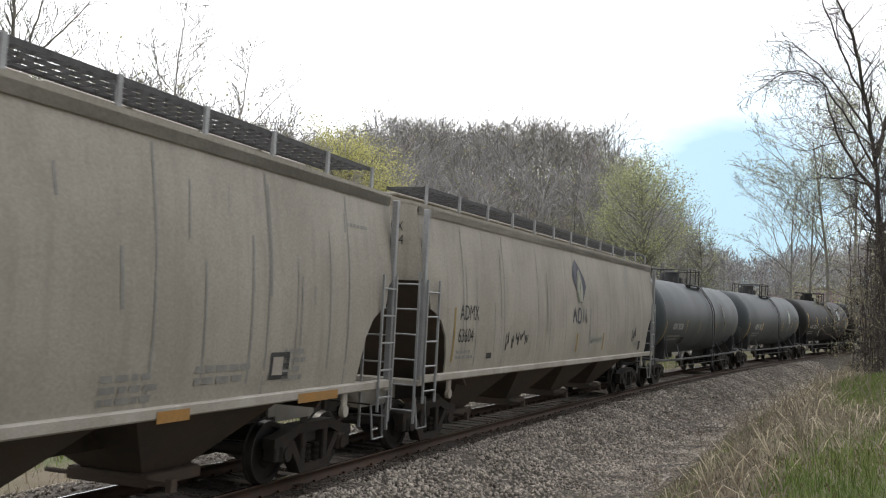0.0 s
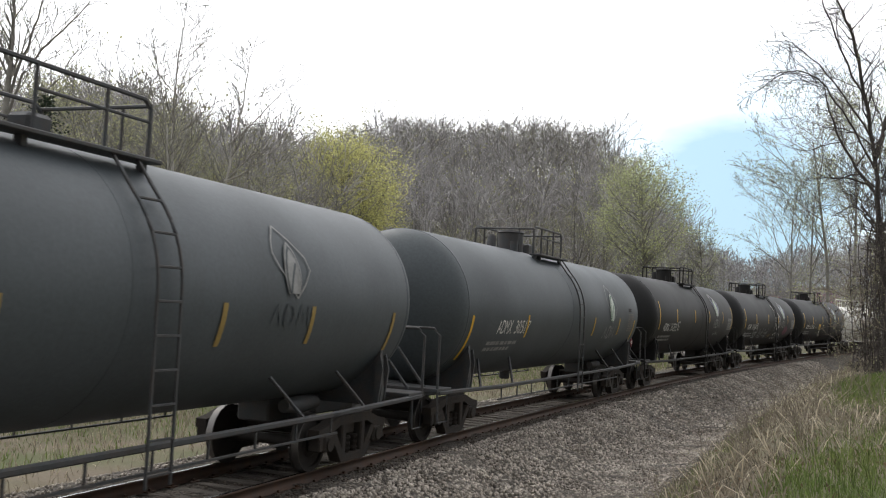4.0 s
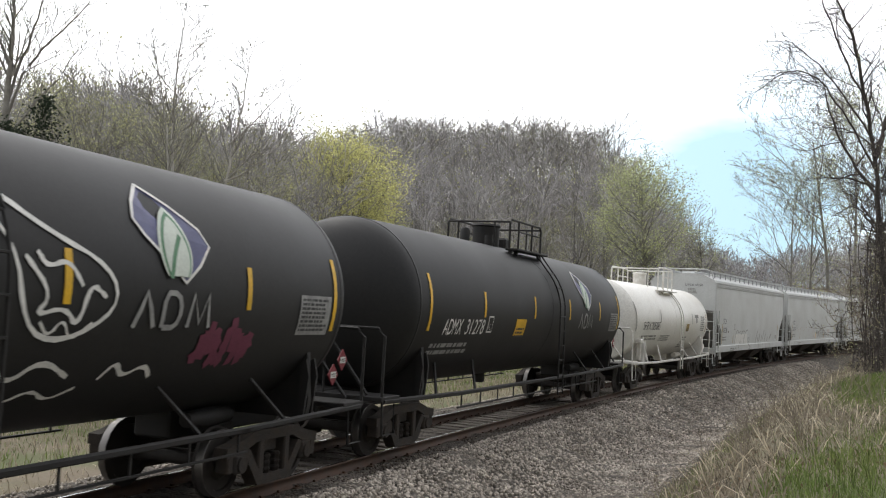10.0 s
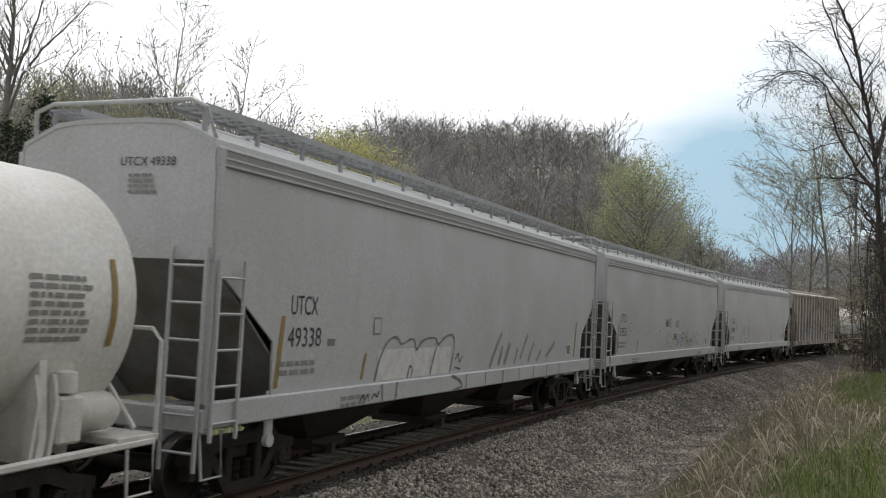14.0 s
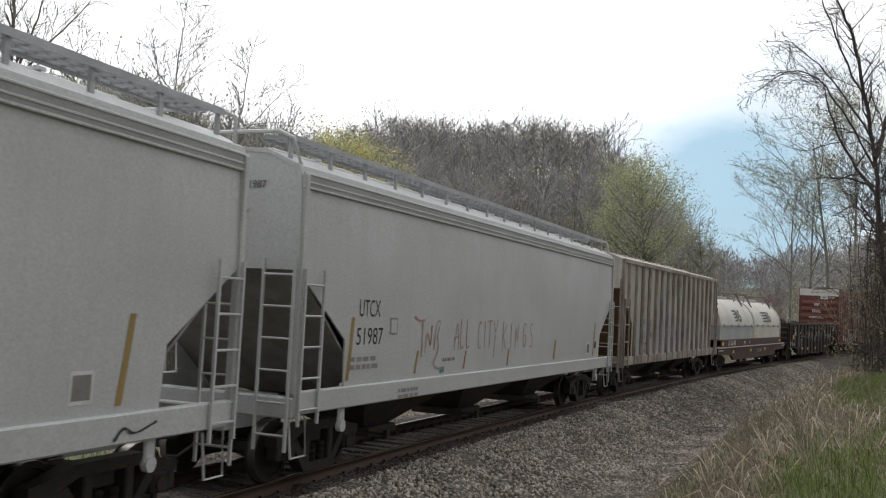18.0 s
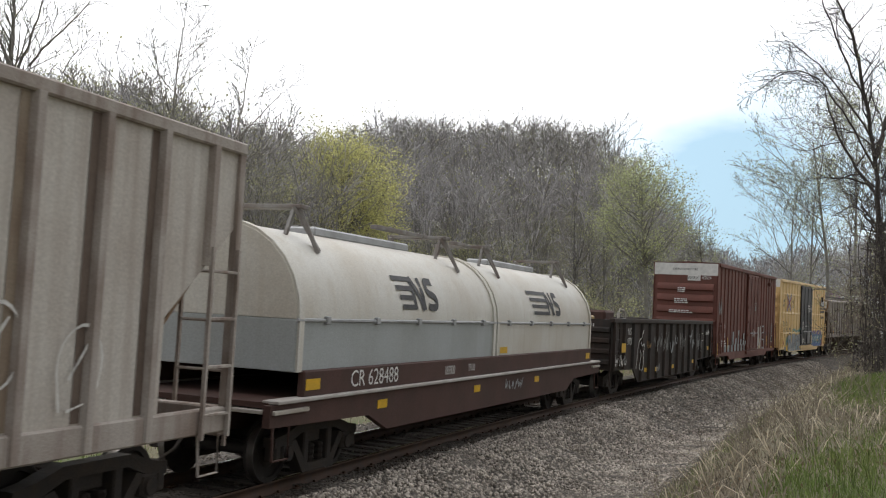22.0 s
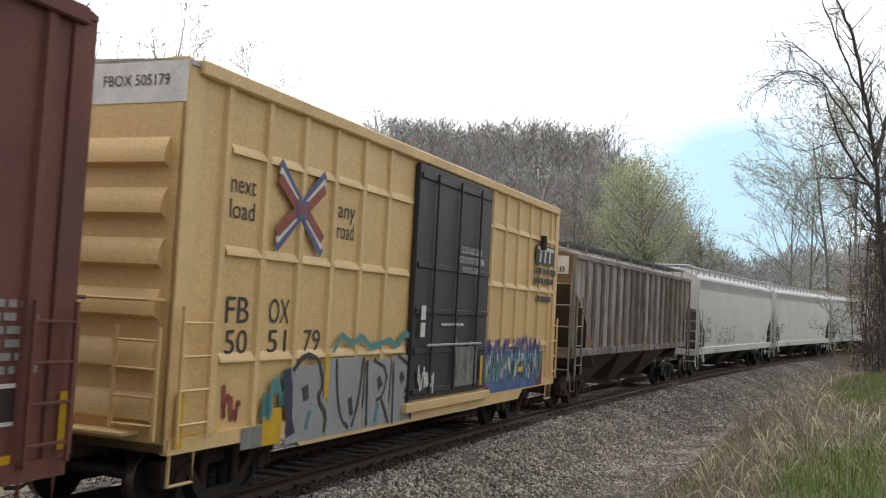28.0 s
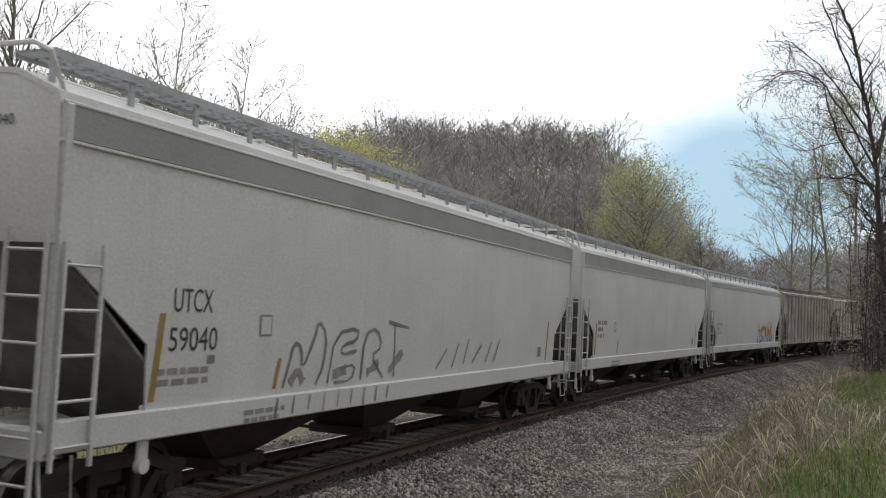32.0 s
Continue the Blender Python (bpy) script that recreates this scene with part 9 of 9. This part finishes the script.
# ---------------------------------------------------------------- the wood's edge
SKYLINE_X = [-0.60, -0.39, -0.31, -0.27, -0.20, -0.15, -0.11, -0.037, 0.03, 0.10, 0.16, 0.185, 0.24, 0.28, 0.30, 0.36, 0.42, 0.50]
SKYLINE_Z = [0.275, 0.27, 0.26, 0.225, 0.208, 0.193, 0.197, 0.216, 0.206, 0.214, 0.20, 0.175, 0.14, 0.08, 0.062, 0.075, 0.09, 0.10]


def room(px, d):
    """How tall a tree may stand at a bearing and distance under the woods' outline against the sky."""
    x, y = spot(px, d)
    return float(np.interp(px, SKYLINE_X, SKYLINE_Z)) * y + EYE[2] - float(land(np.array([x]), np.array([y]))[0])


MID = [tree_meshes(20 + i, 15, 0.12, M_BARK, M_BUD, 3400, 0.055, 0.32, depth=4, spread=0.72, kids=(11, 6, 5, 3), up=0.3, bare=0.2, thin=0.011, reach=0.36, wander=0.10, seg=(7, 5, 3, 2, 1), sides=(6, 4, 1, 1, 1)) for i in range(4)]
rnd = random.Random(5)
edge = [(-0.52 + 0.03 * i + rnd.uniform(-0.012, 0.012), rnd.uniform(52, 66)) for i in range(12)] + [(-0.5 + 0.026 * i + rnd.uniform(-0.012, 0.012), rnd.uniform(66, 92)) for i in range(15)] + [(0.0 + 0.03 * i + rnd.uniform(-0.01, 0.01), rnd.uniform(98, 114)) for i in range(6)]
for k, (px, d) in enumerate(edge):
    if -0.165 < px < -0.045 and d < 84:
        continue
    plant(MID[k % 4], *spot(px, d), k * 67, "grey-brown woodland tree in olive bud", min(1.5, room(px, d) / 15.5 * rnd.uniform(0.74, 1.0)) * (0.62 if px > -0.02 else 1), "trees at the wood's edge")
HILLTREE = [tree_meshes(120 + i, 18, 0.2, M_BARK, depth=4, spread=0.78, kids=(9, 6, 5, 3), up=0.25, bare=0.34, thin=0.019, reach=0.40, wander=0.11, top=0.12, seg=(7, 5, 3, 2, 1), sides=(5, 3, 1, 1, 1)) for i in range(3)]
for k in range(26):
    px, d = -0.075 + 0.0098 * k + rnd.uniform(-0.004, 0.004), (132, 168, 196)[k % 3] + rnd.uniform(-12, 12)
    plant(HILLTREE[k % 3], *spot(px, d), k * 61, "tall bare grey tree on the hillside", min(1.25, room(px, d) / 18.2 * rnd.choice((0.86, 0.95, 1.03))), "bare trees on the hill")
BUSH = [tree_meshes(220 + i, 5.0, 0.05, M_STEM, M_BUD, 2300, 0.06, 0.25, depth=3, spread=0.95, kids=(9, 5, 4), up=0.2, bare=0.04, thin=0.011, wander=0.16, seg=(5, 4, 3, 2, 2), sides=(4, 3, 3, 1, 1), reach=0.7) for i in range(3)]
thicket = [(-0.5 + 0.021 * i + rnd.uniform(-0.01, 0.01), rnd.uniform(46, 74) + 26 * max(0, (i - 18) / 14)) for i in range(33)]
for k, (px, d) in enumerate(thicket):
    plant(BUSH[k % 3], *spot(px, d), k * 53, "budding olive thicket shrub", rnd.uniform(0.7, 1.15), "thicket along the meadow", "shrub", "shrub")


# ---------------------------------------------------------------- woods on the hill
def far_woods():
    kinds = []
    for i in range(8):
        r = np.random.default_rng(400 + i)
        limbs, tips = grow(r, 18, 0.17, depth=3, spread=0.72, kids=(10, 6, 4) if i < 6 else (9, 5, 3), up=0.25, bare=0.30, thin=0.027 if i < 6 else 0.06, reach=0.38, sides=(4, 1, 1, 1, 1), wander=0.10, top=0.15, seg=(5, 3, 1, 1, 1))
        cutoff = 0.045 if i < 6 else 0.065
        stout = [q for q in limbs if q[1][0] > cutoff]
        TV, TF = limb_tubes([(p, w, 3) for p, w, _ in stout])
        V, F = limb_tubes([q for q in limbs if q[1][0] <= cutoff])
        LV, LF = leaf_faces(r, tips, 60, 0.14, 0.4)
        kinds.append([np.array(a) for a in (TV, TF, V, F, LV, LF)])
    b = np.random.default_rng(77)
    limbs, tips = grow(b, 5, 0.05, depth=2, spread=0.9, kids=(11, 5), up=0.2, bare=0.05, thin=0.016, reach=0.62, sides=(3, 1, 1, 1, 1), wander=0.18, seg=(4, 3, 2, 1, 1))
    TV, TF = limb_tubes(limbs[:1])
    V, F = limb_tubes(limbs[1:])
    shrub = [np.array(a) for a in (TV, TF, V, F, *leaf_faces(b, tips, 330, 0.095, 0.4))]
    r = np.random.default_rng(9)
    parts = [[[], [], 0] for _ in range(3)]
    n = 0
    while n < 1380:
        low = n >= 1060
        if n < 130:
            px, R = r.uniform(-0.56, -0.1), r.uniform(62, 105)
        elif n < 560:
            px, R = r.uniform(-0.45, 0.24), 92 + 120 * r.random() ** 0.8
        elif n < 700:
            px, R = r.uniform(-0.2, 0.26), r.uniform(165, 262)
        elif n < 1060:
            px, R = r.uniform(0.2, 0.56), 215 + 205 * r.random() ** 0.8
        elif n < 1150:
            px, R = r.uniform(-0.4, 0.2), r.uniform(86, 150)
        elif n < 1290:
            px, R = r.uniform(-0.22, 0.2), r.uniform(215, 262)
        else:
            px, R = r.uniform(0.22, 0.54), r.uniform(140, 260)
        x, y = spot(px, R)
        s, lat = beside([x], [y])
        if lat[0] > -24 + 10 * low:
            continue
        tall = room(px, R)
        a = r.uniform(0, math.tau)
        k = r.uniform(0.8, 1.5) * (1.5 if R > 200 else 1) if low else min(r.uniform(0.8, 1.15), tall / 18.6 * (r.uniform(0.70, 0.90) if r.random() < 0.6 else r.uniform(0.98, 1.07)))
        n += 1
        if k < 0.22 or (low and k * 5 > tall):
            continue
        z = float(land(np.array([x]), np.array([y]))[0])
        M = np.array([[math.cos(a), -math.sin(a), 0], [math.sin(a), math.cos(a), 0], [0, 0, 1]]) * k
        kind = shrub if low else kinds[n % 6] if R < 255 else kinds[6 + n % 2]
        for q in range(3):
            V, F = kind[2 * q], kind[2 * q + 1]
            parts[q][0].append(V @ M.T + (x, y, z))
            parts[q][1].append(F + parts[q][2])
            parts[q][2] += len(V)
    for (V, F, _), name, mat, label in zip(parts, ("hillside_trunks", "hillside_twigs", "hillside_buds"), (M_FARBARK, M_FARTWIG, M_BUD), ("pale trunks of bare spring woods on the hill", "bare grey-brown crowns of the hill woods", "thin haze of olive buds in the hill woods")):
        whole(name, fast_mesh(name, np.concatenate(V), np.concatenate(F), mat), None, label, "woods", kind="stuff")


far_woods()
# ---------------------------------------------------------------- what moves
def motions():
    """The cars glide along the track; their wheelsets roll."""
    times = [i * 0.5 for i in range(65)]
    spins = [i / 15 for i in range(481)]
    turn = [(t, -run(t) / WHEEL_R) for t in spins]
    for ob, u, half in TRAIN:
        walk(ob, [(t, car_pose(u, t, half)) for t in times])
        for truck in ob.children:
            for axle in truck.children:
                if axle.name.startswith("wheelset"):
                    at = axle.matrix_basis.translation.copy()
                    walk(axle, [(t, Matrix.Translation(at) @ Matrix.Rotation(a, 4, "Y")) for t, a in turn])


motions()
